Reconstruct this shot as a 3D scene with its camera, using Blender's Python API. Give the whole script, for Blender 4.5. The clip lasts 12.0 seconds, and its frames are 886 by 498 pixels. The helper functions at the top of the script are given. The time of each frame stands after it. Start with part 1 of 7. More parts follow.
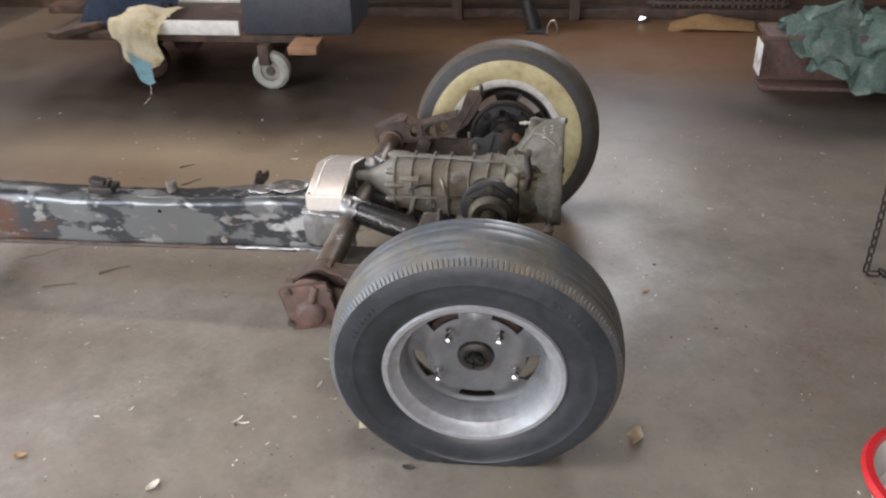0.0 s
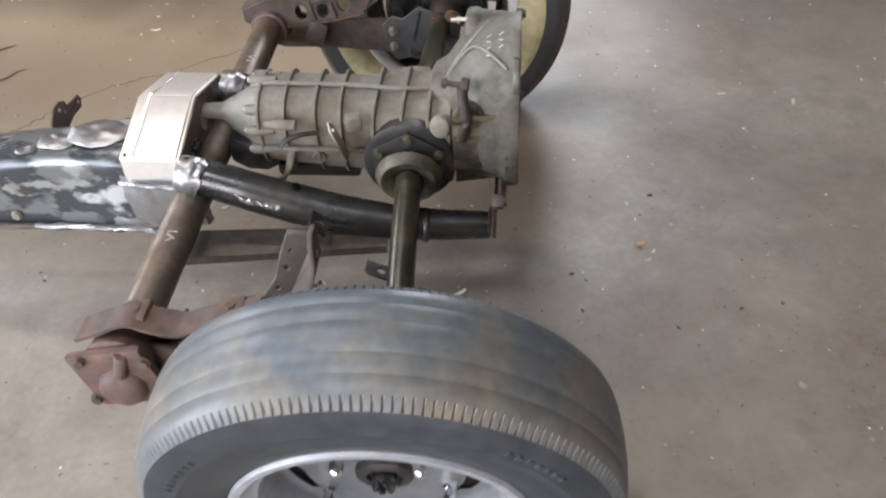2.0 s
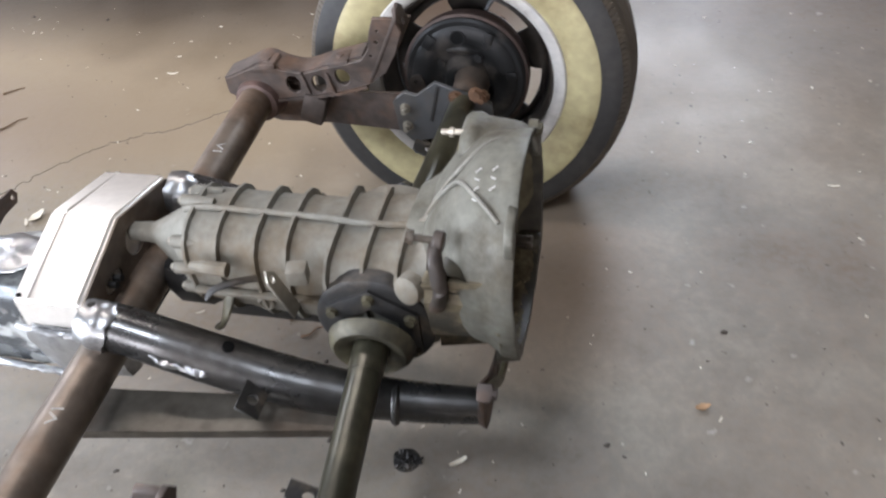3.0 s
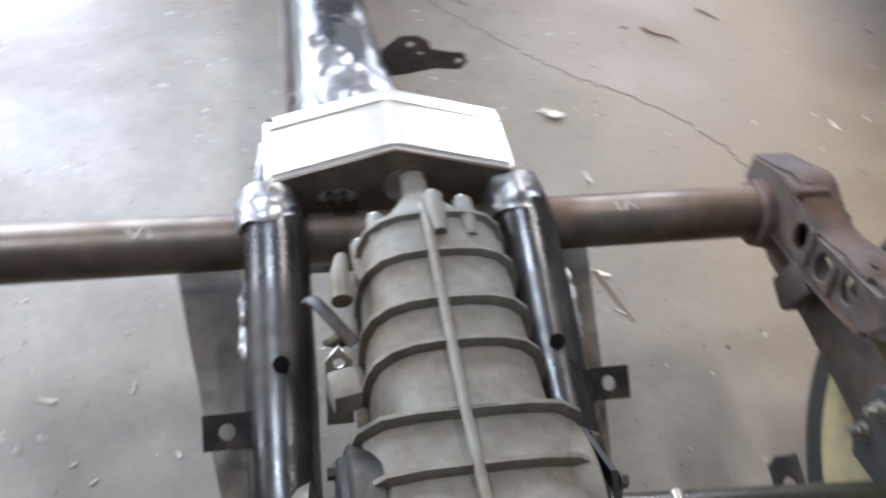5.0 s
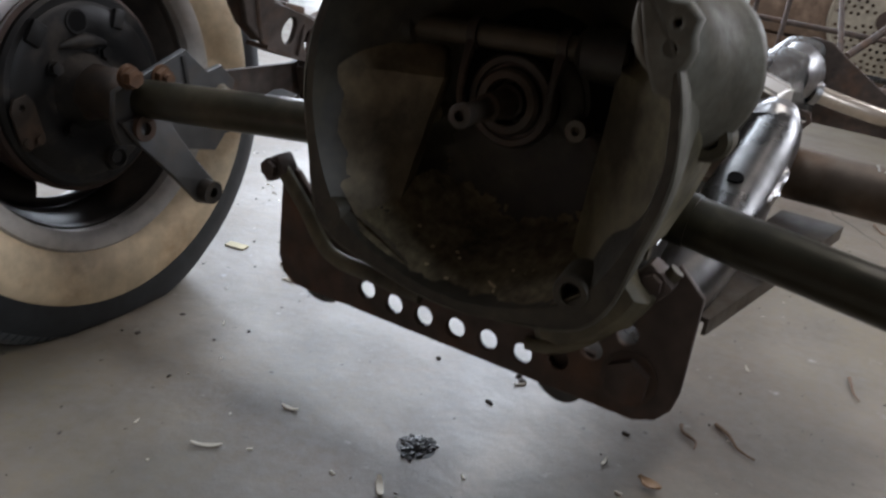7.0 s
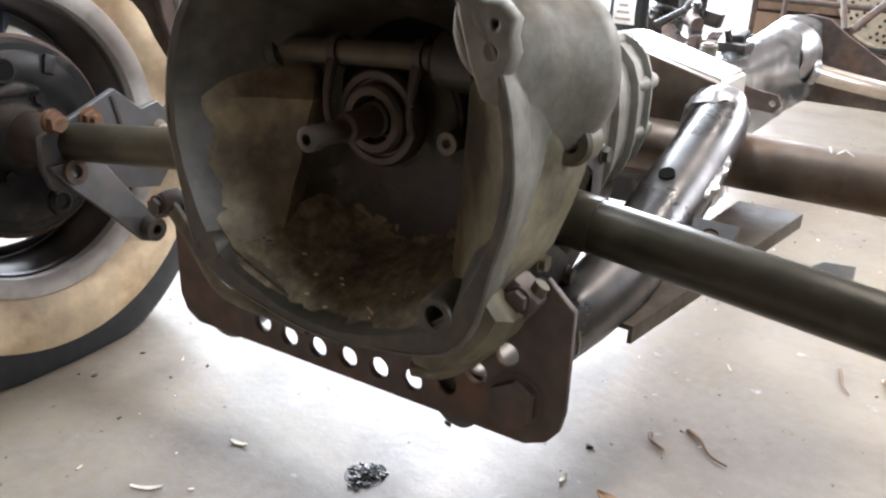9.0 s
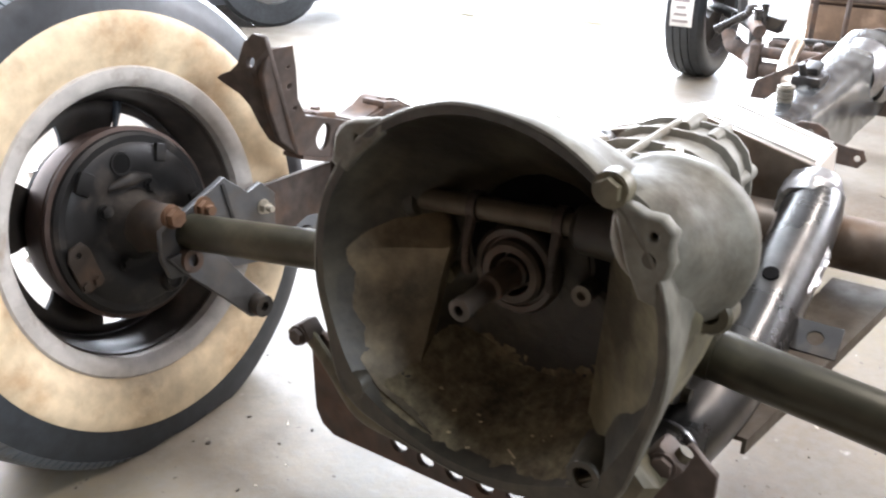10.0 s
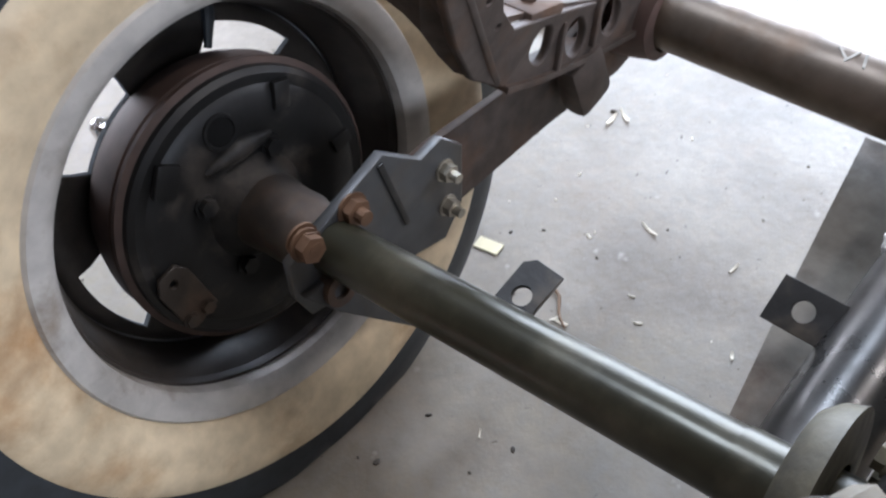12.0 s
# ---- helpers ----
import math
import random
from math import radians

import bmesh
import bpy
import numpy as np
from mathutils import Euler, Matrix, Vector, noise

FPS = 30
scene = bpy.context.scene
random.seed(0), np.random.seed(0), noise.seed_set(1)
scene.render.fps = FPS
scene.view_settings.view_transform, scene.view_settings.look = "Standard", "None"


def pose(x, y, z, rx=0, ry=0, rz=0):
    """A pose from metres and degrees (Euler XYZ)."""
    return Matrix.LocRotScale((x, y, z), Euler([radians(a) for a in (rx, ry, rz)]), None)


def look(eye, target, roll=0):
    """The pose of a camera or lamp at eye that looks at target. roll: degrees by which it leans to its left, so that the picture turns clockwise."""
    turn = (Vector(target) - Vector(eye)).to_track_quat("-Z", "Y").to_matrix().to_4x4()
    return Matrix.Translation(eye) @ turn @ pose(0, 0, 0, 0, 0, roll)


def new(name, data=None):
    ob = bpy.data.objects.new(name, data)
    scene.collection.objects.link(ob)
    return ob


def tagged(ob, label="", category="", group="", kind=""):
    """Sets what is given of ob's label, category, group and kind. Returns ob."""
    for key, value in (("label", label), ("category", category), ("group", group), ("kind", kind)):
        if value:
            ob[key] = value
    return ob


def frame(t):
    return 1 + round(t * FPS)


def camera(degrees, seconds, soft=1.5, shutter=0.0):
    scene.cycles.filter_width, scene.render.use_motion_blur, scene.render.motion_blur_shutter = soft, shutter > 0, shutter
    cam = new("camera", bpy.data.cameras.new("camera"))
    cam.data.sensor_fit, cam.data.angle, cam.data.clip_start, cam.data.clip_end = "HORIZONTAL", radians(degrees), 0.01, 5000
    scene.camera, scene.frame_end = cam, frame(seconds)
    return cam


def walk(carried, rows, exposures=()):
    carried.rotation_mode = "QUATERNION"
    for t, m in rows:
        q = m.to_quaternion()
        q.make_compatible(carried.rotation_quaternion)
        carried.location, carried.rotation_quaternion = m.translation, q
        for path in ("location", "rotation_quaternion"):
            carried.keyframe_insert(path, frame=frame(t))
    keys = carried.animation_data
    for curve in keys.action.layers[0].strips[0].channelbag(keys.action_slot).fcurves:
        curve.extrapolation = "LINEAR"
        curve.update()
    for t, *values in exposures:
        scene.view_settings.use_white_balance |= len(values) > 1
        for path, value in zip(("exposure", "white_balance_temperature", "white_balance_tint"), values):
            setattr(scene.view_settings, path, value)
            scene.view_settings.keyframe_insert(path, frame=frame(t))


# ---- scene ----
cam = camera(55.3, 12.0, 2.2, 0.35)
PATH = [
    (0, (0.191, -2.310, 1.509), (-0.087, -0.591, 0.525), -1.8),
    (0.5, (0.201, -2.091, 1.475), (-0.042, -0.419, 0.405), -2.4),
    (1, (0.237, -1.823, 1.446), (-0.037, -0.247, 0.245), -3.0),
    (1.5, (0.147, -1.582, 1.426), (0.038, -0.088, 0.101), -1.4),
    (2, (0.183, -1.350, 1.389), (0.011, 0.077, -0.002), -3.3),
    (2.5, (0.310, -1.085, 1.348), (-0.044, 0.263, -0.086), -7.4),
    (2.7, (0.317, -0.976, 1.329), (-0.051, 0.404, -0.071), -7.5),
    (4.3, (0.352, -0.282, 1.179), (-0.605, 0.674, -0.294), -3.6),
    (4.5, (0.318, -0.232, 1.159), (-0.723, 0.695, -0.274), 0.1),
    (4.7, (0.292, -0.176, 1.123), (-0.927, 0.571, -0.276), 1.4),
    (4.9, (0.287, -0.132, 1.091), (-1.023, 0.343, -0.346), 5.0),
    (5, (0.293, -0.120, 1.094), (-1.051, 0.223, -0.347), 6.8),
    (5.2, (0.325, -0.069, 1.097), (-1.068, 0.012, -0.336), 7.2),
    (5.3, (0.382, -0.060, 1.057), (-1.077, -0.074, -0.312), 6.5),
    (5.5, (0.458, -0.036, 1.016), (-1.092, -0.171, -0.240), 8.0),
    (5.7, (0.554, 0.022, 0.964), (-1.092, -0.176, -0.155), 10.5),
    (5.9, (0.603, 0.095, 0.909), (-1.096, -0.205, -0.103), 11.1),
    (6, (0.620, 0.136, 0.887), (-1.074, -0.284, -0.089), 11.3),
    (6.2, (0.632, 0.192, 0.831), (-1.031, -0.460, -0.066), 11.1),
    (6.5, (0.658, 0.245, 0.735), (-0.997, -0.543, -0.066), 9.6),
    (6.8, (0.710, 0.289, 0.646), (-0.952, -0.524, -0.113), 9.3),
    (7, (0.718, 0.311, 0.598), (-0.924, -0.556, -0.146), 8.6),
    (7.5, (0.667, 0.367, 0.541), (-0.924, -0.613, -0.173), 5.6),
    (7.7, (0.645, 0.397, 0.532), (-0.938, -0.608, -0.163), 5.0),
    (9.3, (0.622, 0.407, 0.648), (-0.958, -0.567, -0.098), 2.3),
    (9.5, (0.633, 0.389, 0.678), (-0.931, -0.611, -0.065), 1.8),
    (10, (0.654, 0.329, 0.752), (-0.864, -0.700, -0.046), 1.0),
    (10.5, (0.613, 0.239, 0.768), (-0.877, -0.774, -0.099), 0.7),
    (10.8, (0.522, 0.146, 0.745), (-0.858, -0.940, -0.210), -1.5),
    (11, (0.465, 0.095, 0.751), (-0.809, -1.062, -0.269), -3.9),
    (11.5, (0.361, -0.035, 0.812), (-0.778, -1.145, -0.400), -3.6),
    (12, (0.254, -0.090, 0.824), (-0.663, -1.126, -0.620), -6.0),
]
# exposure in stops along the walk
EXPOSURES = [(0.0, -1.0, 6950, 20), (1.5, -0.56, 6750, 19), (2.0, -0.5, 6700, 19), (2.7, -0.38, 6550, 18), (4.5, -0.28, 6080, 17), (5.3, -0.55, 6100, 17), (5.8, -1.05, 6250, 17), (6.2, -1.42, 6350, 17), (6.6, -1.42, 6500, 17), (7.1, -0.75, 6450, 17), (7.7, -0.08, 6500, 17), (9.4, 0.78, 6650, 18), (10.5, 0.76, 6450, 17), (11.2, 0.27, 6220, 17), (12.0, -0.24, 6120, 17)]
walk(cam, [(t, look(eye, target, roll)) for t, eye, target, roll in PATH], EXPOSURES)

# ---------------------------------------------------------------- light
world = bpy.data.worlds.new("world")
scene.world = world
world.use_nodes = True
wn = world.node_tree
sky = wn.nodes.new("ShaderNodeTexSky")
sky.sky_type, sky.sun_disc = "NISHITA", False
sky.sun_elevation, sky.sun_rotation = radians(52), radians(230)
wn.links.new(sky.outputs[0], wn.nodes["Background"].inputs[0])
wn.nodes["Background"].inputs[1].default_value = 0.12

sun = new("sun", bpy.data.lights.new("sun", "SUN"))
sun.data.energy, sun.data.angle, sun.data.color = 3.5, radians(0.5), (1.0, 0.95, 0.86)
sun.matrix_world = look((-3 * math.sin(radians(50)), -3, 5), (0, 0, 0))


def daylight(name, eye, target, w, h, watts, colour=(1, 1, 1)):
    """The sky's light in an opening."""
    lamp = new(name, bpy.data.lights.new(name, "AREA"))
    lamp.data.shape, lamp.data.size, lamp.data.size_y = "RECTANGLE", w, h
    lamp.data.energy, lamp.data.color = watts, colour
    lamp.matrix_world = look(eye, target)
    return lamp


daylight("door_daylight", (-4.45, -3.6, 1.7), (0, -3.6, 0.8), 5.8, 3.3, 1250, (0.80, 0.91, 1.0))
daylight("south_daylight", (-0.7, -6.55, 1.7), (-0.7, 0, 0.4), 4.4, 3.3, 680, (0.95, 0.97, 1.0))
daylight("window_daylight", (0.45, 3.72, 1.95), (0.45, 0, 0.8), 0.9, 1.3, 105, (0.80, 0.91, 1.0))
daylight("west_window_daylight", (-4.47, 2.3, 2.1), (0, 2.3, 1.0), 1.6, 1.2, 170, (0.88, 0.94, 1.0))
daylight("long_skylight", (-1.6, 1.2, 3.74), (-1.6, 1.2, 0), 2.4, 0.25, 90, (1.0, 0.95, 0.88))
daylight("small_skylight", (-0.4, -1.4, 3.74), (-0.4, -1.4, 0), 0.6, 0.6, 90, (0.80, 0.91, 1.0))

# ---------------------------------------------------------------- materials


def mat(name, base, rough=0.6, metal=0.0, vary=0.25, scale=30.0, bump=0.15, second=None, second_scale=6.0, second_at=(0.5, 0.62), rough2=None, metal2=None, spec=0.5, object_random=0.0, coord="Object"):
    """A procedural surface: base colour with fine grain, a second colour in patches, bump."""
    m = bpy.data.materials.new(name)
    m.use_nodes = True
    t = m.node_tree
    n, link = t.nodes, t.links.new
    b = n["Principled BSDF"]
    tc = n.new("ShaderNodeTexCoord")
    fine, big = n.new("ShaderNodeTexNoise"), n.new("ShaderNodeTexNoise")
    fine.inputs["Scale"].default_value, fine.inputs["Detail"].default_value = scale, 6
    big.inputs["Scale"].default_value, big.inputs["Detail"].default_value, big.inputs["Roughness"].default_value = second_scale, 8, 0.65
    link(tc.outputs[coord], fine.inputs["Vector"])
    link(tc.outputs[coord], big.inputs["Vector"])
    ramp = n.new("ShaderNodeMapRange")
    ramp.inputs[1].default_value, ramp.inputs[2].default_value = 0.3, 0.7
    ramp.inputs[3].default_value, ramp.inputs[4].default_value = 1 - vary, 1 + vary
    link(fine.outputs["Fac"], ramp.inputs[0])
    mask = n.new("ShaderNodeMapRange")
    mask.inputs[1].default_value, mask.inputs[2].default_value = second_at
    link(big.outputs["Fac"], mask.inputs[0])
    mix = n.new("ShaderNodeMix")
    mix.data_type = "RGBA"
    mix.inputs[6].default_value = (*base, 1)
    mix.inputs[7].default_value = (*(second or [c * 0.75 for c in base]), 1)
    link(mask.outputs[0], mix.inputs[0])
    tint = n.new("ShaderNodeVectorMath")
    tint.operation = "SCALE"
    link(mix.outputs[2], tint.inputs[0])
    link(ramp.outputs[0], tint.inputs["Scale"])
    out = tint.outputs[0]
    if object_random:
        oi, mr, tw = n.new("ShaderNodeObjectInfo"), n.new("ShaderNodeMapRange"), n.new("ShaderNodeVectorMath")
        mr.inputs[3].default_value, mr.inputs[4].default_value = 1 - object_random, 1 + object_random
        tw.operation = "SCALE"
        link(oi.outputs["Random"], mr.inputs[0])
        link(out, tw.inputs[0])
        link(mr.outputs[0], tw.inputs["Scale"])
        out = tw.outputs[0]
    link(out, b.inputs["Base Color"])
    b.inputs["Metallic"].default_value = metal
    b.inputs["Specular IOR Level"].default_value = spec
    for socket, one, two in (("Roughness", rough, rough2), ("Metallic", metal, metal2)):
        b.inputs[socket].default_value = one
        if two is not None:
            r = n.new("ShaderNodeMapRange")
            r.inputs[3].default_value, r.inputs[4].default_value = one, two
            link(mask.outputs[0], r.inputs[0])
            link(r.outputs[0], b.inputs[socket])
    bp = n.new("ShaderNodeBump")
    bp.inputs["Strength"].default_value, bp.inputs["Distance"].default_value = bump, 0.004
    link(fine.outputs["Fac"], bp.inputs["Height"])
    link(bp.outputs[0], b.inputs["Normal"])
    return m




def floor_material():
    """Worn concrete: broad brown stains, patches with painted shadow, middling mottling, pale spots, dark specks, a
    dull sheen.
    """
    m = bpy.data.materials.new("concrete_floor")
    m.use_nodes = True
    n, link = m.node_tree.nodes, m.node_tree.links.new
    b = n["Principled BSDF"]
    tc = n.new("ShaderNodeTexCoord")

    def layer(scale, lo, hi, detail=6, rough=0.6, warp=0.0):
        t, r = n.new("ShaderNodeTexNoise"), n.new("ShaderNodeMapRange")
        t.inputs["Scale"].default_value, t.inputs["Detail"].default_value = scale, detail
        t.inputs["Roughness"].default_value, t.inputs["Distortion"].default_value = rough, warp
        r.inputs[1].default_value, r.inputs[2].default_value = lo, hi
        link(tc.outputs["Object"], t.inputs["Vector"])
        link(t.outputs["Fac"], r.inputs[0])
        return t.outputs["Fac"], r.outputs[0]

    def over(under, colour, mask):
        x = n.new("ShaderNodeMix")
        x.data_type = "RGBA"
        if isinstance(under, tuple):
            x.inputs[6].default_value = (*under, 1)
        else:
            link(under, x.inputs[6])
        x.inputs[7].default_value = (*colour, 1)
        link(mask, x.inputs[0])
        return x.outputs[2]

    broad, stain = layer(1.5, 0.42, 0.68, 9, 0.68, 0.15)
    wide, olive = layer(0.75, 0.48, 0.64, 7, 0.6, 0.4)
    mid, mottle = layer(6.5, 0.44, 0.68, 8, 0.72, 0.0)
    fine, grain = layer(60.0, 0.35, 0.80)
    _, pale = layer(26.0, 0.69, 0.78, 3, 0.5)
    _, dark = layer(75.0, 0.72, 0.78, 2, 0.5)
    c = over((0.268, 0.240, 0.198), (0.150, 0.104, 0.070), stain)
    c = over(c, (0.205, 0.176, 0.120), olive)
    c = over(c, (0.150, 0.128, 0.100), mottle)
    c = over(c, (0.200, 0.182, 0.156), grain)
    c = over(c, (0.35, 0.33, 0.29), pale)
    c = over(c, (0.07, 0.055, 0.045), dark)
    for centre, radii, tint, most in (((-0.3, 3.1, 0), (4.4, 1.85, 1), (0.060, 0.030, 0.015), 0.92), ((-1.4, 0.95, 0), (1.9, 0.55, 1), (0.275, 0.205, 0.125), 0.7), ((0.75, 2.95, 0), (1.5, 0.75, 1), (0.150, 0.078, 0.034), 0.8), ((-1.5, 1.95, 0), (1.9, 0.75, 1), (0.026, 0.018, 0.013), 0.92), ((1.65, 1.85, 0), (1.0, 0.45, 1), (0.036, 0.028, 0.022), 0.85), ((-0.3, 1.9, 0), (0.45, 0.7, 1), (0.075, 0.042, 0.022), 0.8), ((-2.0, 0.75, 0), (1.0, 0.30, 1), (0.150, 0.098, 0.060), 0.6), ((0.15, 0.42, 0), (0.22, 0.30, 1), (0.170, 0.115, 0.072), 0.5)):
        # ragged brown dirt patches; those at trolley, beam and bell paint their shadow
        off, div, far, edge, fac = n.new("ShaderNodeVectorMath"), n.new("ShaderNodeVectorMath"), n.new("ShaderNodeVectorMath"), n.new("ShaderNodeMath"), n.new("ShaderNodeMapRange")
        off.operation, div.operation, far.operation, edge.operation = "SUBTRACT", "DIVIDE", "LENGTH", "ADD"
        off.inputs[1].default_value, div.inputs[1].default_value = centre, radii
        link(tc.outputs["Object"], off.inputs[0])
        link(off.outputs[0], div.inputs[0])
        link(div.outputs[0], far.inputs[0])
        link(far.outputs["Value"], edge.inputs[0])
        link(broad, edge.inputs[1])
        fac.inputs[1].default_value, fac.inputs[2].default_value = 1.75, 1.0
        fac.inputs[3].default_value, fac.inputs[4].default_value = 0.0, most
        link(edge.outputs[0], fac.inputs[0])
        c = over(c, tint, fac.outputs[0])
    link(c, b.inputs["Base Color"])
    rough = n.new("ShaderNodeMapRange")
    rough.inputs[1].default_value, rough.inputs[2].default_value = 0.36, 0.64
    rough.inputs[3].default_value, rough.inputs[4].default_value = 0.36, 0.60
    link(broad, rough.inputs[0])
    link(rough.outputs[0], b.inputs["Roughness"])
    b.inputs["Specular IOR Level"].default_value = 0.45
    bump, bump2 = n.new("ShaderNodeBump"), n.new("ShaderNodeBump")
    bump.inputs["Strength"].default_value, bump.inputs["Distance"].default_value = 0.12, 0.004
    bump2.inputs["Strength"].default_value, bump2.inputs["Distance"].default_value = 0.10, 0.02
    link(fine, bump.inputs["Height"])
    link(mid, bump2.inputs["Height"])
    link(bump2.outputs[0], bump.inputs["Normal"])
    link(bump.outputs[0], b.inputs["Normal"])
    return m


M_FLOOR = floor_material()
M_APRON = mat("pale_concrete", (0.5, 0.49, 0.46), 0.8, 0, 0.1, 20, 0.2)
M_WALL = mat("brown_wall", (0.078, 0.046, 0.028), 0.8, 0, 0.25, 14, 0.3, (0.034, 0.022, 0.016), 2.4)
M_SHEET = mat("opaque_roof_sheet", (0.6, 0.62, 0.6), 0.5, 0.0, 0.08, 8, 0.1)
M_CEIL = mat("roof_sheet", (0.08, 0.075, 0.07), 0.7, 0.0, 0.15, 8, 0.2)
M_TYRE = mat("tyre_rubber", (0.018, 0.022, 0.026), 0.34, 0, 0.25, 60, 0.1, (0.034, 0.040, 0.046), 5, (0.42, 0.7), 0.55)
M_TYRE_FAR = mat("dull_tyre_rubber", (0.020, 0.019, 0.018), 0.6, 0, 0.25, 60, 0.1, (0.038, 0.033, 0.027), 5, (0.42, 0.7), 0.7)
M_TREAD_FAR = mat("brown_dusty_tread", (0.072, 0.060, 0.046), 0.62, 0, 0.2, 55, 0.12, (0.110, 0.085, 0.055), 5, (0.46, 0.66), 0.75)
M_TREAD = mat("dusty_tread", (0.078, 0.093, 0.104), 0.38, 0, 0.18, 55, 0.12, (0.140, 0.118, 0.084), 3.6, (0.46, 0.66), 0.60)
M_WHITEWALL = mat("aged_whitewall", (0.60, 0.485, 0.325), 0.5, 0, 0.16, 45, 0.14, (0.33, 0.185, 0.08), 7.5, (0.45, 0.70), 0.6)
M_WHITEWALL_FAR = mat("yellowed_whitewall", (0.36, 0.31, 0.165), 0.6, 0, 0.14, 45, 0.12, (0.15, 0.10, 0.04), 6.5, (0.46, 0.72), 0.6)
M_RIM = mat("silver_rim_paint", (0.29, 0.305, 0.32), 0.42, 0.25, 0.12, 50, 0.10, (0.20, 0.19, 0.175), 14, (0.54, 0.74), 0.62)
M_FLANGE = mat("scuffed_flange_paint", (0.45, 0.43, 0.40), 0.5, 0.1, 0.14, 50, 0.10, (0.24, 0.20, 0.16), 16, (0.54, 0.74), 0.62)
M_DISC = mat("silver_disc_paint", (0.29, 0.31, 0.325), 0.42, 0.3, 0.08, 40, 0.05, (0.26, 0.25, 0.235), 14, (0.5, 0.7), 0.6)
M_DRUMEDGE = mat("rusty_drum_edge", (0.048, 0.028, 0.021), 0.65, 0.2, 0.3, 40, 0.15, (0.045, 0.03, 0.025), 9)
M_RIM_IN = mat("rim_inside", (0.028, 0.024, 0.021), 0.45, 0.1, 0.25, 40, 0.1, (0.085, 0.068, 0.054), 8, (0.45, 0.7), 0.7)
M_DRUM = mat("black_drum", (0.010, 0.010, 0.010), 0.45, 0.0, 0.3, 30, 0.25, (0.05, 0.042, 0.035), 14, (0.52, 0.68), 0.65, None, 0.3)
M_RUST = mat("rusted_steel", (0.080, 0.062, 0.053), 0.62, 0.35, 0.3, 45, 0.22, (0.125, 0.075, 0.050), 11, (0.48, 0.68), 0.8)
M_RUSTRED = mat("red_oxide_steel", (0.095, 0.060, 0.050), 0.6, 0.2, 0.25, 45, 0.22, (0.135, 0.075, 0.058), 14, (0.48, 0.66), 0.75)
M_TUBE = mat("worn_tube_steel", (0.15, 0.12, 0.095), 0.42, 0.6, 0.22, 38, 0.12, (0.13, 0.082, 0.052), 7, (0.46, 0.66), 0.65)
M_BARE = mat("bare_ground_steel", (0.36, 0.36, 0.36), 0.36, 0.95, 0.2, 30, 0.15, (0.12, 0.12, 0.12), 11, (0.5, 0.66), 0.45, 0.6)


def patched_steel():
    """Dark glossy steel with sharp-edged pale sanded patches, rust blotches and fine scratches."""
    m = bpy.data.materials.new("patched_tunnel_steel")
    m.use_nodes = True
    n, link = m.node_tree.nodes, m.node_tree.links.new
    b = n["Principled BSDF"]
    tc, sq = n.new("ShaderNodeTexCoord"), n.new("ShaderNodeMapping")
    sq.inputs["Scale"].default_value = (0.55, 1.0, 1.0)
    link(tc.outputs["Object"], sq.inputs["Vector"])
    out = None
    for scale, lo, hi, colour, detail, shift in ((0, 0, 0, (0.060, 0.066, 0.070), 0, 0), (8.0, 0.50, 0.53, (0.17, 0.18, 0.178), 7, 0.0), (14.0, 0.57, 0.60, (0.30, 0.31, 0.30), 6, 5.3), (5.0, 0.59, 0.61, (0.50, 0.52, 0.51), 6, 3.1), (6.0, 0.60, 0.68, (0.13, 0.066, 0.042), 8, 7.7), (45.0, 0.60, 0.75, (0.24, 0.23, 0.22), 3, 1.3)):
        if out is None:
            out = n.new("ShaderNodeRGB")
            out.outputs[0].default_value = (*colour, 1)
            out = out.outputs[0]
            continue
        at, t, r, x = n.new("ShaderNodeVectorMath"), n.new("ShaderNodeTexNoise"), n.new("ShaderNodeMapRange"), n.new("ShaderNodeMix")
        at.inputs[1].default_value = (shift, shift * 0.7, 0)
        link(sq.outputs[0], at.inputs[0])
        link(at.outputs[0], t.inputs["Vector"])
        t.inputs["Scale"].default_value, t.inputs["Detail"].default_value = scale, detail
        r.inputs[1].default_value, r.inputs[2].default_value = lo, hi
        link(t.outputs["Fac"], r.inputs[0])
        x.data_type = "RGBA"
        link(out, x.inputs[6])
        x.inputs[7].default_value = (*colour, 1)
        link(r.outputs[0], x.inputs[0])
        out = x.outputs[2]
    link(out, b.inputs["Base Color"])
    b.inputs["Metallic"].default_value = 0.55
    b.inputs["Roughness"].default_value = 0.24
    bump = n.new("ShaderNodeBump")
    bump.inputs["Strength"].default_value, bump.inputs["Distance"].default_value = 0.26, 0.004
    link(t.outputs["Fac"], bump.inputs["Height"])
    link(bump.outputs[0], b.inputs["Normal"])
    return m


M_TUNNEL = patched_steel()
M_BELL = mat("grey_bell_alloy", (0.120, 0.116, 0.094), 0.55, 0.25, 0.18, 70, 0.25, (0.058, 0.048, 0.031), 12, (0.44, 0.68), 0.72)
M_HUBOIL = mat("oily_rusty_hub", (0.040, 0.032, 0.026), 0.5, 0.3, 0.3, 45, 0.25, (0.085, 0.055, 0.038), 12, (0.48, 0.68), 0.75)
M_DUST = mat("dry_tan_dirt", (0.165, 0.140, 0.082), 0.9, 0, 0.35, 120, 0.5, (0.07, 0.056, 0.034), 26, (0.40, 0.64), 0.9)
M_BELLIN = mat("black_oily_alloy", (0.056, 0.049, 0.032), 0.55, 0.1, 0.3, 60, 0.35, (0.018, 0.016, 0.012), 9, (0.36, 0.56), 0.45)
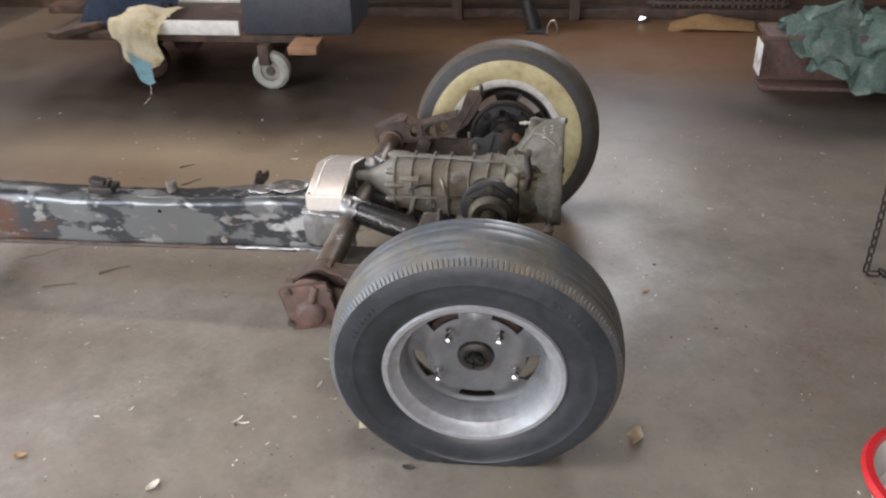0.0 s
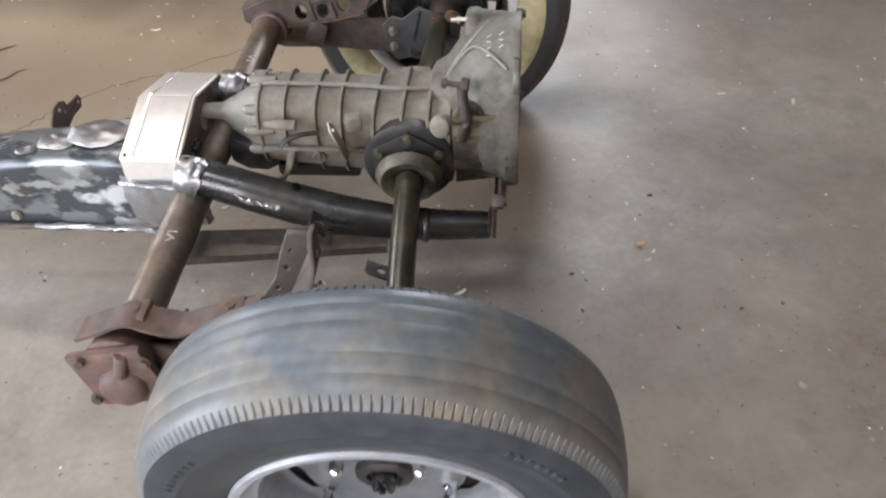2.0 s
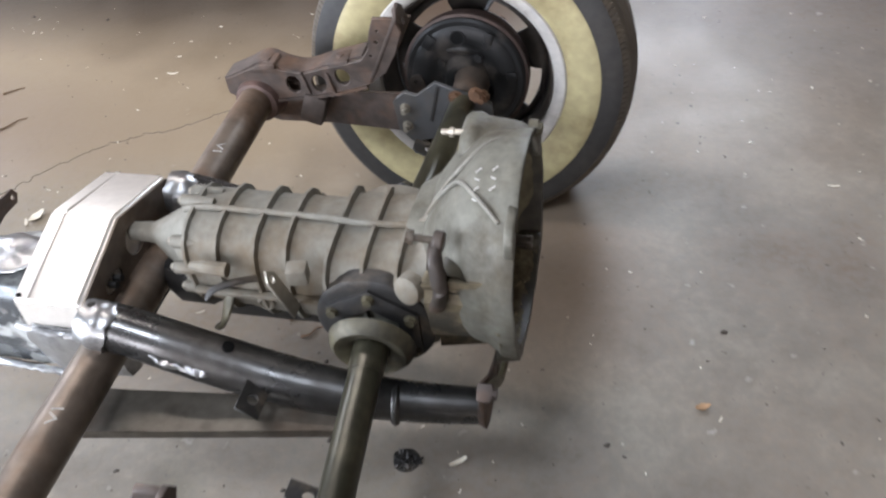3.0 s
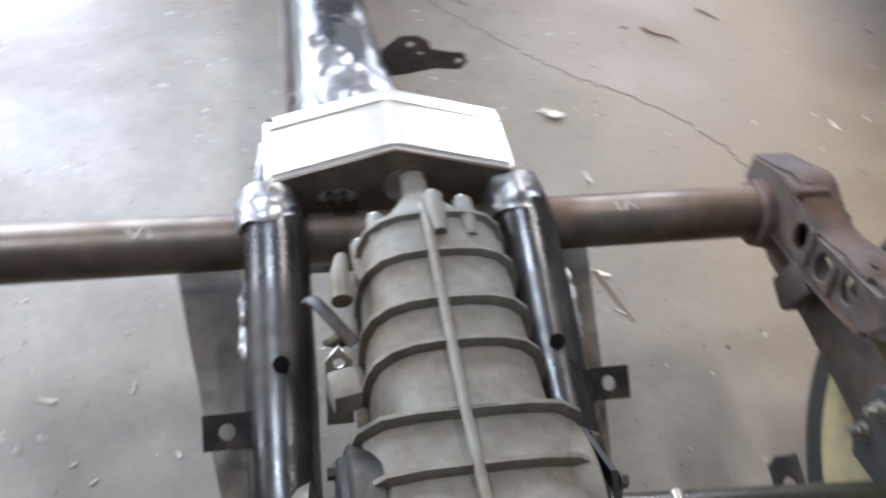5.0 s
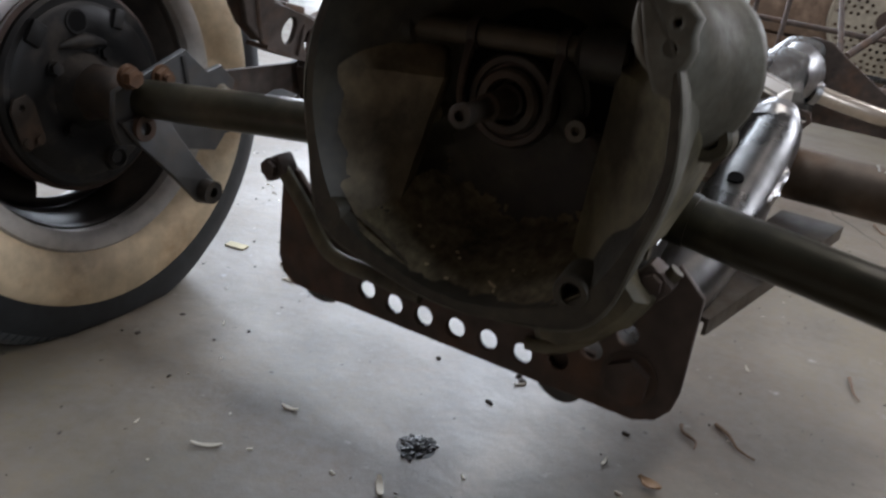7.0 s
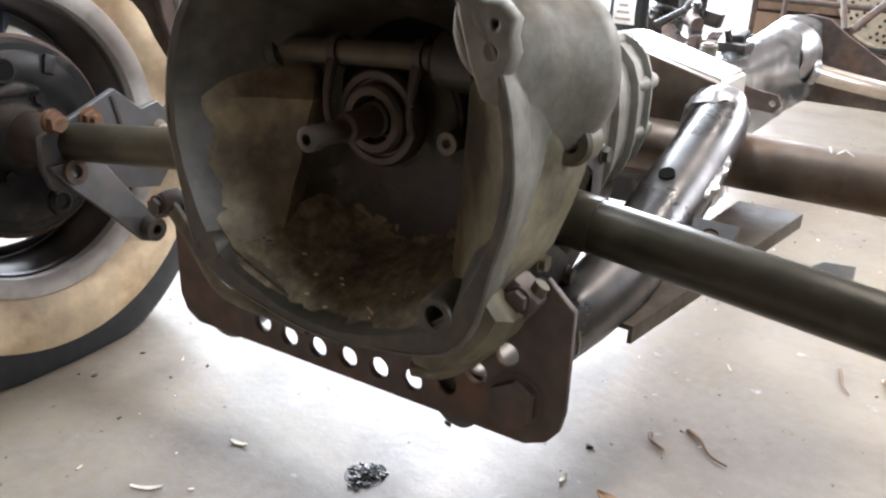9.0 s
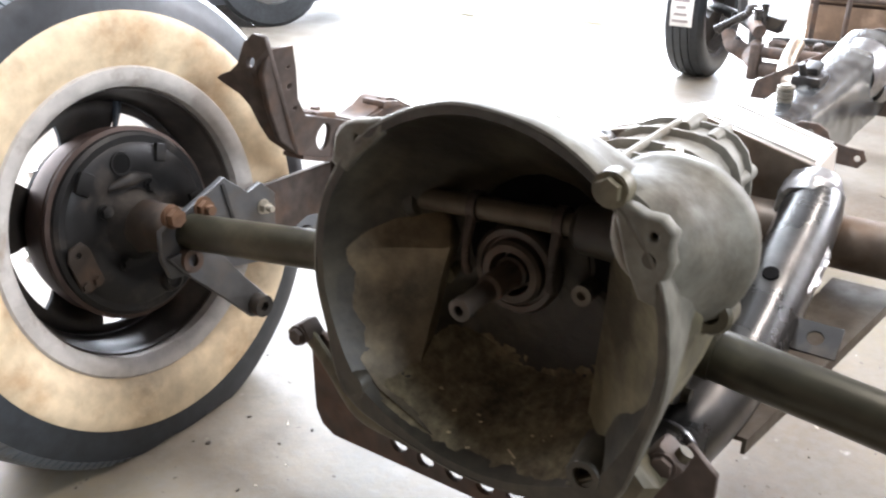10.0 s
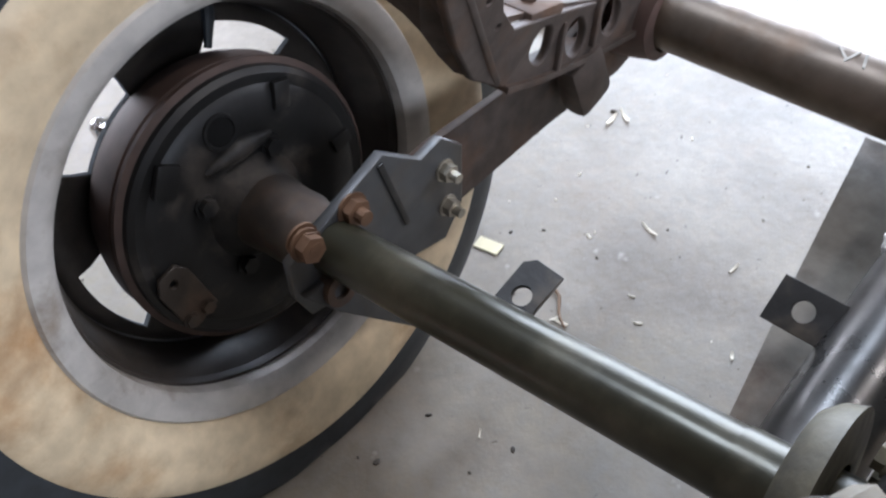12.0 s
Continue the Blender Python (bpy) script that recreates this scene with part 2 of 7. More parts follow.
M_WEB = mat("tan_cast_alloy", (0.185, 0.148, 0.090), 0.55, 0.15, 0.28, 60, 0.3, (0.034, 0.029, 0.020), 8, (0.40, 0.60), 0.7)
M_RAMP = mat("olive_cast_alloy", (0.155, 0.136, 0.080), 0.5, 0.15, 0.22, 60, 0.3, (0.050, 0.043, 0.027), 14, (0.42, 0.66), 0.62)
M_BEARING = mat("brown_bearing_steel", (0.048, 0.040, 0.032), 0.42, 0.4, 0.2, 60, 0.15, (0.085, 0.060, 0.040), 18, (0.48, 0.7), 0.65)
M_OFFCUT = mat("brown_offcut", (0.30, 0.165, 0.09), 0.7, 0, 0.2, 25, 0.15, (0.20, 0.11, 0.06), 6)
M_PALEWHEEL = mat("dull_pale_rubber", (0.30, 0.31, 0.27), 0.7, 0, 0.12, 30, 0.1, (0.25, 0.25, 0.22), 9)
M_BOX = mat("sanded_sheet_steel", (0.78, 0.75, 0.70), 0.38, 0.75, 0.05, 60, 0.008, (0.66, 0.60, 0.52), 5, (0.5, 0.75), 0.46)
M_HORN = mat("dark_horn_steel", (0.090, 0.090, 0.089), 0.26, 0.85, 0.25, 30, 0.1, (0.06, 0.055, 0.05), 7, (0.45, 0.65), 0.5)
M_ALLOY = mat("dirty_cast_alloy", (0.180, 0.174, 0.148), 0.6, 0.25, 0.14, 70, 0.22, (0.13, 0.10, 0.065), 7, (0.44, 0.68), 0.78)
M_ALLOYDK = mat("oily_cast_alloy", (0.110, 0.096, 0.058), 0.48, 0.15, 0.2, 60, 0.3, (0.034, 0.030, 0.020), 9, (0.40, 0.60), 0.6)
M_AXLE = mat("olive_axle_paint", (0.036, 0.034, 0.022), 0.29, 0.35, 0.2, 40, 0.08, (0.085, 0.075, 0.05), 9, (0.5, 0.72), 0.42)
M_BLACK = mat("black_grease", (0.018, 0.017, 0.016), 0.5, 0.1, 0.4, 50, 0.25, (0.05, 0.04, 0.03), 14)
# black standing in for the shade inside holes and a deep recess
M_VOID = mat("painted_recess_shade", (0.006, 0.006, 0.006), 0.9, 0, 0.2, 50, 0.1, spec=0.1)
M_PLATE = mat("grey_plate_steel", (0.088, 0.090, 0.093), 0.45, 0.5, 0.15, 40, 0.08, (0.10, 0.09, 0.08), 8)
M_CHROME = mat("chrome", (0.75, 0.75, 0.75), 0.12, 1.0, 0.05, 30, 0.03)
M_BOLT = mat("rusty_bolt", (0.135, 0.074, 0.042), 0.6, 0.4, 0.3, 60, 0.2)
M_ZINC = mat("zinc_bolt", (0.40, 0.37, 0.31), 0.4, 0.8, 0.15, 60, 0.1)
M_WOOD = mat("bare_timber", (0.42, 0.24, 0.12), 0.7, 0, 0.2, 25, 0.15, (0.30, 0.16, 0.08), 6)
M_WHITEPAINT = mat("chipped_white_paint", (0.62, 0.62, 0.58), 0.6, 0, 0.12, 25, 0.12, (0.35, 0.3, 0.25), 10, (0.58, 0.66))
M_CLOTH = mat("cream_cloth", (0.80, 0.74, 0.55), 0.9, 0, 0.1, 80, 0.3, (0.65, 0.55, 0.3), 8)
M_CLOTHBLUE = mat("pale_blue_cloth", (0.35, 0.62, 0.68), 0.9, 0, 0.1, 80, 0.3)
M_CLOTHGREEN = mat("green_cloth", (0.16, 0.24, 0.21), 0.9, 0, 0.2, 70, 0.4, (0.28, 0.36, 0.32), 7)
M_DARKBOX = mat("dark_plastic", (0.03, 0.035, 0.045), 0.5, 0, 0.2, 40, 0.1)
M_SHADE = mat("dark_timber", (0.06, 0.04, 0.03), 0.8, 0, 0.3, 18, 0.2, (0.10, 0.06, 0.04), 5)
M_RED = mat("red_plastic", (0.55, 0.02, 0.025), 0.4, 0, 0.1, 30, 0.05)
M_CARD = mat("brown_cardboard", (0.40, 0.24, 0.11), 0.85, 0, 0.12, 40, 0.15)
M_CHIP = mat("pale_debris", (0.60, 0.55, 0.45), 0.8, 0, 0.2, 60, 0.2, object_random=0.3)
M_CHIPDARK = mat("dark_debris", (0.06, 0.05, 0.04), 0.8, 0, 0.2, 60, 0.2, object_random=0.3)
M_POST = mat("cream_post_paint", (0.72, 0.70, 0.58), 0.6, 0, 0.08, 25, 0.05)
M_PAPER = mat("sticker_paper", (0.75, 0.74, 0.70), 0.7, 0, 0.05, 30, 0.02)
M_INK = mat("printed_ink", (0.30, 0.27, 0.26), 0.7, 0, 0.05, 30, 0.02)
M_CHALK = mat("chalk_mark", (0.42, 0.41, 0.38), 0.9, 0, 0.3, 90, 0.1)
M_SHAFT = mat("brown_shaft_steel", (0.080, 0.066, 0.045), 0.55, 0.3, 0.2, 50, 0.15)
M_CHANNEL = mat("grimy_channel_steel", (0.105, 0.092, 0.074), 0.5, 0.4, 0.25, 40, 0.2, (0.060, 0.042, 0.028), 9, (0.44, 0.66), 0.7)
M_PIPE = mat("pale_pipe_steel", (0.50, 0.44, 0.37), 0.35, 0.7, 0.12, 30, 0.08, (0.33, 0.26, 0.2), 8)
M_BOARD = mat("brown_board", (0.13, 0.085, 0.055), 0.75, 0, 0.25, 16, 0.2, (0.19, 0.13, 0.09), 4, object_random=0.2)
M_GRILLE = mat("pale_grille_metal", (0.42, 0.38, 0.30), 0.5, 0.3, 0.15, 30, 0.08)
M_CARBODY = mat("blue_grey_car_paint", (0.20, 0.25, 0.31), 0.35, 0.1, 0.05, 20, 0.02)
M_CARGLASS = mat("dark_car_glass", (0.02, 0.025, 0.03), 0.08, 0.0, 0.05, 20, 0.0)
M_WHEELRUBBER = mat("brown_wheel_rubber", (0.10, 0.05, 0.04), 0.7, 0.1, 0.2, 40, 0.1)
M_WHEELHUB = mat("dull_hub", (0.30, 0.29, 0.24), 0.6, 0.2, 0.15, 40, 0.1)
M_CASELID = mat("grey_lid_plastic", (0.24, 0.26, 0.28), 0.5, 0, 0.15, 30, 0.08)
M_JEANS = mat("dark_blue_cloth", (0.03, 0.05, 0.09), 0.9, 0, 0.25, 80, 0.3)
M_TWIG = mat("twig_bark", (0.16, 0.10, 0.06), 0.8, 0, 0.2, 60, 0.2)
M_LEAF = mat("dry_leaf", (0.32, 0.20, 0.11), 0.75, 0, 0.2, 60, 0.15, object_random=0.3)
M_CARDPALE = mat("pale_cardboard", (0.50, 0.41, 0.25), 0.85, 0, 0.15, 50, 0.15)
M_SCRAP = mat("dusty_cardboard", (0.30, 0.24, 0.15), 0.9, 0, 0.2, 40, 0.2, (0.42, 0.37, 0.28), 30)
M_SLIP = mat("cream_paper", (0.72, 0.66, 0.45), 0.8, 0, 0.08, 50, 0.05)

# ---------------------------------------------------------------- mesh helpers


def finish(bm, smooth=True, angle=35):
    bmesh.ops.recalc_face_normals(bm, faces=bm.faces)
    if smooth:
        for f in bm.faces:
            f.smooth = True
        lim = radians(angle)
        for e in bm.edges:
            if len(e.link_faces) == 2 and e.calc_face_angle(0) > lim:
                e.smooth = False
    return bm


def part(name, bm, material, parent=None, label="", smooth=True, m=None):
    """Links a bmesh (or a mesh) as one mesh object, under a thing or a part."""
    if isinstance(bm, bmesh.types.BMesh):
        me = bpy.data.meshes.new(name)
        finish(bm, smooth).to_mesh(me)
        bm.free()
    else:
        me = bm
    if material and not me.materials:
        me.materials.append(material)
    ob = new(name, me)
    if m is not None:
        ob.matrix_basis = m
    if parent:
        ob.parent = parent
    return tagged(ob, label)


def empty(name, label, category, at=(0, 0, 0), group="", kind=""):
    ob = new(name)
    ob.empty_display_size = 0.1
    ob.location = at
    return tagged(ob, label, category, group, kind)


def B():
    return bmesh.new()


def box(bm, at, size, rot=None, bevel=0.0):
    m = Matrix.Translation(at) @ (rot.to_4x4() if rot else Matrix()) @ Matrix.Diagonal((*size, 1))
    made = bmesh.ops.create_cube(bm, size=1, matrix=m)["verts"]
    if bevel:
        edges = list({e for v in made for e in v.link_edges})
        bmesh.ops.bevel(bm, geom=edges, offset=bevel, segments=2, affect="EDGES", profile=0.6)
    return bm


def turn_to(d):
    return Vector(d).to_track_quat("Z", "Y").to_matrix()


def rod(bm, a, b, r, r2=None, seg=20, caps=True):
    a, b = Vector(a), Vector(b)
    d = b - a
    m = Matrix.Translation((a + b) / 2) @ turn_to(d).to_4x4()
    bmesh.ops.create_cone(bm, cap_ends=caps, segments=seg, radius1=r, radius2=r if r2 is None else r2, depth=d.length, matrix=m)
    return bm


def spin(bm, profile, at, axis, seg=48, start=0.0, close=False):
    """Turns a profile of (along, radius) round an axis through at."""
    q = turn_to(axis)
    at = Vector(at)
    rings = []
    for i in range(seg):
        a = start + 2 * math.pi * i / seg
        rings.append([bm.verts.new(at + q @ Vector((r * math.cos(a), r * math.sin(a), h))) for h, r in profile])
    n = len(profile)
    for i in range(seg):
        p, s = rings[i], rings[(i + 1) % seg]
        for k in range(n if close else n - 1):
            j = (k + 1) % n
            if profile[k][1] < 1e-6 and profile[j][1] < 1e-6:
                continue
            bm.faces.new((p[k], s[k], s[j], p[j]))
    bmesh.ops.remove_doubles(bm, verts=[v for r in rings for v in r], dist=1e-6)
    return bm


def smooth_path(points, steps=6):
    """A Catmull-Rom line through points."""
    pts = [Vector(p) for p in points]
    out = []
    for i in range(len(pts) - 1):
        p0, p1, p2, p3 = pts[max(i - 1, 0)], pts[i], pts[i + 1], pts[min(i + 2, len(pts) - 1)]
        for k in range(steps):
            t = k / steps
            out.append(0.5 * ((2 * p1) + (p2 - p0) * t + (2 * p0 - 5 * p1 + 4 * p2 - p3) * t * t + (3 * p1 - p0 - 3 * p2 + p3) * t ** 3))
    return out + [pts[-1]]


def sweep(bm, points, r, seg=14, steps=6, radii=None, flat=1.0, up=(0, 0, 1)):
    """A round (or oval) bar along a smooth line."""
    pts = smooth_path(points, steps) if steps else [Vector(p) for p in points]
    rings = []
    for i, p in enumerate(pts):
        d = (pts[min(i + 1, len(pts) - 1)] - pts[max(i - 1, 0)]).normalized()
        s = d.cross(Vector(up)).normalized()
        u = s.cross(d)
        k = i / (len(pts) - 1)
        rr = r if radii is None else np.interp(k, np.linspace(0, 1, len(radii)), radii)
        rings.append([bm.verts.new(p + s * (rr * math.cos(2 * math.pi * j / seg)) + u * (rr * flat * math.sin(2 * math.pi * j / seg))) for j in range(seg)])
    for a, b in zip(rings, rings[1:]):
        for j in range(seg):
            bm.faces.new((a[j], a[(j + 1) % seg], b[(j + 1) % seg], b[j]))
    bm.faces.new(rings[0])
    bm.faces.new(rings[-1])
    return bm


def loft(bm, rings, caps=True):
    """Skins closed rings of equal count."""
    vs = [[bm.verts.new(p) for p in r] for r in rings]
    n = len(vs[0])
    for a, b in zip(vs, vs[1:]):
        for j in range(n):
            bm.faces.new((a[j], a[(j + 1) % n], b[(j + 1) % n], b[j]))
    if caps:
        bm.faces.new(vs[0])
        bm.faces.new(vs[-1])
    return bm


def circle(cx, cy, r, n=20, sx=1.0, sy=1.0):
    return [(cx + r * sx * math.cos(2 * math.pi * i / n), cy + r * sy * math.sin(2 * math.pi * i / n)) for i in range(n)]


def plate(name, outer, holes, thick, bevel=0.0):
    """A flat plate in its own xy plane, thick in z about 0, with holes through it: returns a mesh."""
    cu = bpy.data.curves.new(name, "CURVE")
    cu.dimensions, cu.fill_mode = "2D", "BOTH"
    cu.extrude, cu.bevel_depth, cu.bevel_resolution = thick / 2 - bevel, bevel, 1
    for ring in [outer, *holes]:
        s = cu.splines.new("POLY")
        s.points.add(len(ring) - 1)
        for p, (x, y) in zip(s.points, ring):
            p.co = (x, y, 0, 1)
        s.use_cyclic_u = True
    ob = bpy.data.objects.new(name, cu)
    me = bpy.data.meshes.new_from_object(ob)
    bpy.data.objects.remove(ob)
    bpy.data.curves.remove(cu)
    me.name = name
    me.materials.clear()
    weld = bmesh.new()
    weld.from_mesh(me)
    bmesh.ops.remove_doubles(weld, verts=weld.verts, dist=0.00002)
    weld.to_mesh(me)
    weld.free()
    return me


YZ = Matrix(((0, 0, 1, 0), (1, 0, 0, 0), (0, 1, 0, 0), (0, 0, 0, 1)))      # plate xy -> world y, z
XZ = Matrix(((1, 0, 0, 0), (0, 0, -1, 0), (0, 1, 0, 0), (0, 0, 0, 1)))     # plate xy -> world x, z


def hexagon(bm, at, axis, r, h):
    """A bolt head or nut standing on at."""
    a = Vector(axis).normalized()
    rod(bm, Vector(at), Vector(at) + a * h, r, seg=6)
    rod(bm, Vector(at) - a * 0.001, Vector(at) + a * 0.0015, r * 1.25, seg=14)
    return bm

# ---------------------------------------------------------------- the building
bm = B()
box(bm, (-8, -8, -0.1), (60, 60, 0.2))
tagged(part("ground", bm, M_APRON, smooth=False), "pale sunlit concrete yard outside the shed", "ground", kind="structure")
bm = B()
box(bm, (0.2, -1.4, 0.002), (9.6, 11.0, 0.004))
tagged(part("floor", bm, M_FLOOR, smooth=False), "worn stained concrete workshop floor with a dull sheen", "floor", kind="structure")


def wall(name, boxes, label):
    b = B()
    for at, size in boxes:
        box(b, at, size)
    return tagged(part(name, b, M_WALL, smooth=False), label, "wall", kind="structure")


# north wall with a window opening, west wall with a wide door opening
wall("wall_north", [((-2.3, 3.85, 1.9), (4.6, 0.15, 3.8)), ((2.95, 3.85, 1.9), (4.1, 0.15, 3.8)), ((0.45, 3.85, 0.65), (0.9, 0.15, 1.3)), ((0.45, 3.85, 3.2), (0.9, 0.15, 1.2))], "dark brown timber shed wall with a tall window opening")
wall("wall_west", [((-4.6, 0.45, 1.9), (0.15, 2.1, 3.8)), ((-4.6, 3.45, 1.9), (0.15, 0.7, 3.8)), ((-4.6, 2.3, 0.75), (0.15, 1.6, 1.5)), ((-4.6, 2.3, 3.25), (0.15, 1.6, 1.1)), ((-4.6, -3.625, 3.6), (0.15, 6.05, 0.4))], "dark brown shed wall beside a wide open doorway")
wall("wall_south", [((-3.8, -6.7, 1.9), (1.8, 0.15, 3.8)), ((3.3, -6.7, 1.9), (3.6, 0.15, 3.8)), ((-0.7, -6.7, 3.6), (4.4, 0.15, 0.4))], "dark brown timber shed wall beside an open doorway")
wall("wall_east", [((5.05, -1.4, 1.9), (0.15, 10.9, 3.8))], "dark brown timber shed wall")
bm = B()
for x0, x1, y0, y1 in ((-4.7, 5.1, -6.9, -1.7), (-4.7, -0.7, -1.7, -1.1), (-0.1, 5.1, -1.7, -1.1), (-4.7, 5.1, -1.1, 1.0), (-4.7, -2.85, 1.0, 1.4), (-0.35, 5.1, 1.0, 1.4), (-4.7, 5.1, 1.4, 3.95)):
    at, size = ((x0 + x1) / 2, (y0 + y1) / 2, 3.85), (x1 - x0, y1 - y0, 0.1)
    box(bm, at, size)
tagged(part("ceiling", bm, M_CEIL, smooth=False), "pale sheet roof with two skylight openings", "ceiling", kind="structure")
# opaque sheets added out of view to keep sun patches off the floor
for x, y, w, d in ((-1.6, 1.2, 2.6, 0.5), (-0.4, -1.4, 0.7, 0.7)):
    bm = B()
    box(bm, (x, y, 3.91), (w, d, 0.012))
    tagged(part("skylight_sheet", bm, M_SHEET, smooth=False), "unseen opaque sheet that blocks the sun at a roof opening", "skylight", kind="structure")

# ---------------------------------------------------------------- the car chassis
car = empty("car_chassis", "bare rolling car chassis with gearbox and rear wheels", "car chassis")


def tunnel_ring(x, y0, y1, z0, z1, r):
    """A closed box section with rounded upper corners."""
    ring = [(x, y0, z0)]
    for k in range(6):
        a = math.pi / 2 * k / 5
        ring.append((x, y0 + 0.010 + r - r * math.cos(a), z1 - r + r * math.sin(a)))
    ring.append((x, (y0 + y1) / 2, z1 + 0.004))
    for k in range(6):
        a = math.pi / 2 * k / 5
        ring.append((x, y1 - 0.010 - r + r * math.sin(a), z1 - r + r * math.cos(a)))
    return ring + [(x, y1, z0)]


def dents(bm, size, scale, seed):
    """Uneven hammered metal."""
    for v in bm.verts:
        v.co += noise.noise_vector(v.co * scale + Vector((seed, 0, 0))) * size


def dense(keys, n):
    """Rows of numbers, filled in smoothly between the key rows."""
    a = np.array(keys)
    u = np.linspace(0, len(a) - 1, n)
    return [[float(np.interp(k, range(len(a)), a[:, c])) for c in range(a.shape[1])] for k in u]


bm = B()
loft(bm, [tunnel_ring(*row, 0.034) for row in dense([(-0.46, -0.135, 0.11, 0.255, 0.405), (-0.56, -0.125, 0.08, 0.24, 0.40), (-0.72, -0.112, 0.045, 0.227, 0.392), (-0.95, -0.105, 0.03, 0.215, 0.372), (-1.3, -0.105, 0.03, 0.205, 0.366), (-1.62, -0.105, 0.03, 0.2, 0.372), (-1.95, -0.11, 0.035, 0.19, 0.395)], 60)])
dents(bm, 0.0035, 22, 3)
tunnel = part("tunnel", bm, M_TUNNEL, car, "ground bare steel tunnel with paint remains")
bm = B()
sweep(bm, [(-1.9, -0.113, 0.198), (-1.5, -0.112, 0.206), (-1.1, -0.112, 0.214), (-0.8, -0.118, 0.224), (-0.62, -0.128, 0.232)], 0.007, 8, 8)
dents(bm, 0.003, 40, 8)
part("tunnel_lip", bm, M_RUST, tunnel, "rusty lower seam")
bm = B()
sweep(bm, [(-0.82, -0.118, 0.226), (-0.70, -0.126, 0.232), (-0.60, -0.136, 0.240), (-0.52, -0.150, 0.248)], 0.006, 8, 8)
dents(bm, 0.004, 60, 5)
part("weld_bead", bm, M_BARE, tunnel, "bright ground weld bead")
for k, (x, y, z, r) in enumerate(((-0.66, -0.03, 0.402, 0.05), (-0.74, -0.05, 0.396, 0.03), (-0.80, -0.07, 0.388, 0.018))):
    bm = B()
    bmesh.ops.create_uvsphere(bm, u_segments=24, v_segments=12, radius=r, matrix=Matrix.Translation((x, y, z)) @ Matrix.Diagonal((1.3, 0.9, 0.16, 1)))
    dents(bm, 0.006, 45, k * 7 + 1)
    part("weld_patch", bm, M_BARE, tunnel, "lumpy bright ground weld patch")
# threaded stump, shifter mount and two-lobed bracket on the tunnel
bm = B()
for k in range(5):
    spin(bm, [(0, 0.010), (0.001, 0.0165), (0.006, 0.0165), (0.008, 0.010)], (-1.04, -0.035, 0.366 + 0.008 * k), (0.1, 0, 1), 20)
rod(bm, (-1.04, -0.035, 0.36), (-1.036, -0.035, 0.408), 0.0105, seg=16)
part("threaded_stump", bm, M_ALLOY, tunnel, "grey threaded stump")
bm = B()
box(bm, (-1.27, -0.04, 0.378), (0.085, 0.06, 0.022), bevel=0.006)
box(bm, (-1.285, -0.04, 0.398), (0.05, 0.035, 0.02), Euler((0, radians(14), 0)).to_matrix(), bevel=0.006)
rod(bm, (-1.25, -0.05, 0.385), (-1.235, -0.055, 0.415), 0.008, seg=10)
dents(bm, 0.003, 60, 2)
part("shifter_mount", bm, M_BLACK, tunnel, "greasy black shifter mount")
me = plate("lobed_bracket", [(0.015, 0.33), (0.025, 0.380), (0.05, 0.402), (0.078, 0.402), (0.095, 0.392), (0.10, 0.378), (0.13, 0.372), (0.152, 0.37), (0.158, 0.355), (0.148, 0.342), (0.11, 0.345), (0.06, 0.335)], [circle(0.068, 0.388, 0.006, 12), circle(0.145, 0.357, 0.006, 12), circle(0.085, 0.372, 0.004, 10)], 0.005, 0.0008)
part("lobed_bracket", me, M_RUST, tunnel, "dark rusty bracket with drilled lobes", m=Matrix.Translation((-0.79, 0, 0)) @ YZ)
bm = B()
hexagon(bm, (-0.86, -0.108, 0.245), (0, -1, 0), 0.009, 0.006)
part("tunnel_bolt", bm, M_ZINC, tunnel)
# black disc painting the dark of a drilled hole
bm = B()
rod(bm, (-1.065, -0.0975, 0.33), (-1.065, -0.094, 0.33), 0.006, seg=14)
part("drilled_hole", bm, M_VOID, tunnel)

# folded sheet cover at the tunnel's end
bm = B()
front = [(-0.566, -0.152, 0.37), (-0.566, -0.148, 0.432), (-0.566, 0.0, 0.475), (-0.566, 0.147, 0.435), (-0.566, 0.150, 0.37)]
rear = [(-0.452, *p[1:]) for p in front]
loft(bm, [[Vector(p) for p in front], [Vector(p) for p in rear]])
bmesh.ops.bevel(bm, geom=bm.edges[:], offset=0.005, segments=3, affect="EDGES")
cover = part("cover_box", bm, M_BOX, car, "folded bare sheet steel cover with a low ridge")
for s in (-1, 1):
    bm = B()
    a = -s * math.atan2(0.042, 0.148)
    q = Matrix.Rotation(a, 3, "X")
    box(bm, Vector((-0.540, 0.074 * s, 0.4545)) + q @ Vector((0, 0, 0.0005)), (0.006, 0.148, 0.003), q, bevel=0.001)
    part("pressed_line", bm, M_BOX, cover)
    # dark dot in place of a rivet hole's shaded depth
    bm = B()
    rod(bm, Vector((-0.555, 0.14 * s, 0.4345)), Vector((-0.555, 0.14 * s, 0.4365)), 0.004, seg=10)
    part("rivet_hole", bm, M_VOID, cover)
me = plate("cover_rear_plate", [(-0.148, 0.36), (-0.143, 0.428), (0.0, 0.470), (0.142, 0.430), (0.145, 0.36), (0.10, 0.30), (-0.10, 0.30)], [circle(-0.067, 0.400, 0.019, 18, 1.3, 0.8), circle(0.012, 0.415, 0.026, 20)], 0.004, 0.0006)
part("cover_rear_plate", me, M_TUBE, cover, "bare dull steel end plate with holes", m=Matrix.Translation((-0.4495, 0, 0)) @ YZ)
for y in (-0.075, -0.060):
    bm = B()
    rod(bm, (-0.50, y, 0.400), (-0.438, y, 0.402), 0.006, seg=12)
    part("shift_coupling", bm, M_BLACK, cover)
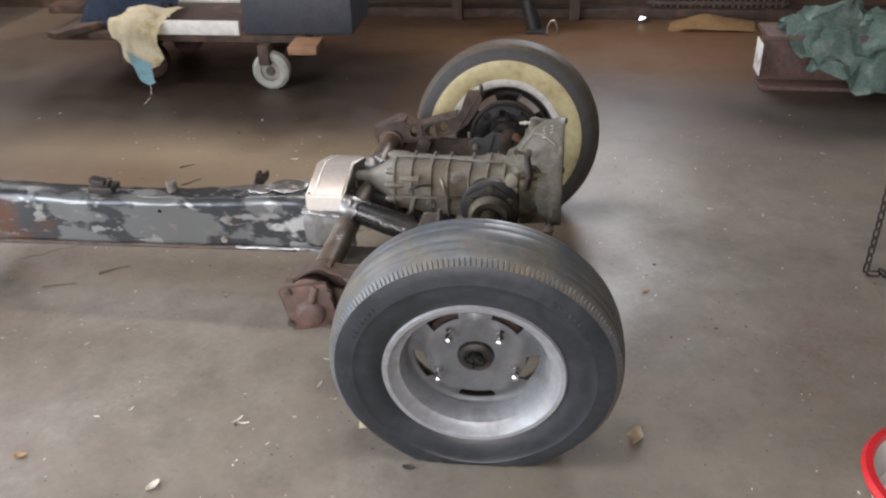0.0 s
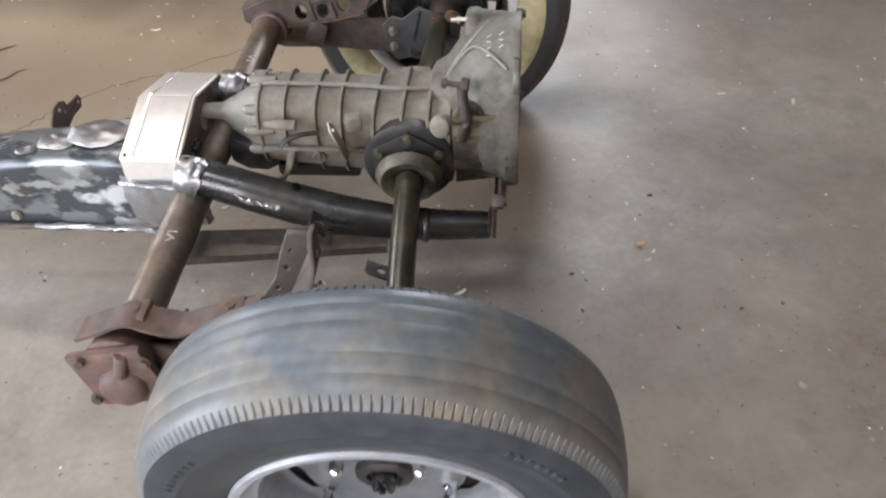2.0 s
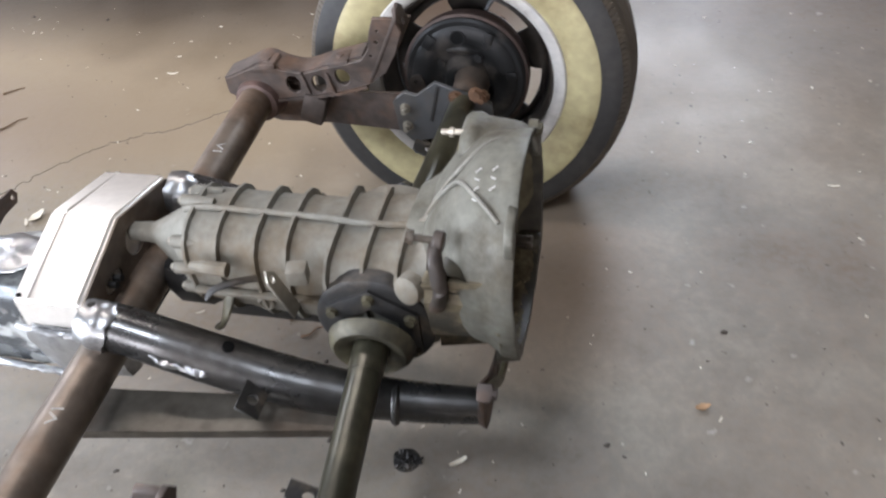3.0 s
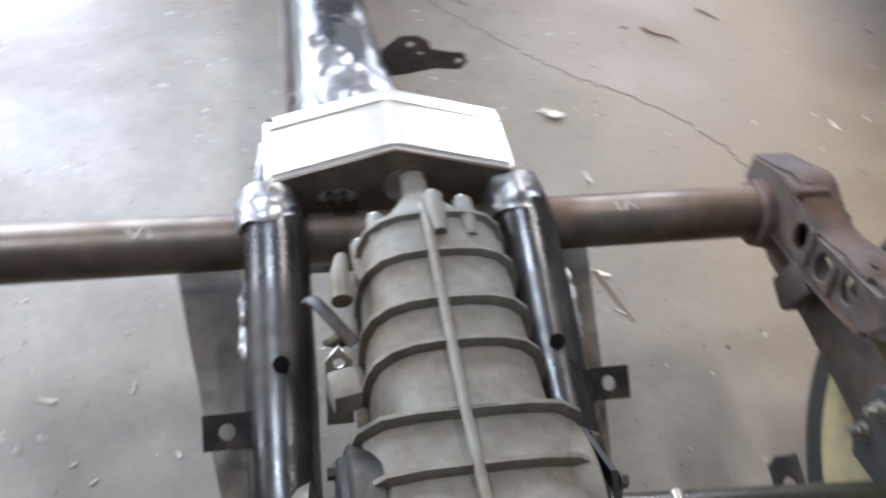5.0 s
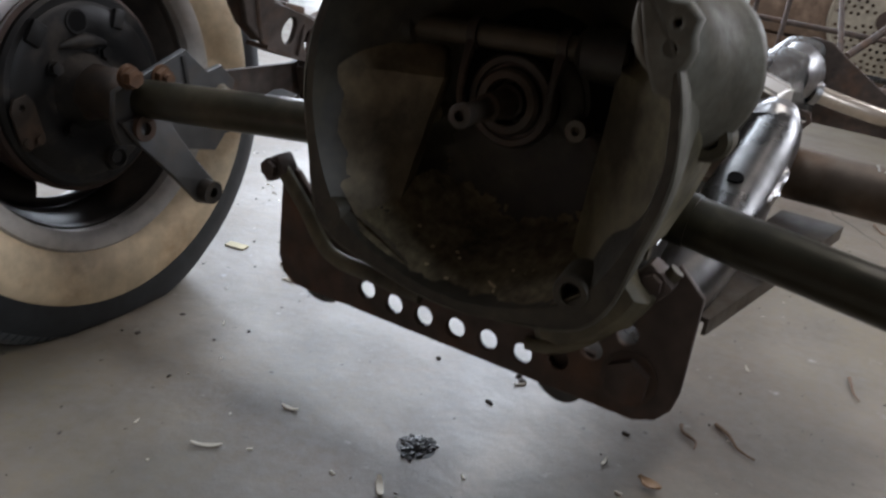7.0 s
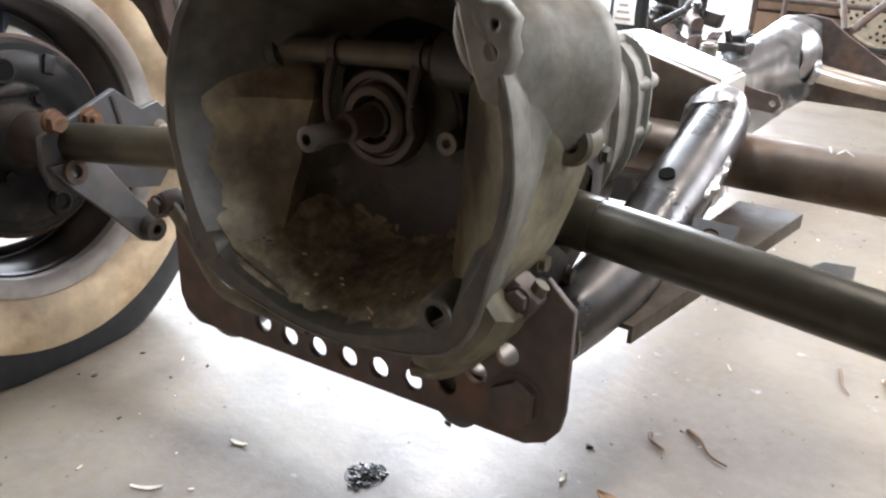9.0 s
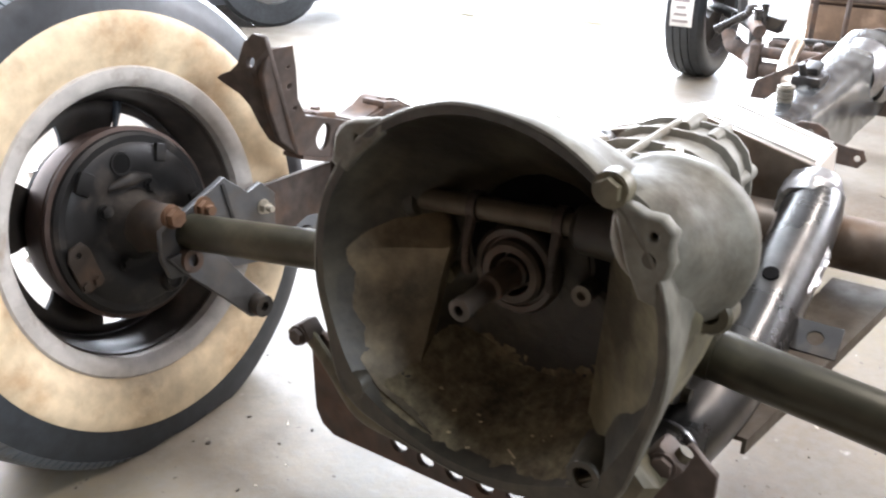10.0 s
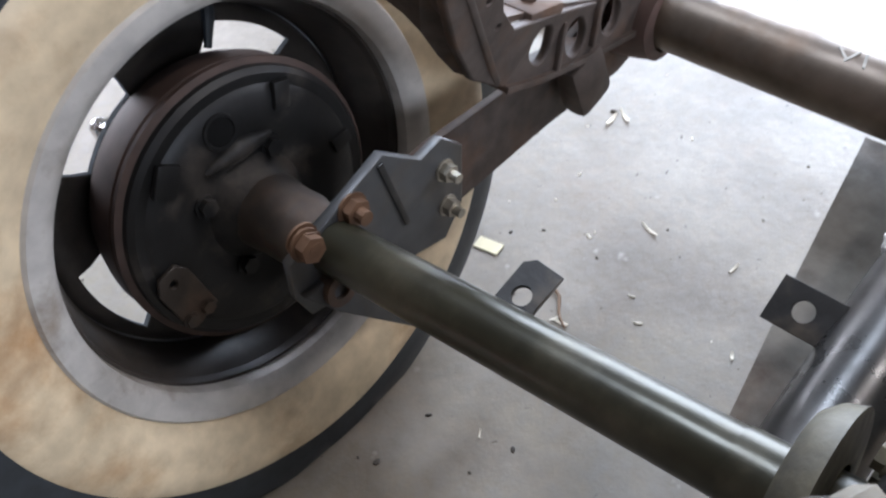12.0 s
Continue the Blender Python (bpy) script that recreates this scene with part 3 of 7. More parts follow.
# black block painting the unlit hollow behind the end plate
bm = B()
box(bm, (-0.47, 0.01, 0.37), (0.03, 0.22, 0.13))
part("cover_cavity", bm, M_BLACK, cover)
for s in (-1, 1):
    bm = B()
    loft(bm, [[(x, y * s, z) for y, z in ((0.135 - dx, 0.37), (0.156 - dx, 0.385), (0.160 - dx, 0.34), (0.150 - dx, 0.265), (0.12 - dx, 0.255))] for x, dx in ((-0.58, 0.012), (-0.54, 0.002), (-0.48, 0.0), (-0.43, 0.004))])
    bmesh.ops.subdivide_edges(bm, edges=bm.edges[:], cuts=3, use_grid_fill=True)
    dents(bm, 0.003, 35, 4 + s)
    part("side_patch", bm, M_BARE, car, "welded bright steel patch")
    bm = B()
    sweep(bm, [(-0.578, 0.153 * s, 0.376), (-0.53, 0.158 * s, 0.374), (-0.46, 0.158 * s, 0.372), (-0.43, 0.152 * s, 0.385)], 0.005, 8, 8)
    dents(bm, 0.004, 70, 12 + s)
    part("weld_bead", bm, M_BARE, car, "bright uneven weld bead")

# torsion tube with chalk ticks
bm = B()
rod(bm, (-0.44, -0.54, 0.344), (-0.44, 0.54, 0.344), 0.0345, seg=44)
tube = part("torsion_tube", bm, M_TUBE, car, "worn steel cross tube with rusty ends")
for s in (-1, 1):
    for k, (dy, a) in enumerate(((0.0, 0.3), (0.012, -0.5), (0.02, 0.9))):
        bm = B()
        box(bm, (-0.431, (0.285 + dy) * s, 0.3772), (0.016, 0.0025, 0.0012), Euler((0, radians(15), a)).to_matrix())
        part("chalk_tick", bm, M_CHALK, tube)

# frame horns
for s in (-1, 1):
    bm = B()
    wide = 0.144 if s < 0 else 0.158
    sweep(bm, [(-0.455, 0.147 * s, 0.402), (-0.40, (wide - 0.002) * s, 0.380), (-0.24, wide * s, 0.325), (-0.10, wide * s, 0.291), (0.02, (wide * 0.5 + 0.063) * s, 0.272), (0.128, 0.122 * s, 0.262)], 0.036, 26, 8, radii=[0.032, 0.037, 0.039, 0.036, 0.031, 0.027])
    horn = part("frame_horn", bm, M_HORN, car, "dark polished tubular frame horn")
    bm = B()
    sweep(bm, [(-0.457, 0.147 * s, 0.402), (-0.435, 0.148 * s, 0.394), (-0.412, 0.149 * s, 0.385)], 0.037, 26, 6, radii=[0.032, 0.0385, 0.0365])
    dents(bm, 0.0045, 70, 9)
    part("weld_collar", bm, M_BARE, horn, "bright ground weld collar")
    # black plug whose colour gives the horn hole its shade
    bm = B()
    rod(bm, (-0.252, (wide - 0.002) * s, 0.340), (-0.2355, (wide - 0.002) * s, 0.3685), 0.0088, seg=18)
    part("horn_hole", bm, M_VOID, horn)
    # ragged bright weld on the outer flank
    bm = B()
    sweep(bm, [(-0.345, (wide + 0.031) * s, 0.372), (-0.325, (wide + 0.035) * s, 0.361), (-0.300, (wide + 0.036) * s, 0.356), (-0.275, (wide + 0.035) * s, 0.346), (-0.255, (wide + 0.033) * s, 0.344)], 0.006, 12, 10, radii=[0.003, 0.007, 0.005, 0.007, 0.003])
    dents(bm, 0.0032, 110, 20 + s)
    part("weld_bead", bm, M_BARE, horn, "bright ragged weld bead")
    # fork channel under the horn
    bm = B()
    loft(bm, [[(x, (y0) * s, z), (x, (y1) * s, z), (x, (y1) * s, z - 0.005), (x, (y0 - 0.004) * s, z - 0.005), (x, (y0 - 0.004) * s, z - 0.018), (x, y0 * s, z - 0.018)] for x, y0, y1, z in ((-0.45, 0.268, 0.19, 0.290), (-0.25, 0.232, 0.165, 0.280), (-0.065, 0.196, 0.14, 0.268))])
    part("fork_channel", bm, M_CHANNEL, horn, "rust-stained steel channel")
    me = plate("horn_tab", [(-0.024, -0.018), (0.024, -0.018), (0.024, 0.018), (-0.024, 0.018)], [circle(0, 0, 0.009, 16)], 0.004, 0.0006)
    part("horn_tab", me, M_BLACK, horn, "black drilled tab", m=Matrix.Translation((-0.188, -0.200, 0.326) if s < 0 else (-0.208, 0.217, 0.319)) @ Euler((0, radians(38), 0)).to_matrix().to_4x4() @ pose(0, 0, 0, 0, 0, 90))
    bm = B()
    box(bm, (0.131, 0.125 * s, 0.272), (0.006, 0.05, 0.040), bevel=0.002)
    part("horn_end_plate", bm, M_RUST, horn, "rusty end plate")
    bm = B()
    spin(bm, [(0, 0.0295), (0.005, 0.0325), (0.008, 0.0325), (0.012, 0.0295)], (0.0, 0.1455 * s, 0.2765), (1, -0.17 * s, -0.1), 24)
    part("horn_collar", bm, M_HORN, horn)

# ---------------------------------------------------------------- torsion castings, spring plates


def ribbon(bm, path, y0, y1, thick):
    """A flange: a strip that follows a line of (x, z), from y0 to y1."""
    pts = smooth_path([(x, 0, z) for x, z in path], 5)
    rows = []
    for i, p in enumerate(pts):
        d = (pts[min(i + 1, len(pts) - 1)] - pts[max(i - 1, 0)]).normalized()
        n = Vector((-d.z, 0, d.x)) * thick
        rows.append([Vector((p.x, y0, p.z)), Vector((p.x, y1, p.z)), Vector((p.x, y1, p.z)) + n, Vector((p.x, y0, p.z)) + n])
    return loft(bm, rows)


def lean(z):
    """The bracket's leg leans inwards above its foot."""
    return max(0.0, z - 0.40) * 0.27


for s in (-1, 1):
    bm = B()
    spin(bm, [(0.0, 0.034), (0.004, 0.044), (0.03, 0.050), (0.075, 0.058), (0.08, 0.05), (0.08, 0.0)], (-0.44, 0.482 * s, 0.340), (0, s, 0), 36)
    box(bm, (-0.44, 0.568 * s, 0.325), (0.135, 0.02, 0.13), Euler((0, radians(-12), 0)).to_matrix(), bevel=0.014)
    spin(bm, [(0, 0.040), (0.010, 0.038), (0.018, 0.032), (0.022, 0.022), (0.022, 0.0)], (-0.435, 0.575 * s, 0.312), (0, s, 0), 28)
    sweep(bm, [(-0.43, 0.578 * s, 0.335), (-0.425, 0.582 * s, 0.36), (-0.418, 0.576 * s, 0.388)], 0.011, 12, 4)
    dents(bm, 0.0015, 60, 3)
    end = part("torsion_end_cover", bm, M_RUSTRED, car, "red-brown torsion bar end cover")
    for dx, dz in ((-0.05, 0.045), (0.055, 0.05), (-0.052, -0.05), (0.05, -0.048)):
        bm = B()
        hexagon(bm, (-0.44 + dx, 0.577 * s, 0.325 + dz), (0, s, 0), 0.009, 0.008)
        part("cover_bolt", bm, M_RUST, end)
    # cast shock bracket: web with oval holes, flanges along its edges, a rising leg
    top = [(-0.50, 0.385), (-0.455, 0.405), (-0.41, 0.425), (-0.375, 0.412), (-0.33, 0.405), (-0.27, 0.425), (-0.235, 0.435), (-0.20, 0.445), (-0.178, 0.475), (-0.165, 0.52), (-0.152, 0.552)]
    low = [(-0.114, 0.552), (-0.107, 0.522), (-0.128, 0.47), (-0.158, 0.418), (-0.20, 0.386), (-0.26, 0.368), (-0.33, 0.355), (-0.40, 0.345), (-0.47, 0.338), (-0.50, 0.355)]
    holes = [circle(-0.248, 0.403, 0.021, 20, 0.80, 1.05), circle(-0.300, 0.384, 0.021, 20, 0.80, 1.05), circle(-0.355, 0.380, 0.021, 20, 0.80, 1.05), circle(-0.176, 0.462, 0.005, 10), circle(-0.158, 0.497, 0.006, 10), circle(-0.150, 0.525, 0.004, 10)]
    me = plate("shock_bracket", top + low, holes, 0.010, 0.002)
    to_car = Matrix.Translation((0, 0.505 * s, 0)) @ XZ
    for v in me.vertices:
        w = to_car @ v.co
        w.y -= s * lean(w.z)
        v.co = to_car.inverted() @ w
    bracket = part("shock_bracket", me, M_RUST, car, "rusty cast bracket with oval holes", m=Matrix.Translation((0, 0.505 * s, 0)) @ XZ)
    inv = (Matrix.Translation((0, 0.505 * s, 0)) @ XZ).inverted()
    bm = ribbon(B(), top[:8], 0.502 * s, 0.552 * s, 0.006)
    part("top_flange", bm, M_RUST, bracket, m=inv)
    bm = ribbon(B(), low[4:9], 0.495 * s, 0.535 * s, 0.006)
    part("bottom_flange", bm, M_RUST, bracket, m=inv)
    me = plate("leg_plate", [(-0.004, 0.392), (-0.004, 0.555), (0.006, 0.568), (0.026, 0.570), (0.038, 0.558), (0.042, 0.530), (0.054, 0.518), (0.074, 0.510), (0.082, 0.505), (0.072, 0.499), (0.045, 0.487), (0.030, 0.472), (0.024, 0.44), (0.018, 0.415), (0.012, 0.392)], [circle(0.020, 0.535, 0.0085, 16)], 0.008, 0.0015)
    for v in me.vertices:
        u, z, c = v.co
        x = float(np.interp(z, (0.392, 0.418, 0.47, 0.522, 0.57), (-0.192, -0.158, -0.128, -0.107, -0.112)))
        v.co = Vector((x + c, s * (0.505 - lean(z) * 1.0 + u), z))
    part("leg_plate", me, M_RUST, bracket, "rear leg plate with a pointed lug", m=inv)
    for x in (-0.274, -0.328):
        bm = B()
        box(bm, (x, 0.499 * s, 0.387), (0.006, 0.009, 0.050), Euler((0, radians(-12), 0)).to_matrix(), bevel=0.003)
        part("web_rib", bm, M_RUST, bracket, m=inv)
    for x, z in ((-0.405, 0.418), (-0.25, 0.432)):
        bm = B()
        box(bm, (x, 0.515 * s, z + 0.003), (0.045, 0.045, 0.012), Euler((0, radians(-10), 0)).to_matrix(), bevel=0.005)
        rod(bm, (x, 0.515 * s, z), (x, 0.515 * s, z + 0.013), 0.007, seg=12)
        part("bolt_boss", bm, M_RUST, bracket, m=inv)
    bm = B()
    box(bm, (-0.325, 0.508 * s, 0.322), (0.05, 0.03, 0.07), Euler((0, radians(20), 0)).to_matrix(), bevel=0.01)
    part("stop_lug", bm, M_RUST, bracket, m=inv)
    # spring plate and bolted link plate
    me = plate("spring_plate", [(-0.47, 0.285), (-0.42, 0.375), (-0.30, 0.345), (-0.13, 0.345), (-0.10, 0.340), (-0.10, 0.265), (-0.14, 0.255), (-0.30, 0.268), (-0.42, 0.268)], [], 0.009, 0.001)
    part("spring_plate", me, M_RUST, car, "rusty spring plate arm", m=Matrix.Translation((0, 0.535 * s, 0)) @ XZ)
    me = plate("link_plate", [(-0.16, 0.335), (-0.136, 0.357), (-0.11, 0.350), (-0.07, 0.382), (0.038, 0.338), (0.04, 0.30), (0.03, 0.272), (-0.03, 0.262), (-0.08, 0.25), (-0.13, 0.24), (-0.155, 0.27)], [], 0.010, 0.001)
    link_plate = part("link_plate", me, M_PLATE, car, "grey flame-cut link plate", m=Matrix.Translation((0, 0.523 * s, 0)) @ XZ)
    inv = (Matrix.Translation((0, 0.523 * s, 0)) @ XZ).inverted()
    bm = B()
    box(bm, (-0.075, 0.5175 * s, 0.335), (0.006, 0.004, 0.085), Euler((0, radians(14), 0)).to_matrix(), bevel=0.001)
    part("plate_seam", bm, M_BLACK, link_plate, m=inv)
    for x, z, r, material in ((-0.136, 0.322, 0.009, M_ZINC), (-0.136, 0.279, 0.009, M_ZINC), (-0.03, 0.352, 0.0125, M_BOLT), (0.022, 0.357, 0.012, M_BOLT)):
        bm = B()
        hexagon(bm, (x, 0.518 * s, z), (0, -s, 0), r, 0.010)
        rod(bm, (x, 0.508 * s, z), (x, 0.499 * s, z), r * 0.55, seg=10)
        part("bolt", bm, material, link_plate, m=inv)
    # lower damper arm
    me = plate("damper_arm", [(0.034, 0.302), (0.012, 0.272), (-0.030, 0.228), (-0.068, 0.186), (-0.086, 0.180), (-0.098, 0.192), (-0.096, 0.208), (-0.070, 0.242), (-0.048, 0.275), (-0.030, 0.305)], [], 0.009, 0.0015)
    for v in me.vertices:
        x, z, c = v.co
        v.co = Vector((x, s * (0.487 + 0.27 * max(0.0, z - 0.20)) + c, z))
    arm = part("damper_arm", me, M_PLATE, car, "worn flat steel damper mounting arm")
    bm = B()
    spin(bm, [(0, 0.016), (0.03, 0.016), (0.03, 0.007), (0.022, 0.006), (0.022, 0.0)], (-0.08, 0.499 * s, 0.2), (0, -s, 0), 20)
    part("rubber_bush", bm, M_BLACK, arm, "dark rubber bush")

# ---------------------------------------------------------------- axle tubes along the cambered wheel axis


def axle_at(y, s):
    if s > 0:
        return Vector((-0.0300 + 0.0230 * y, y, 0.3845 - 0.0940 * y))
    return Vector((-0.0277 + 0.0421 * y, -y, 0.3891 - 0.121 * y))


for s in (-1, 1):
    bm = B()
    rod(bm, axle_at(0.10, s), axle_at(0.535, s), 0.0240, seg=32)
    axle = part("axle_tube", bm, M_AXLE, car, "olive-black painted axle tube")
    d = axle_at(1, s) - axle_at(0, s)
    bm = B()
    rod(bm, axle_at(0.10, s), axle_at(0.165, s), 0.0262, 0.0252, seg=32)
    part("axle_sleeve", bm, M_AXLE, axle, "dusty inner sleeve")
    bm = B()
    spin(bm, [(0.0, 0.020), (0.012, 0.036), (0.016, 0.052), (0.008, 0.060), (-0.004, 0.064), (-0.006, 0.03)], axle_at(0.118, s), d, 36)
    part("axle_retainer", bm, M_ALLOYDK, axle, "cast alloy axle retainer cup")
    bm = B()
    spin(bm, [(0, 0.0255), (0.012, 0.031), (0.03, 0.033), (0.06, 0.034), (0.075, 0.037), (0.085, 0.02)], axle_at(0.53, s), d, 28)
    dents(bm, 0.0035, 45, 3)
    part("bearing_housing", bm, M_HUBOIL, axle, "rusty black bearing housing")
    me = plate("axle_tab", [(-0.028, -0.014), (0.03, -0.014), (0.03, 0.008), (0.022, 0.015), (-0.020, 0.015), (-0.028, 0.010)], [circle(-0.002, 0, 0.008, 16, 1.2, 1)], 0.005, 0.0006)
    tab_x, tab_z = Vector((-0.93, 0.04 * -s, 0.36)).normalized(), Vector((0.36, 0.06 * -s, 0.93))
    tab_z = (tab_z - tab_x * tab_z.dot(tab_x)).normalized()
    tab = Matrix((tab_x, tab_z.cross(tab_x), tab_z)).transposed().to_4x4()
    part("axle_tab", me, M_BLACK, axle, "black drilled tab", m=Matrix.Translation((-0.048, 0.349 * s, 0.356)) @ tab @ Matrix.Diagonal((0.88, 1.05, 1, 1)))
    bm = B()
    bolt_at = axle_at(0.515, s) + Vector((0.03, -0.004 * s, 0.03))
    hexagon(bm, bolt_at, (0, -s, 0.1), 0.012, 0.012)
    part("housing_bolt", bm, M_BOLT, axle)
    bm = B()
    ear = axle_at(0.52, s) + Vector((0.012, 0, -0.035))
    spin(bm, [(0, 0.016), (0.018, 0.016), (0.018, 0.008), (0.0, 0.008)], ear, (0, -s, 0.1), 20, close=True)
    part("housing_ear", bm, M_RUST, axle)

# ---------------------------------------------------------------- gearbox
GY, SY = 0.021, 0.012


def case_ring(x, w, h, zc, n=28, y=GY, p=3.0):
    out = []
    for i in range(n):
        a = 2 * math.pi * i / n
        c, s = math.cos(a), math.sin(a)
        k = 1 / (abs(c) ** p + abs(s) ** p) ** (1 / p)
        out.append((x, y + w * k * c, zc + h * k * s))
    return out


bm = B()
loft(bm, [case_ring(*row) for row in ((-0.325, 0.060, 0.066, 0.418), (-0.318, 0.074, 0.078, 0.415), (-0.29, 0.077, 0.080, 0.413), (-0.20, 0.080, 0.083, 0.405), (-0.090, 0.082, 0.085, 0.402))])
gearbox = part("gearbox", bm, M_ALLOY, car, "dirty cast alloy gearbox case with ribs")
bm = B()
loft(bm, [case_ring(x, w, h, zc, p=p) for x, w, h, zc, p in ((-0.097, 0.084, 0.080, 0.392, 4.0), (-0.092, 0.100, 0.086, 0.389, 4.5), (-0.06, 0.103, 0.090, 0.386, 4.5), (0.03, 0.103, 0.094, 0.388, 4.0), (0.055, 0.104, 0.098, 0.40, 3.0))])
part("final_drive_case", bm, M_ALLOY, gearbox, "dusty square cast final drive section")
bm = B()
loft(bm, [case_ring(*row) for row in ((-0.458, 0.013, 0.013, 0.424), (-0.41, 0.016, 0.016, 0.424), (-0.385, 0.03, 0.034, 0.42), (-0.355, 0.046, 0.052, 0.418), (-0.335, 0.066, 0.07, 0.417), (-0.322, 0.07, 0.075, 0.416))])
dents(bm, 0.002, 50, 1)
part("nose_cone", bm, M_ALLOY, gearbox, "cast nose cone")
# curved ribs over the case, straight ribs over the square part
for x, w, h, zc in ((-0.316, 0.081, 0.0845, 0.415), (-0.264, 0.0855, 0.0885, 0.411), (-0.204, 0.0875, 0.0905, 0.408), (-0.155, 0.0885, 0.0915, 0.406)):
    bm = B()
    loft(bm, [case_ring(x - 0.0045, w - 0.007, h - 0.007, zc), case_ring(x - 0.0022, w, h, zc), case_ring(x + 0.0022, w, h, zc), case_ring(x + 0.0045, w - 0.007, h - 0.007, zc)])
    part("rib", bm, M_ALLOY, gearbox)
for x, w, h, zc in ((-0.090, 0.107, 0.096, 0.390), (-0.036, 0.108, 0.099, 0.389), (0.014, 0.108, 0.101, 0.390)):
    bm = B()
    loft(bm, [case_ring(x - 0.005, w - 0.008, h - 0.009, zc, p=4.5), case_ring(x - 0.0022, w, h, zc, p=4.5), case_ring(x + 0.0022, w, h, zc, p=4.5), case_ring(x + 0.005, w - 0.008, h - 0.009, zc, p=4.5)])
    part("rib", bm, M_ALLOY, gearbox)
bm = B()
sweep(bm, [(-0.335, SY, 0.490), (-0.30, SY, 0.497), (-0.2, SY, 0.496), (-0.115, SY, 0.493), (-0.05, SY + 0.002, 0.486), (0.02, SY + 0.004, 0.489), (0.045, SY + 0.008, 0.503)], 0.0050, 10, 6)
part("centre_seam", bm, M_ALLOY, gearbox)


def flare(x, deg):
    """A point on the bell's outer surface."""
    r = float(np.interp(x, (0.040, 0.065, 0.095, 0.120, 0.150, 0.163), (0.069, 0.099, 0.129, 0.144, 0.149, 0.150)))
    z = float(np.interp(x, (0.040, 0.065, 0.095, 0.120, 0.150), (0.432, 0.446, 0.455, 0.460, 0.461)))
    return Vector((x, 0.028 + r * math.cos(radians(deg)), z + r * math.sin(radians(deg))))


for a, b in ((100, 128), (88, 62)):
    bm = B()
    sweep(bm, [flare(0.040, 94), flare(0.065, (a + 94) / 2), flare(0.095, a), flare(0.125, (a + b) / 2), flare(0.160, b)], 0.0032, 10, 6)
    part("fork_rib", bm, M_ALLOY, gearbox)
# bolt bosses round the nose flange
for a in (88, 62, 20, -20, 140, 170, 205, 250, 300):
    ca, sa = math.cos(radians(a)), math.sin(radians(a))
    c = Vector((-0.318, GY + 0.074 * ca, 0.416 + 0.080 * sa))
    bm = B()
    sweep(bm, [c + Vector((-0.022, 0, 0)), c, c + Vector((0.03, 0, 0))], 0.010, 12, 3, radii=[0.010, 0.0105, 0.007])
    part("bolt_boss", bm, M_ALLOY, gearbox)
    bm = B()
    hexagon(bm, c + Vector((-0.022, 0, 0)), (-1, 0, 0), 0.006, 0.006)
    part("case_nut", bm, M_ZINC, gearbox)
# near-side odds and ends: plug, selector bracket, lugs
bm = B()
spin(bm, [(0, 0.014), (0.004, 0.014), (0.006, 0.010), (0.003, 0.007), (0.003, 0.0)], (-0.205, GY - 0.079, 0.375), (0, -1, 0), 20)
part("drain_plug", bm, M_ALLOY, gearbox, "round filler plug")
bm = B()
sweep(bm, [(-0.255, -0.068, 0.395), (-0.262, -0.085, 0.37), (-0.275, -0.088, 0.345), (-0.29, -0.075, 0.328)], 0.009, 10, 5, flat=0.5)
part("hook_lug", bm, M_ALLOYDK, gearbox)
bm = B()
box(bm, (-0.122, -0.086, 0.478), (0.03, 0.026, 0.028), Euler((0, 0, 0.2)).to_matrix(), bevel=0.005)
part("square_lug", bm, M_ALLOY, gearbox, "square cast lug")
bm = B()
sweep(bm, [(-0.295, -0.075, 0.462), (-0.265, -0.079, 0.464), (-0.235, -0.079, 0.463)], 0.010, 10, 4, radii=[0.006, 0.010, 0.011])
part("side_boss", bm, M_ALLOY, gearbox)
bm = B()
box(bm, (-0.205, -0.067, 0.40), (0.21, 0.012, 0.008), bevel=0.003)
part("side_seam", bm, M_ALLOY, gearbox)
me = plate("selector_strap", [(-0.012, -0.04), (0.012, -0.04), (0.012, 0.03), (0.0, 0.045), (-0.012, 0.03)], [circle(0, 0.028, 0.006, 12)], 0.004, 0.0006)
part("selector_strap", me, M_ZINC, gearbox, "bare metal strap", m=pose(-0.155, -0.088, 0.435, 90, 0, 90) @ pose(0, 0, 0, -20, 0, 0))
bm = B()
sweep(bm, [(-0.20, -0.07, 0.44), (-0.225, -0.09, 0.45), (-0.25, -0.105, 0.448), (-0.262, -0.112, 0.436)], 0.007, 10, 5, flat=0.5)
part("selector_lever", bm, M_BLACK, gearbox, "small dark lever")
# underside sump and dark lump
bm = B()
box(bm, (-0.22, GY, 0.318), (0.17, 0.11, 0.03), bevel=0.01)
part("sump_plate", bm, M_BLACK, gearbox, "oily bottom plate")
bm = B()
loft(bm, [case_ring(x, w, h, zc, 14, GY - 0.01) for x, w, h, zc in ((-0.40, 0.03, 0.03, 0.35), (-0.37, 0.045, 0.04, 0.345), (-0.33, 0.045, 0.042, 0.345), (-0.30, 0.03, 0.03, 0.35))])
dents(bm, 0.006, 30, 2)
part("rubber_mount", bm, M_BLACK, gearbox, "black rubber mount")

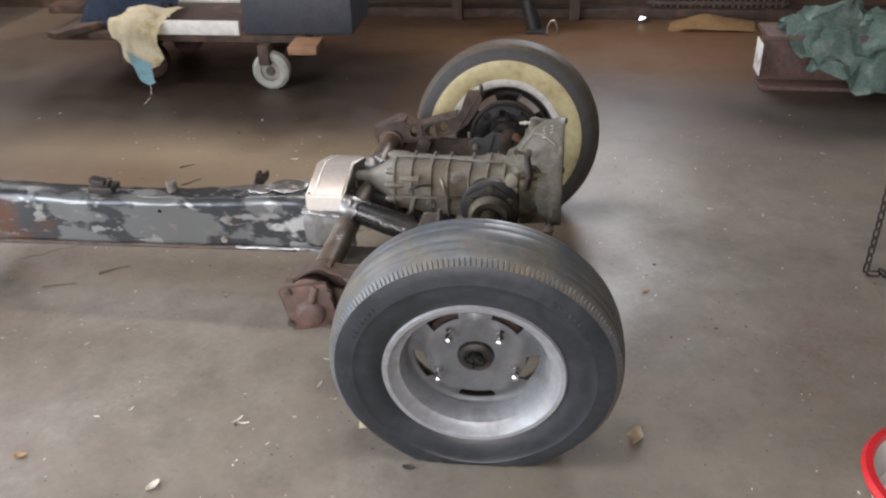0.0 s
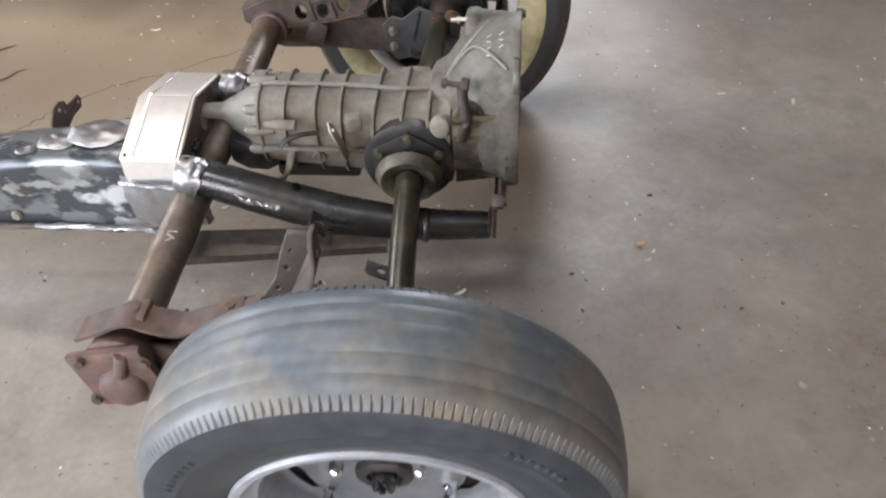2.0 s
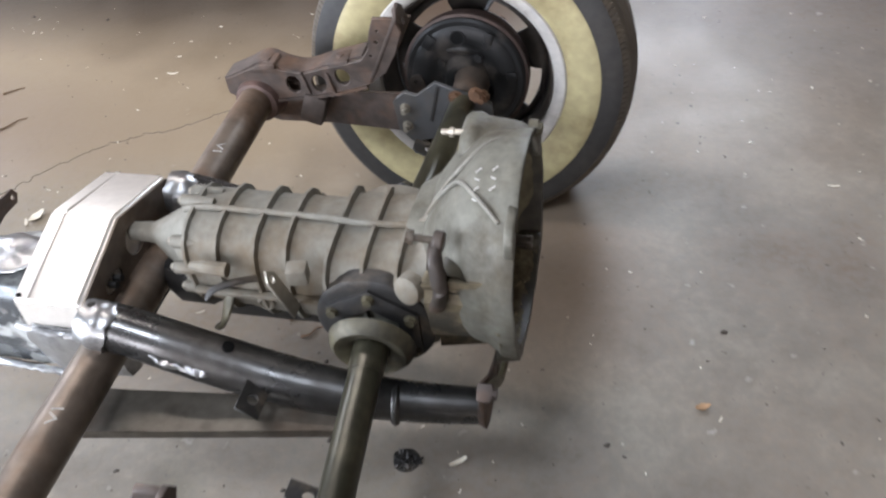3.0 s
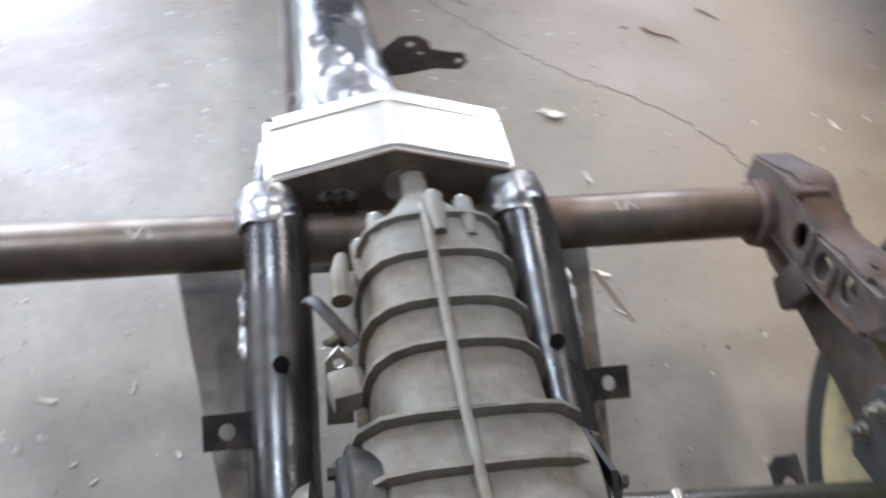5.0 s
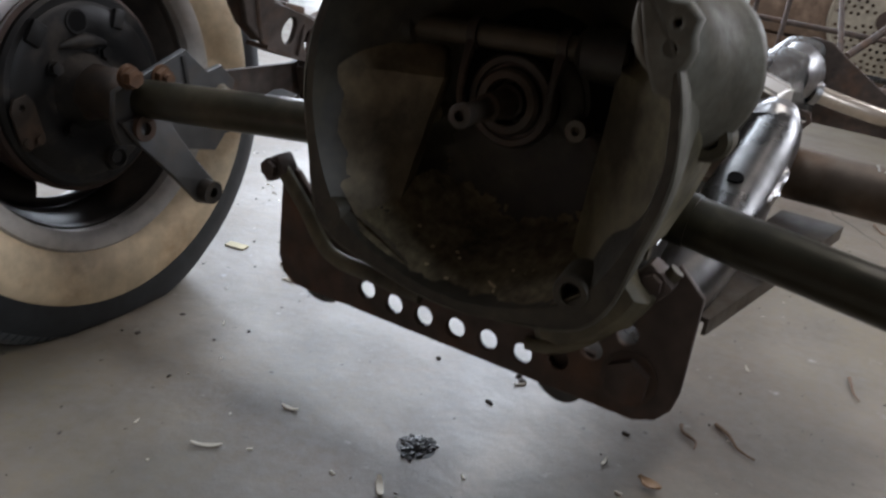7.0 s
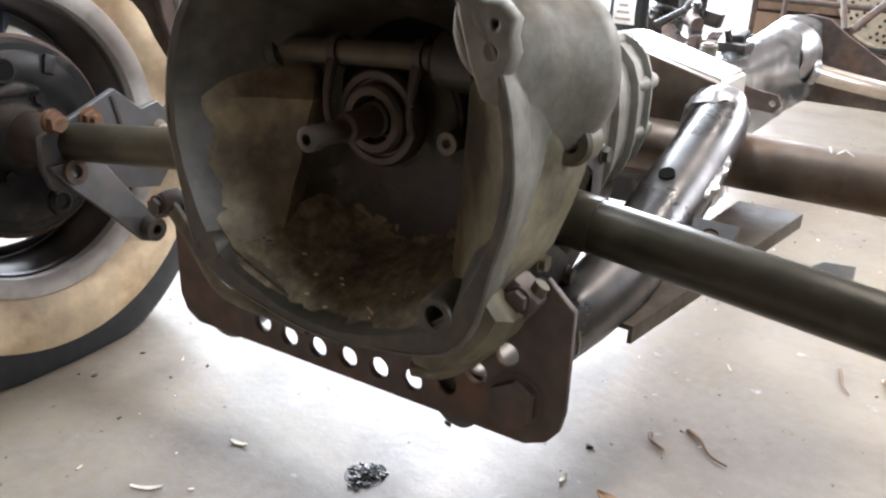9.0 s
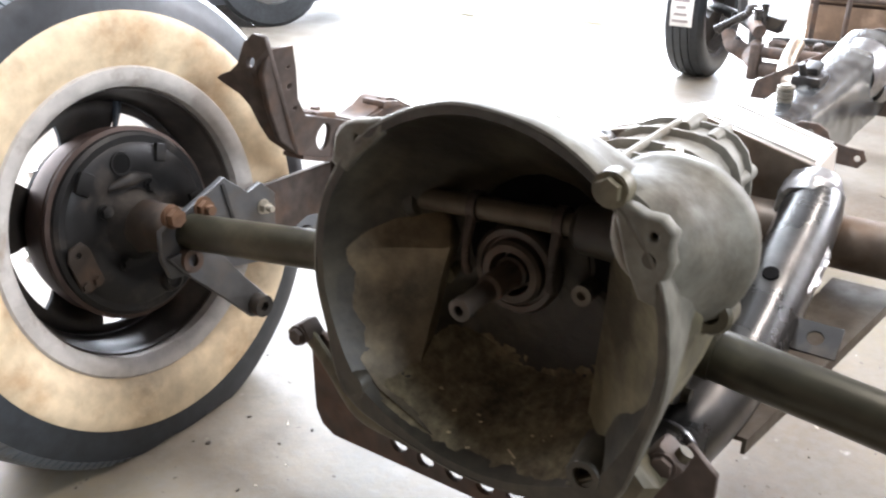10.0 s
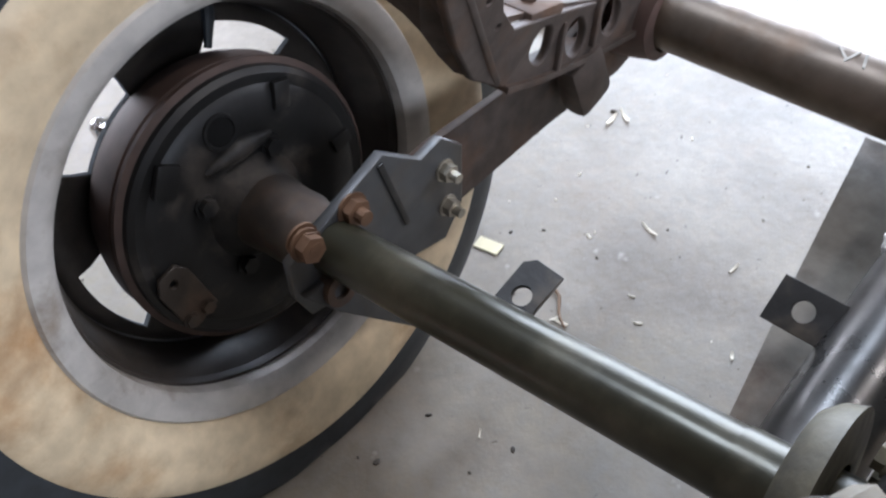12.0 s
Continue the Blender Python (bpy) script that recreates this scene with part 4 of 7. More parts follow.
for s in (-1, 1):
    c = axle_at(0.085, s)
    d = (axle_at(1, s) - axle_at(0, s)).normalized()
    bm = B()
    spin(bm, [(-0.02, 0.088), (0.004, 0.088), (0.008, 0.082), (0.008, 0.05)], (c.x, GY + (0.102 if s < 0 else 0.092) * s, 0.384), (0, s, 0), 44)
    side = part("side_cover", bm, M_BLACK if s < 0 else M_ALLOY, gearbox, "greasy black round side cover" if s < 0 else "dusty round side cover")
    bm = B()
    spin(bm, [(0, 0.078), (0.006, 0.078), (0.009, 0.072), (0.009, 0.045)], (c.x, GY + 0.110 * s, 0.382), (0, s, 0), 6, start=0.5)
    part("hex_retainer", bm, M_BLACK, gearbox, "black hexagonal retainer plate")
    for i in range(6):
        a = math.pi / 3 * i + 0.5
        bm = B()
        hexagon(bm, (c.x + 0.066 * math.cos(a), GY + 0.119 * s, 0.382 + 0.066 * math.sin(a)), (0, s, 0), 0.0075, 0.007)
        part("cover_bolt", bm, M_ALLOYDK, gearbox)

# bell housing: open flared shell, round above, with two low corners at its mouth
BY, BZ = 0.034, 0.462


def mouth(a):
    """The flange's outer radius at an angle."""
    d = 0.0
    for at in (radians(225), radians(313)):
        k = (a - at + math.pi) % (2 * math.pi) - math.pi
        d += 0.020 * math.exp(-(k / 0.30) ** 2)
    return 0.1545 + d


def bell_ring(x, r, cy=BY, cz=BZ, n=96, bulge=0.0, corner=0.0):
    """A ring of the bell: a bulge on the starter side, low corners near the mouth."""
    out = []
    for i in range(n):
        a = 2 * math.pi * i / n
        k = r + corner * (mouth(a) - 0.1545)
        d = (a - radians(28) + math.pi) % (2 * math.pi) - math.pi
        k += bulge * math.exp(-(d / 0.43) ** 2)
        out.append((x, cy + k * math.cos(a), cz + k * math.sin(a)))
    return out


def inner(a):
    """The radius of the flange's inner edge at an angle."""
    return 0.1450 + 0.35 * (mouth(a) - 0.1545)


def rim_edge(z, side):
    """Where the inner rim stands at a height, on one side of the mouth."""
    a = math.pi / 2 - side * math.pi / 2
    for _ in range(30):
        s = max(-1.0, min(1.0, (z - BZ) / inner(a)))
        a = math.asin(s) if side > 0 else math.pi - math.asin(s)
    return BY + inner(a) * math.cos(a)


def rim_floor(y):
    """The height of the rim's lower inner edge."""
    best = 9.0
    for i in range(90):
        a = radians(200 + 140 * i / 89)
        r = inner(a)
        if abs(BY + r * math.cos(a) - y) < 0.004:
            best = min(best, BZ + r * math.sin(a))
    return best if best < 9 else 0.40


def cavity_depth(a, q):
    """How far the inside lies behind the mouth, at an angle and a share of the inner radius."""
    deep = 0.118 * min(1.0, max(0.0, 1 - q) / 0.50) ** 0.75
    low = min(1.0, max(0.0, (-math.sin(a) - 0.25) / 0.35))
    slope = max(0.0, (1 - q) * inner(a) * max(0.05, -math.sin(a))) / 0.31
    return deep + low * (min(0.112, slope) - deep)


bm = B()
OUTER = [(0.012, 0.050, -0.006, 0.445, 0.020, 0), (0.016, 0.056, -0.007, 0.44, 0.036, 0), (0.040, 0.068, -0.010, 0.432, 0.052, 0), (0.065, 0.098, -0.007, 0.446, 0.046, 0), (0.095, 0.127, -0.004, 0.455, 0.030, 0.1), (0.118, 0.142, -0.002, 0.460, 0.016, 0.25), (0.140, 0.147, 0, BZ, 0.008, 0.5), (0.154, 0.1495, 0, BZ, 0.002, 0.85), (0.158, 0.1525, 0, BZ, 0, 1), (0.180, 0.1545, 0, BZ, 0, 1), (0.1825, 0.1535, 0, BZ, 0, 1), (0.183, 0.1515, 0, BZ, 0, 1)]
loft(bm, [bell_ring(x, r, BY + dy, z, bulge=k, corner=q) for x, r, dy, z, k, q in OUTER], caps=False)
dents(bm, 0.0012, 24, 6)
part("bell_housing", bm, M_BELL, gearbox, "open cast bell housing, grey and dusty outside")
bm = B()
rows = [bell_ring(*OUTER[-1][:2], corner=1)]
for q in (1.0, 0.985, 0.97, 0.95, 0.93, 0.91, 0.885, 0.86, 0.83, 0.80, 0.76, 0.72, 0.66, 0.58, 0.48, 0.36, 0.22, 0.10):
    ring = []
    for i in range(96):
        a = 2 * math.pi * i / 96
        r = inner(a) * q
        y, z = BY + r * math.cos(a), BZ + r * math.sin(a)
        ring.append((0.1822 - cavity_depth(a, q), y, z))
    rows.append(ring)
bed_rows = [[Vector(p) for p in ring[60:84]] for ring in rows[2:14]]
loft(bm, rows, caps=False)
bm.verts.ensure_lookup_table()
bm.faces.new(bm.verts[-96:])
dents(bm, 0.0010, 30, 6)
dents(bm, 0.0005, 110, 2)
part("bell_inside", bm, M_BELLIN, gearbox, "olive-black oily inside of the bell housing")
# sloping side walls inside: a tan one and an olive one
for name, side, stations, material, label in (("inner_web", -1, ((0.325, -0.078), (0.352, -0.066), (0.380, -0.055), (0.414, -0.044), (0.445, -0.037), (0.468, -0.034), (0.486, -0.044), (0.500, -0.066), (0.510, -0.100)), M_WEB, "tan cast side web"), ("inner_ramp", 1, ((0.332, 0.106), (0.352, 0.107), (0.380, 0.107), (0.414, 0.109), (0.445, 0.111), (0.475, 0.112), (0.505, 0.112), (0.526, 0.126), (0.534, 0.158)), M_RAMP, "olive cast side ramp")):
    bm = B()
    rows = []
    for z, edge in stations:
        rim = rim_edge(z, side) + side * 0.002
        x0 = 0.174
        if side < 0:
            # the web is a fin that narrows downwards and runs out on the side wall
            rim = max(rim, edge - float(np.interp(z, (0.325, 0.40, 0.468, 0.51), (0.016, 0.048, 0.072, 0.030))))
            a = math.atan2(z - BZ, rim - BY)
            x0 = max(0.122, min(0.174, 0.1822 - cavity_depth(a, math.hypot(rim - BY, z - BZ) / inner(a)))) - 0.002
        sink = 0.9 * max(0.0, z - (0.462 if side < 0 else 0.505))
        mid = 0.45 * rim + 0.55 * edge
        x0 -= 0.3 * sink
        x1 = 0.114 - sink
        if side < 0:
            out_by = 0.36 * max(0.0, 0.41 - z)
            x0, x1, edge, rim, mid = max(x0, 0.126 + out_by), x1 + out_by, edge + 0.85 * out_by, rim + 0.5 * out_by, mid + 0.7 * out_by
        rows.append([Vector((x0, rim, z)), Vector((0.72 * x0 + 0.28 * x1, 0.75 * rim + 0.25 * edge, z)), Vector((0.42 * x0 + 0.58 * x1, mid, z)), Vector((x1 + 0.006, edge + side * 0.006, z)), Vector((x1, edge, z)), Vector((max(0.068, x1 - 0.009), edge + side * 0.001, z)), Vector((0.062, edge + side * 0.016, z)), Vector((0.062, rim + side * 0.004, z))])
    loft(bm, rows)
    bmesh.ops.subdivide_edges(bm, edges=bm.edges[:], cuts=1, use_grid_fill=True, smooth=0.4)
    dents(bm, 0.0016, 45, 3 + side)
    part(name, bm, material, gearbox, label)
# starter pocket: a scooped horn that ends in a round mounting face
bm = B()
rows = []
for x, r, cy, cz in ((0.072, 0.050, 0.144, 0.513), (0.076, 0.060, 0.145, 0.514), (0.082, 0.0645, 0.1455, 0.514), (0.096, 0.0655, 0.1455, 0.514), (0.100, 0.064, 0.1455, 0.514), (0.106, 0.060, 0.144, 0.516), (0.120, 0.056, 0.141, 0.520), (0.140, 0.053, 0.137, 0.524), (0.156, 0.050, 0.133, 0.528), (0.168, 0.044, 0.128, 0.532), (0.171, 0.036, 0.126, 0.534)):
    hull = float(np.interp(x, (0.065, 0.095, 0.118, 0.140, 0.158), (0.102, 0.121, 0.136, 0.1465, 0.1500)))
    ring = []
    for i in range(48):
        y, z = cy + r * math.cos(2 * math.pi * i / 48), cz + r * math.sin(2 * math.pi * i / 48)
        k = max(1.0, hull / math.hypot(y - BY, z - BZ))
        ring.append((x, BY + (y - BY) * k, BZ + (z - BZ) * k))
    rows.append(ring)
loft(bm, rows)
dents(bm, 0.0012, 30, 14)
part("starter_pocket", bm, M_BELL, gearbox, "smooth cast starter pocket")
# pale lip added for the light that shows through the starter opening
bm = B()
sweep(bm, [(0.176, 0.139, 0.560), (0.178, 0.141, 0.545), (0.178, 0.147, 0.530), (0.176, 0.158, 0.518)], 0.0042, 10, 6, radii=[0.003, 0.0045, 0.004, 0.0025])
part("starter_bore_edge", bm, M_ALLOY, gearbox, "pale lip standing in for the bright gap of the starter bore")
# flat extension of the flange with ears
EAR = []
for y, z in ((-0.094, 0.552), (-0.0905, 0.571), (-0.0865, 0.5775), (-0.080, 0.5825), (-0.071, 0.5855), (-0.060, 0.5870), (-0.046, 0.590), (-0.040, 0.570), (-0.060, 0.550), (-0.080, 0.545)):
    far = math.hypot(y - BY, z - BZ)
    k = max(1.0, 0.1465 / far)
    EAR.append((BY + (y - BY) * k, BZ + (z - BZ) * k))
for name, ring, holes in (("flange_ear", [(0.140, 0.568), (0.150, 0.5665), (0.158, 0.563), (0.169, 0.563), (0.177, 0.556), (0.1755, 0.546), (0.178, 0.537), (0.175, 0.528), (0.169, 0.521), (0.172, 0.508), (0.162, 0.510), (0.152, 0.530)], [circle(0.166, 0.5525, 0.0055, 14), circle(0.165, 0.536, 0.0065, 14)]),
                          ("flange_ear", EAR, [circle(-0.0705, 0.5738, 0.0055, 14)])):
    me = plate(name, ring, holes, 0.013, 0.003)
    part(name, me, M_BELL, gearbox, "drilled flange ear", m=Matrix.Translation((0.1765, 0, 0)) @ YZ)
# black plugs: the ear holes' inner shade put into colour
bm = B()
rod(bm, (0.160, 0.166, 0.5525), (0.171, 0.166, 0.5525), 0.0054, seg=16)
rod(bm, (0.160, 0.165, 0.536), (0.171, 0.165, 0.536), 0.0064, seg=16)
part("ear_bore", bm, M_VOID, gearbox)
for y, z in ((-0.0835, 0.3515), (0.1355, 0.3560)):
    bm = B()
    spin(bm, [(-0.03, 0.018), (0.0, 0.0140), (0.0018, 0.0130), (0.0020, 0.0085), (-0.010, 0.0080), (-0.010, 0.0)], (0.1815, y, z), (1, 0, 0), 28)
    part("stud_boss", bm, M_BELLIN, gearbox, "drilled stud boss")
    # shade at the bottom of the stud hole, painted as a black plug
    bm = B()
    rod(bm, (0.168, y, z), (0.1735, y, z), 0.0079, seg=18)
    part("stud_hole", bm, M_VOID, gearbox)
# block below the flange's lower corner
bm = B()
loft(bm, [[(x, y, z) for y, z in ring] for x, ring in ((0.150, ((0.098, 0.322), (0.108, 0.303), (0.126, 0.303), (0.155, 0.318), (0.182, 0.345), (0.192, 0.362), (0.172, 0.378), (0.120, 0.340))), (0.172, ((0.104, 0.325), (0.113, 0.307), (0.130, 0.308), (0.157, 0.322), (0.181, 0.343), (0.190, 0.364), (0.172, 0.380), (0.120, 0.342))), (0.180, ((0.112, 0.330), (0.120, 0.312), (0.134, 0.312), (0.155, 0.326), (0.174, 0.350), (0.180, 0.366), (0.168, 0.378), (0.124, 0.344))))])
bmesh.ops.subdivide_edges(bm, edges=bm.edges[:], cuts=2, use_grid_fill=True)
dents(bm, 0.0015, 60, 8)
part("flange_block", bm, M_ALLOYDK, gearbox, "dark oily lower flange block")
bm = B()
hexagon(bm, (0.1835, 0.1352, 0.5775), (1, 0, 0), 0.0090, 0.007)
rod(bm, (0.172, 0.1352, 0.5775), (0.1845, 0.1352, 0.5775), 0.0125, seg=20)
part("flange_bolt", bm, M_ALLOYDK, gearbox, "large hex bolt")
bm = B()
spin(bm, [(0, 0.014), (0.004, 0.0165), (0.022, 0.0165), (0.025, 0.014), (0.025, 0.007), (0.012, 0.0065), (0.012, 0)], (0.078, 0.186, 0.470), (1, 0, 0), 22)
part("side_ear", bm, M_ALLOYDK, gearbox, "drilled starter ear")
# clutch lever and its bolt on the housing's flank
bm = B()
sweep(bm, [(0.084, -0.076, 0.556), (0.082, -0.090, 0.552), (0.083, -0.102, 0.541), (0.087, -0.111, 0.524), (0.089, -0.115, 0.504), (0.086, -0.114, 0.482), (0.080, -0.108, 0.462)], 0.010, 16, 6, radii=[0.0090, 0.0100, 0.0105, 0.0110, 0.0115, 0.0120, 0.0135], flat=0.75)
dents(bm, 0.0016, 70, 4)
part("clutch_lever", bm, M_HUBOIL, gearbox, "greasy curved clutch shaft lever")
bm = B()
spin(bm, [(-0.006, 0.0075), (-0.006, 0.0120), (-0.003, 0.0140), (0.006, 0.0140), (0.009, 0.0115), (0.009, 0.0)], (0.084, -0.081, 0.5565), (1, -0.03, -0.15), 24)
dents(bm, 0.0008, 90, 2)
part("lever_collar", bm, M_HUBOIL, gearbox, "greasy round collar")
bm = B()
rod(bm, (0.050, -0.084, 0.5635), (0.082, -0.081, 0.557), 0.0052, seg=14)
rod(bm, (0.050, -0.084, 0.5635), (0.0535, -0.0837, 0.5628), 0.0100, seg=18)
hexagon(bm, (0.050, -0.084, 0.5635), (-1, 0.03, 0.15), 0.0082, 0.006)
part("lever_bolt", bm, M_CHANNEL, gearbox, "grimy clutch lever bolt")
bm = B()
rod(bm, (0.085, 0.128, 0.570), (0.046, 0.130, 0.567), 0.0045, seg=12)
rod(bm, (0.064, 0.129, 0.568), (0.058, 0.129, 0.568), 0.0075, seg=16)
part("starter_stud", bm, M_ZINC, gearbox, "bright starter stud")
bm = B()
spin(bm, [(0, 0.022), (0.018, 0.020), (0.022, 0.012), (0.022, 0)], (0.045, -0.09, 0.478), (-0.4, -1, 0.3), 20)
part("shaft_cap", bm, M_ALLOY, gearbox)
# inside: back wall, shaft, fork, bearing
bm = B()
spin(bm, [(0.0, 0.050), (0.008, 0.048), (0.012, 0.042), (0.012, 0.0)], (0.058, BY - 0.006, 0.458), (1, 0, 0), 44)
part("bearing_seat", bm, M_BELLIN, gearbox, "dark oily bearing seat")
# thin black sheet: shade of the deep recess above the bearing, as colour
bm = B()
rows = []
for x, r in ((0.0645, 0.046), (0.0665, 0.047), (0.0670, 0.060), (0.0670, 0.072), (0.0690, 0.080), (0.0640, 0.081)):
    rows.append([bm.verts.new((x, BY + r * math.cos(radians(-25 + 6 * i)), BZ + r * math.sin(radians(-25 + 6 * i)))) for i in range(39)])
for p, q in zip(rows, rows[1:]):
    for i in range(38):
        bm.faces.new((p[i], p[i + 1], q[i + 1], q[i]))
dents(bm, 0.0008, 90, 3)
part("grease_film", bm, M_VOID, gearbox, "black sheet painting the shade of the upper back recess")
bm = B()
rod(bm, (0.102, -0.098, 0.503), (0.102, 0.118, 0.516), 0.0098, seg=22)
part("release_shaft", bm, M_SHAFT, gearbox, "rusty release shaft")
for y, z in ((-0.086, 0.504), (0.098, 0.514)):
    bm = B()
    spin(bm, [(-0.020, 0.020), (0.014, 0.020), (0.019, 0.016), (0.020, 0.010)] if y < 0 else [(0.020, 0.022), (-0.014, 0.020), (-0.020, 0.014), (-0.020, 0.010)], (0.102, y, z), (0, 1, 0.06), 24)
    dents(bm, 0.0012, 60, 2)
    part("shaft_bush", bm, M_BELLIN, gearbox)
for y, z in ((-0.012, 0.509), (0.066, 0.513)):
    bm = B()
    spin(bm, [(-0.004, 0.0102), (-0.004, 0.013), (0.004, 0.013), (0.004, 0.0102)], (0.102, y, z), (0, 1, 0.06), 20, close=True)
    sweep(bm, [(0.110, y, z - 0.006), (0.116, y, z - 0.024), (0.116, y - 0.001, z - 0.044), (0.110, y - 0.002, z - 0.056)], 0.0042, 8, 5, radii=[0.005, 0.0038, 0.0034, 0.0040])
    part("fork_arm", bm, M_HUBOIL, gearbox)
bm = B()
spin(bm, [(0.0, 0.020), (0.0, 0.036), (0.006, 0.0385), (0.016, 0.0385), (0.020, 0.036), (0.020, 0.031), (0.017, 0.030), (0.017, 0.028), (0.024, 0.0275), (0.027, 0.025), (0.027, 0.019), (0.020, 0.0175)], (0.086, 0.027, 0.462), (1, 0, 0), 44, close=True)
part("release_bearing", bm, M_BEARING, gearbox, "dark brown release bearing ring")
bm = B()
spin(bm, [(0.0, 0.0145), (0.050, 0.0140), (0.052, 0.0120), (0.084, 0.0110), (0.087, 0.0085), (0.116, 0.0080), (0.118, 0.0092), (0.127, 0.0092), (0.128, 0.0070), (0.128, 0.0042), (0.120, 0.0040), (0.120, 0.0)], (0.060, 0.0262, 0.4625), (1, 0.012, -0.014), 24)
part("input_shaft", bm, M_BEARING, gearbox, "greasy splined input shaft with a hollow tip")
for y, z, x in ((-0.048, 0.434, 0.088), (0.080, 0.448, 0.082)):
    bm = B()
    rod(bm, (0.056, y, z), (x, y, z), 0.009, 0.008, seg=14)
    part("inner_stud", bm, M_ALLOYDK, gearbox)
    bm = B()
    spin(bm, [(0, 0.006), (0.006, 0.009), (0.010, 0.009), (0.010, 0.004), (0.004, 0.003)], (x - 0.004, y, z), (1, 0, 0), 14)
    part("stud_collar", bm, M_ALLOY if y > 0 else M_ALLOYDK, gearbox)
for y, z in ((-0.100, 0.392), (-0.072, 0.336), (-0.106, 0.420)):
    bm = B()
    bmesh.ops.create_uvsphere(bm, u_segments=12, v_segments=8, radius=0.009, matrix=Matrix.Translation((0.160, y, z)) @ Matrix.Diagonal((0.6, 1, 1, 1)))
    dents(bm, 0.003, 90, y * 90)
    part("inner_lug", bm, M_ALLOYDK, gearbox)
bed = B()
grid = []
for k, row in enumerate(bed_rows):
    line = []
    for i, p in enumerate(row):
        edge = min(k, len(bed_rows) - 1 - k, i, len(row) - 1 - i)
        lift = 0.0030 * min(1.0, edge / 2.0) - 0.0010 + 0.0022 * noise.noise(p * 70) + 0.0010 * noise.noise(p * 240)
        line.append(bed.verts.new(p + Vector((0.25, 0, 1)) * lift))
    grid.append(line)
for p, q in zip(grid, grid[1:]):
    for i in range(len(p) - 1):
        bed.faces.new((p[i], p[i + 1], q[i + 1], q[i]))
bmesh.ops.subdivide_edges(bed, edges=bed.edges[:], cuts=2, use_grid_fill=True, smooth=0.6)
dents(bed, 0.0010, 160, 5)
bmesh.ops.solidify(bed, geom=bed.faces[:], thickness=0.002)
part("dirt_layer", bed, M_DUST, gearbox, "dry tan dirt lying in the bell housing")
bm = B()
for k in range(16):
    x, y = 0.100 + 0.070 * random.random(), 0.030 + 0.065 * random.uniform(-1, 1)
    n = random.uniform(0.001, 0.004) if k else 0.012
    box(bm, (x, y, rim_floor(y) + 0.31 * (0.182 - x) + 0.0042), (random.uniform(0.001, 0.002), n, 0.001), Euler((0, 0.3, random.uniform(-1.2, 1.2))).to_matrix())
tagged(part("dry_litter", bm, M_CARDPALE, gearbox, "scraps of dry litter"), kind="stuff")
# chalk scribbles on top of the housing
for k in range(7):
    bm = B()
    a = 0.35 + 0.10 * (k % 4)
    rr = 0.143 + 0.006 * (k // 4)
    x = 0.125 + 0.022 * (k // 4)
    at = (x, BY + (rr + 0.0025) * math.cos(math.pi / 2 + a - 0.15), BZ + (rr + 0.0025) * math.sin(math.pi / 2 + a - 0.15))
    box(bm, at, (0.010, 0.0016, 0.0012), Euler((a - 0.15, radians(-18), 0.7 * (-1) ** k)).to_matrix())
    part("chalk_stroke", bm, M_CHALK, gearbox)

# rusty engine support plate with a row of holes
me = plate("support_plate", [(-0.172, 0.370), (-0.166, 0.345), (-0.165, 0.300), (-0.164, 0.275), (-0.157, 0.260), (-0.143, 0.252), (0.192, 0.256), (0.208, 0.263), (0.217, 0.275), (0.220, 0.290), (0.219, 0.368), (0.198, 0.386), (0.172, 0.350), (0.140, 0.318), (0.112, 0.300), (0.07, 0.296), (0.02, 0.290), (-0.05, 0.292), (-0.10, 0.312), (-0.15, 0.360)], [circle(y, z, 0.0098, 16) for y, z in ((-0.063, 0.275), (-0.033, 0.271), (-0.002, 0.271), (0.030, 0.272), (0.061, 0.273), (0.093, 0.273), (0.124, 0.281), (0.149, 0.299), (0.173, 0.322))], 0.006, 0.0008)
support = part("support_plate", me, M_RUST, car, "rusty engine support plate with a row of holes", m=Matrix.Translation((0.14, 0, 0)) @ YZ)
inv = (Matrix.Translation((0.14, 0, 0)) @ YZ).inverted()
bm = B()
hexagon(bm, (0.143, 0.182, 0.288), (1, 0, 0), 0.018, 0.010)
part("plate_bolt", bm, M_RUST, support, m=inv)
bm = B()
sweep(bm, [(0.150, -0.168, 0.368), (0.152, -0.133, 0.336), (0.154, -0.099, 0.302), (0.156, -0.050, 0.298), (0.156, 0.0, 0.296)], 0.0055, 10, 6, flat=1.4)
part("curved_lip", bm, M_ALLOYDK, support, "curved cast lip", m=inv)
bm = B()
sweep(bm, [(0.150, 0.098, 0.288), (0.150, 0.120, 0.293), (0.150, 0.140, 0.306), (0.150, 0.163, 0.330), (0.150, 0.183, 0.359), (0.150, 0.198, 0.386)], 0.0045, 10, 6, flat=1.3)
part("curved_lip", bm, M_ALLOYDK, support, "curved cast lip", m=inv)
for y, z in ((-0.168, 0.366), (0.185, 0.378)):
    bm = B()
    box(bm, (0.148, y, z - 0.004), (0.022, 0.026, 0.02), Euler((0.6 if y < 0 else -0.6, 0, 0)).to_matrix(), bevel=0.005)
    hexagon(bm, (0.158, y, z - 0.004), (1, 0, 0), 0.008, 0.006)
    part("clamp_nut", bm, M_RUST, support, m=inv)

# ---------------------------------------------------------------- rear wheels
R_TYRE, R_RIM, HW = 0.346, 0.213, 0.090


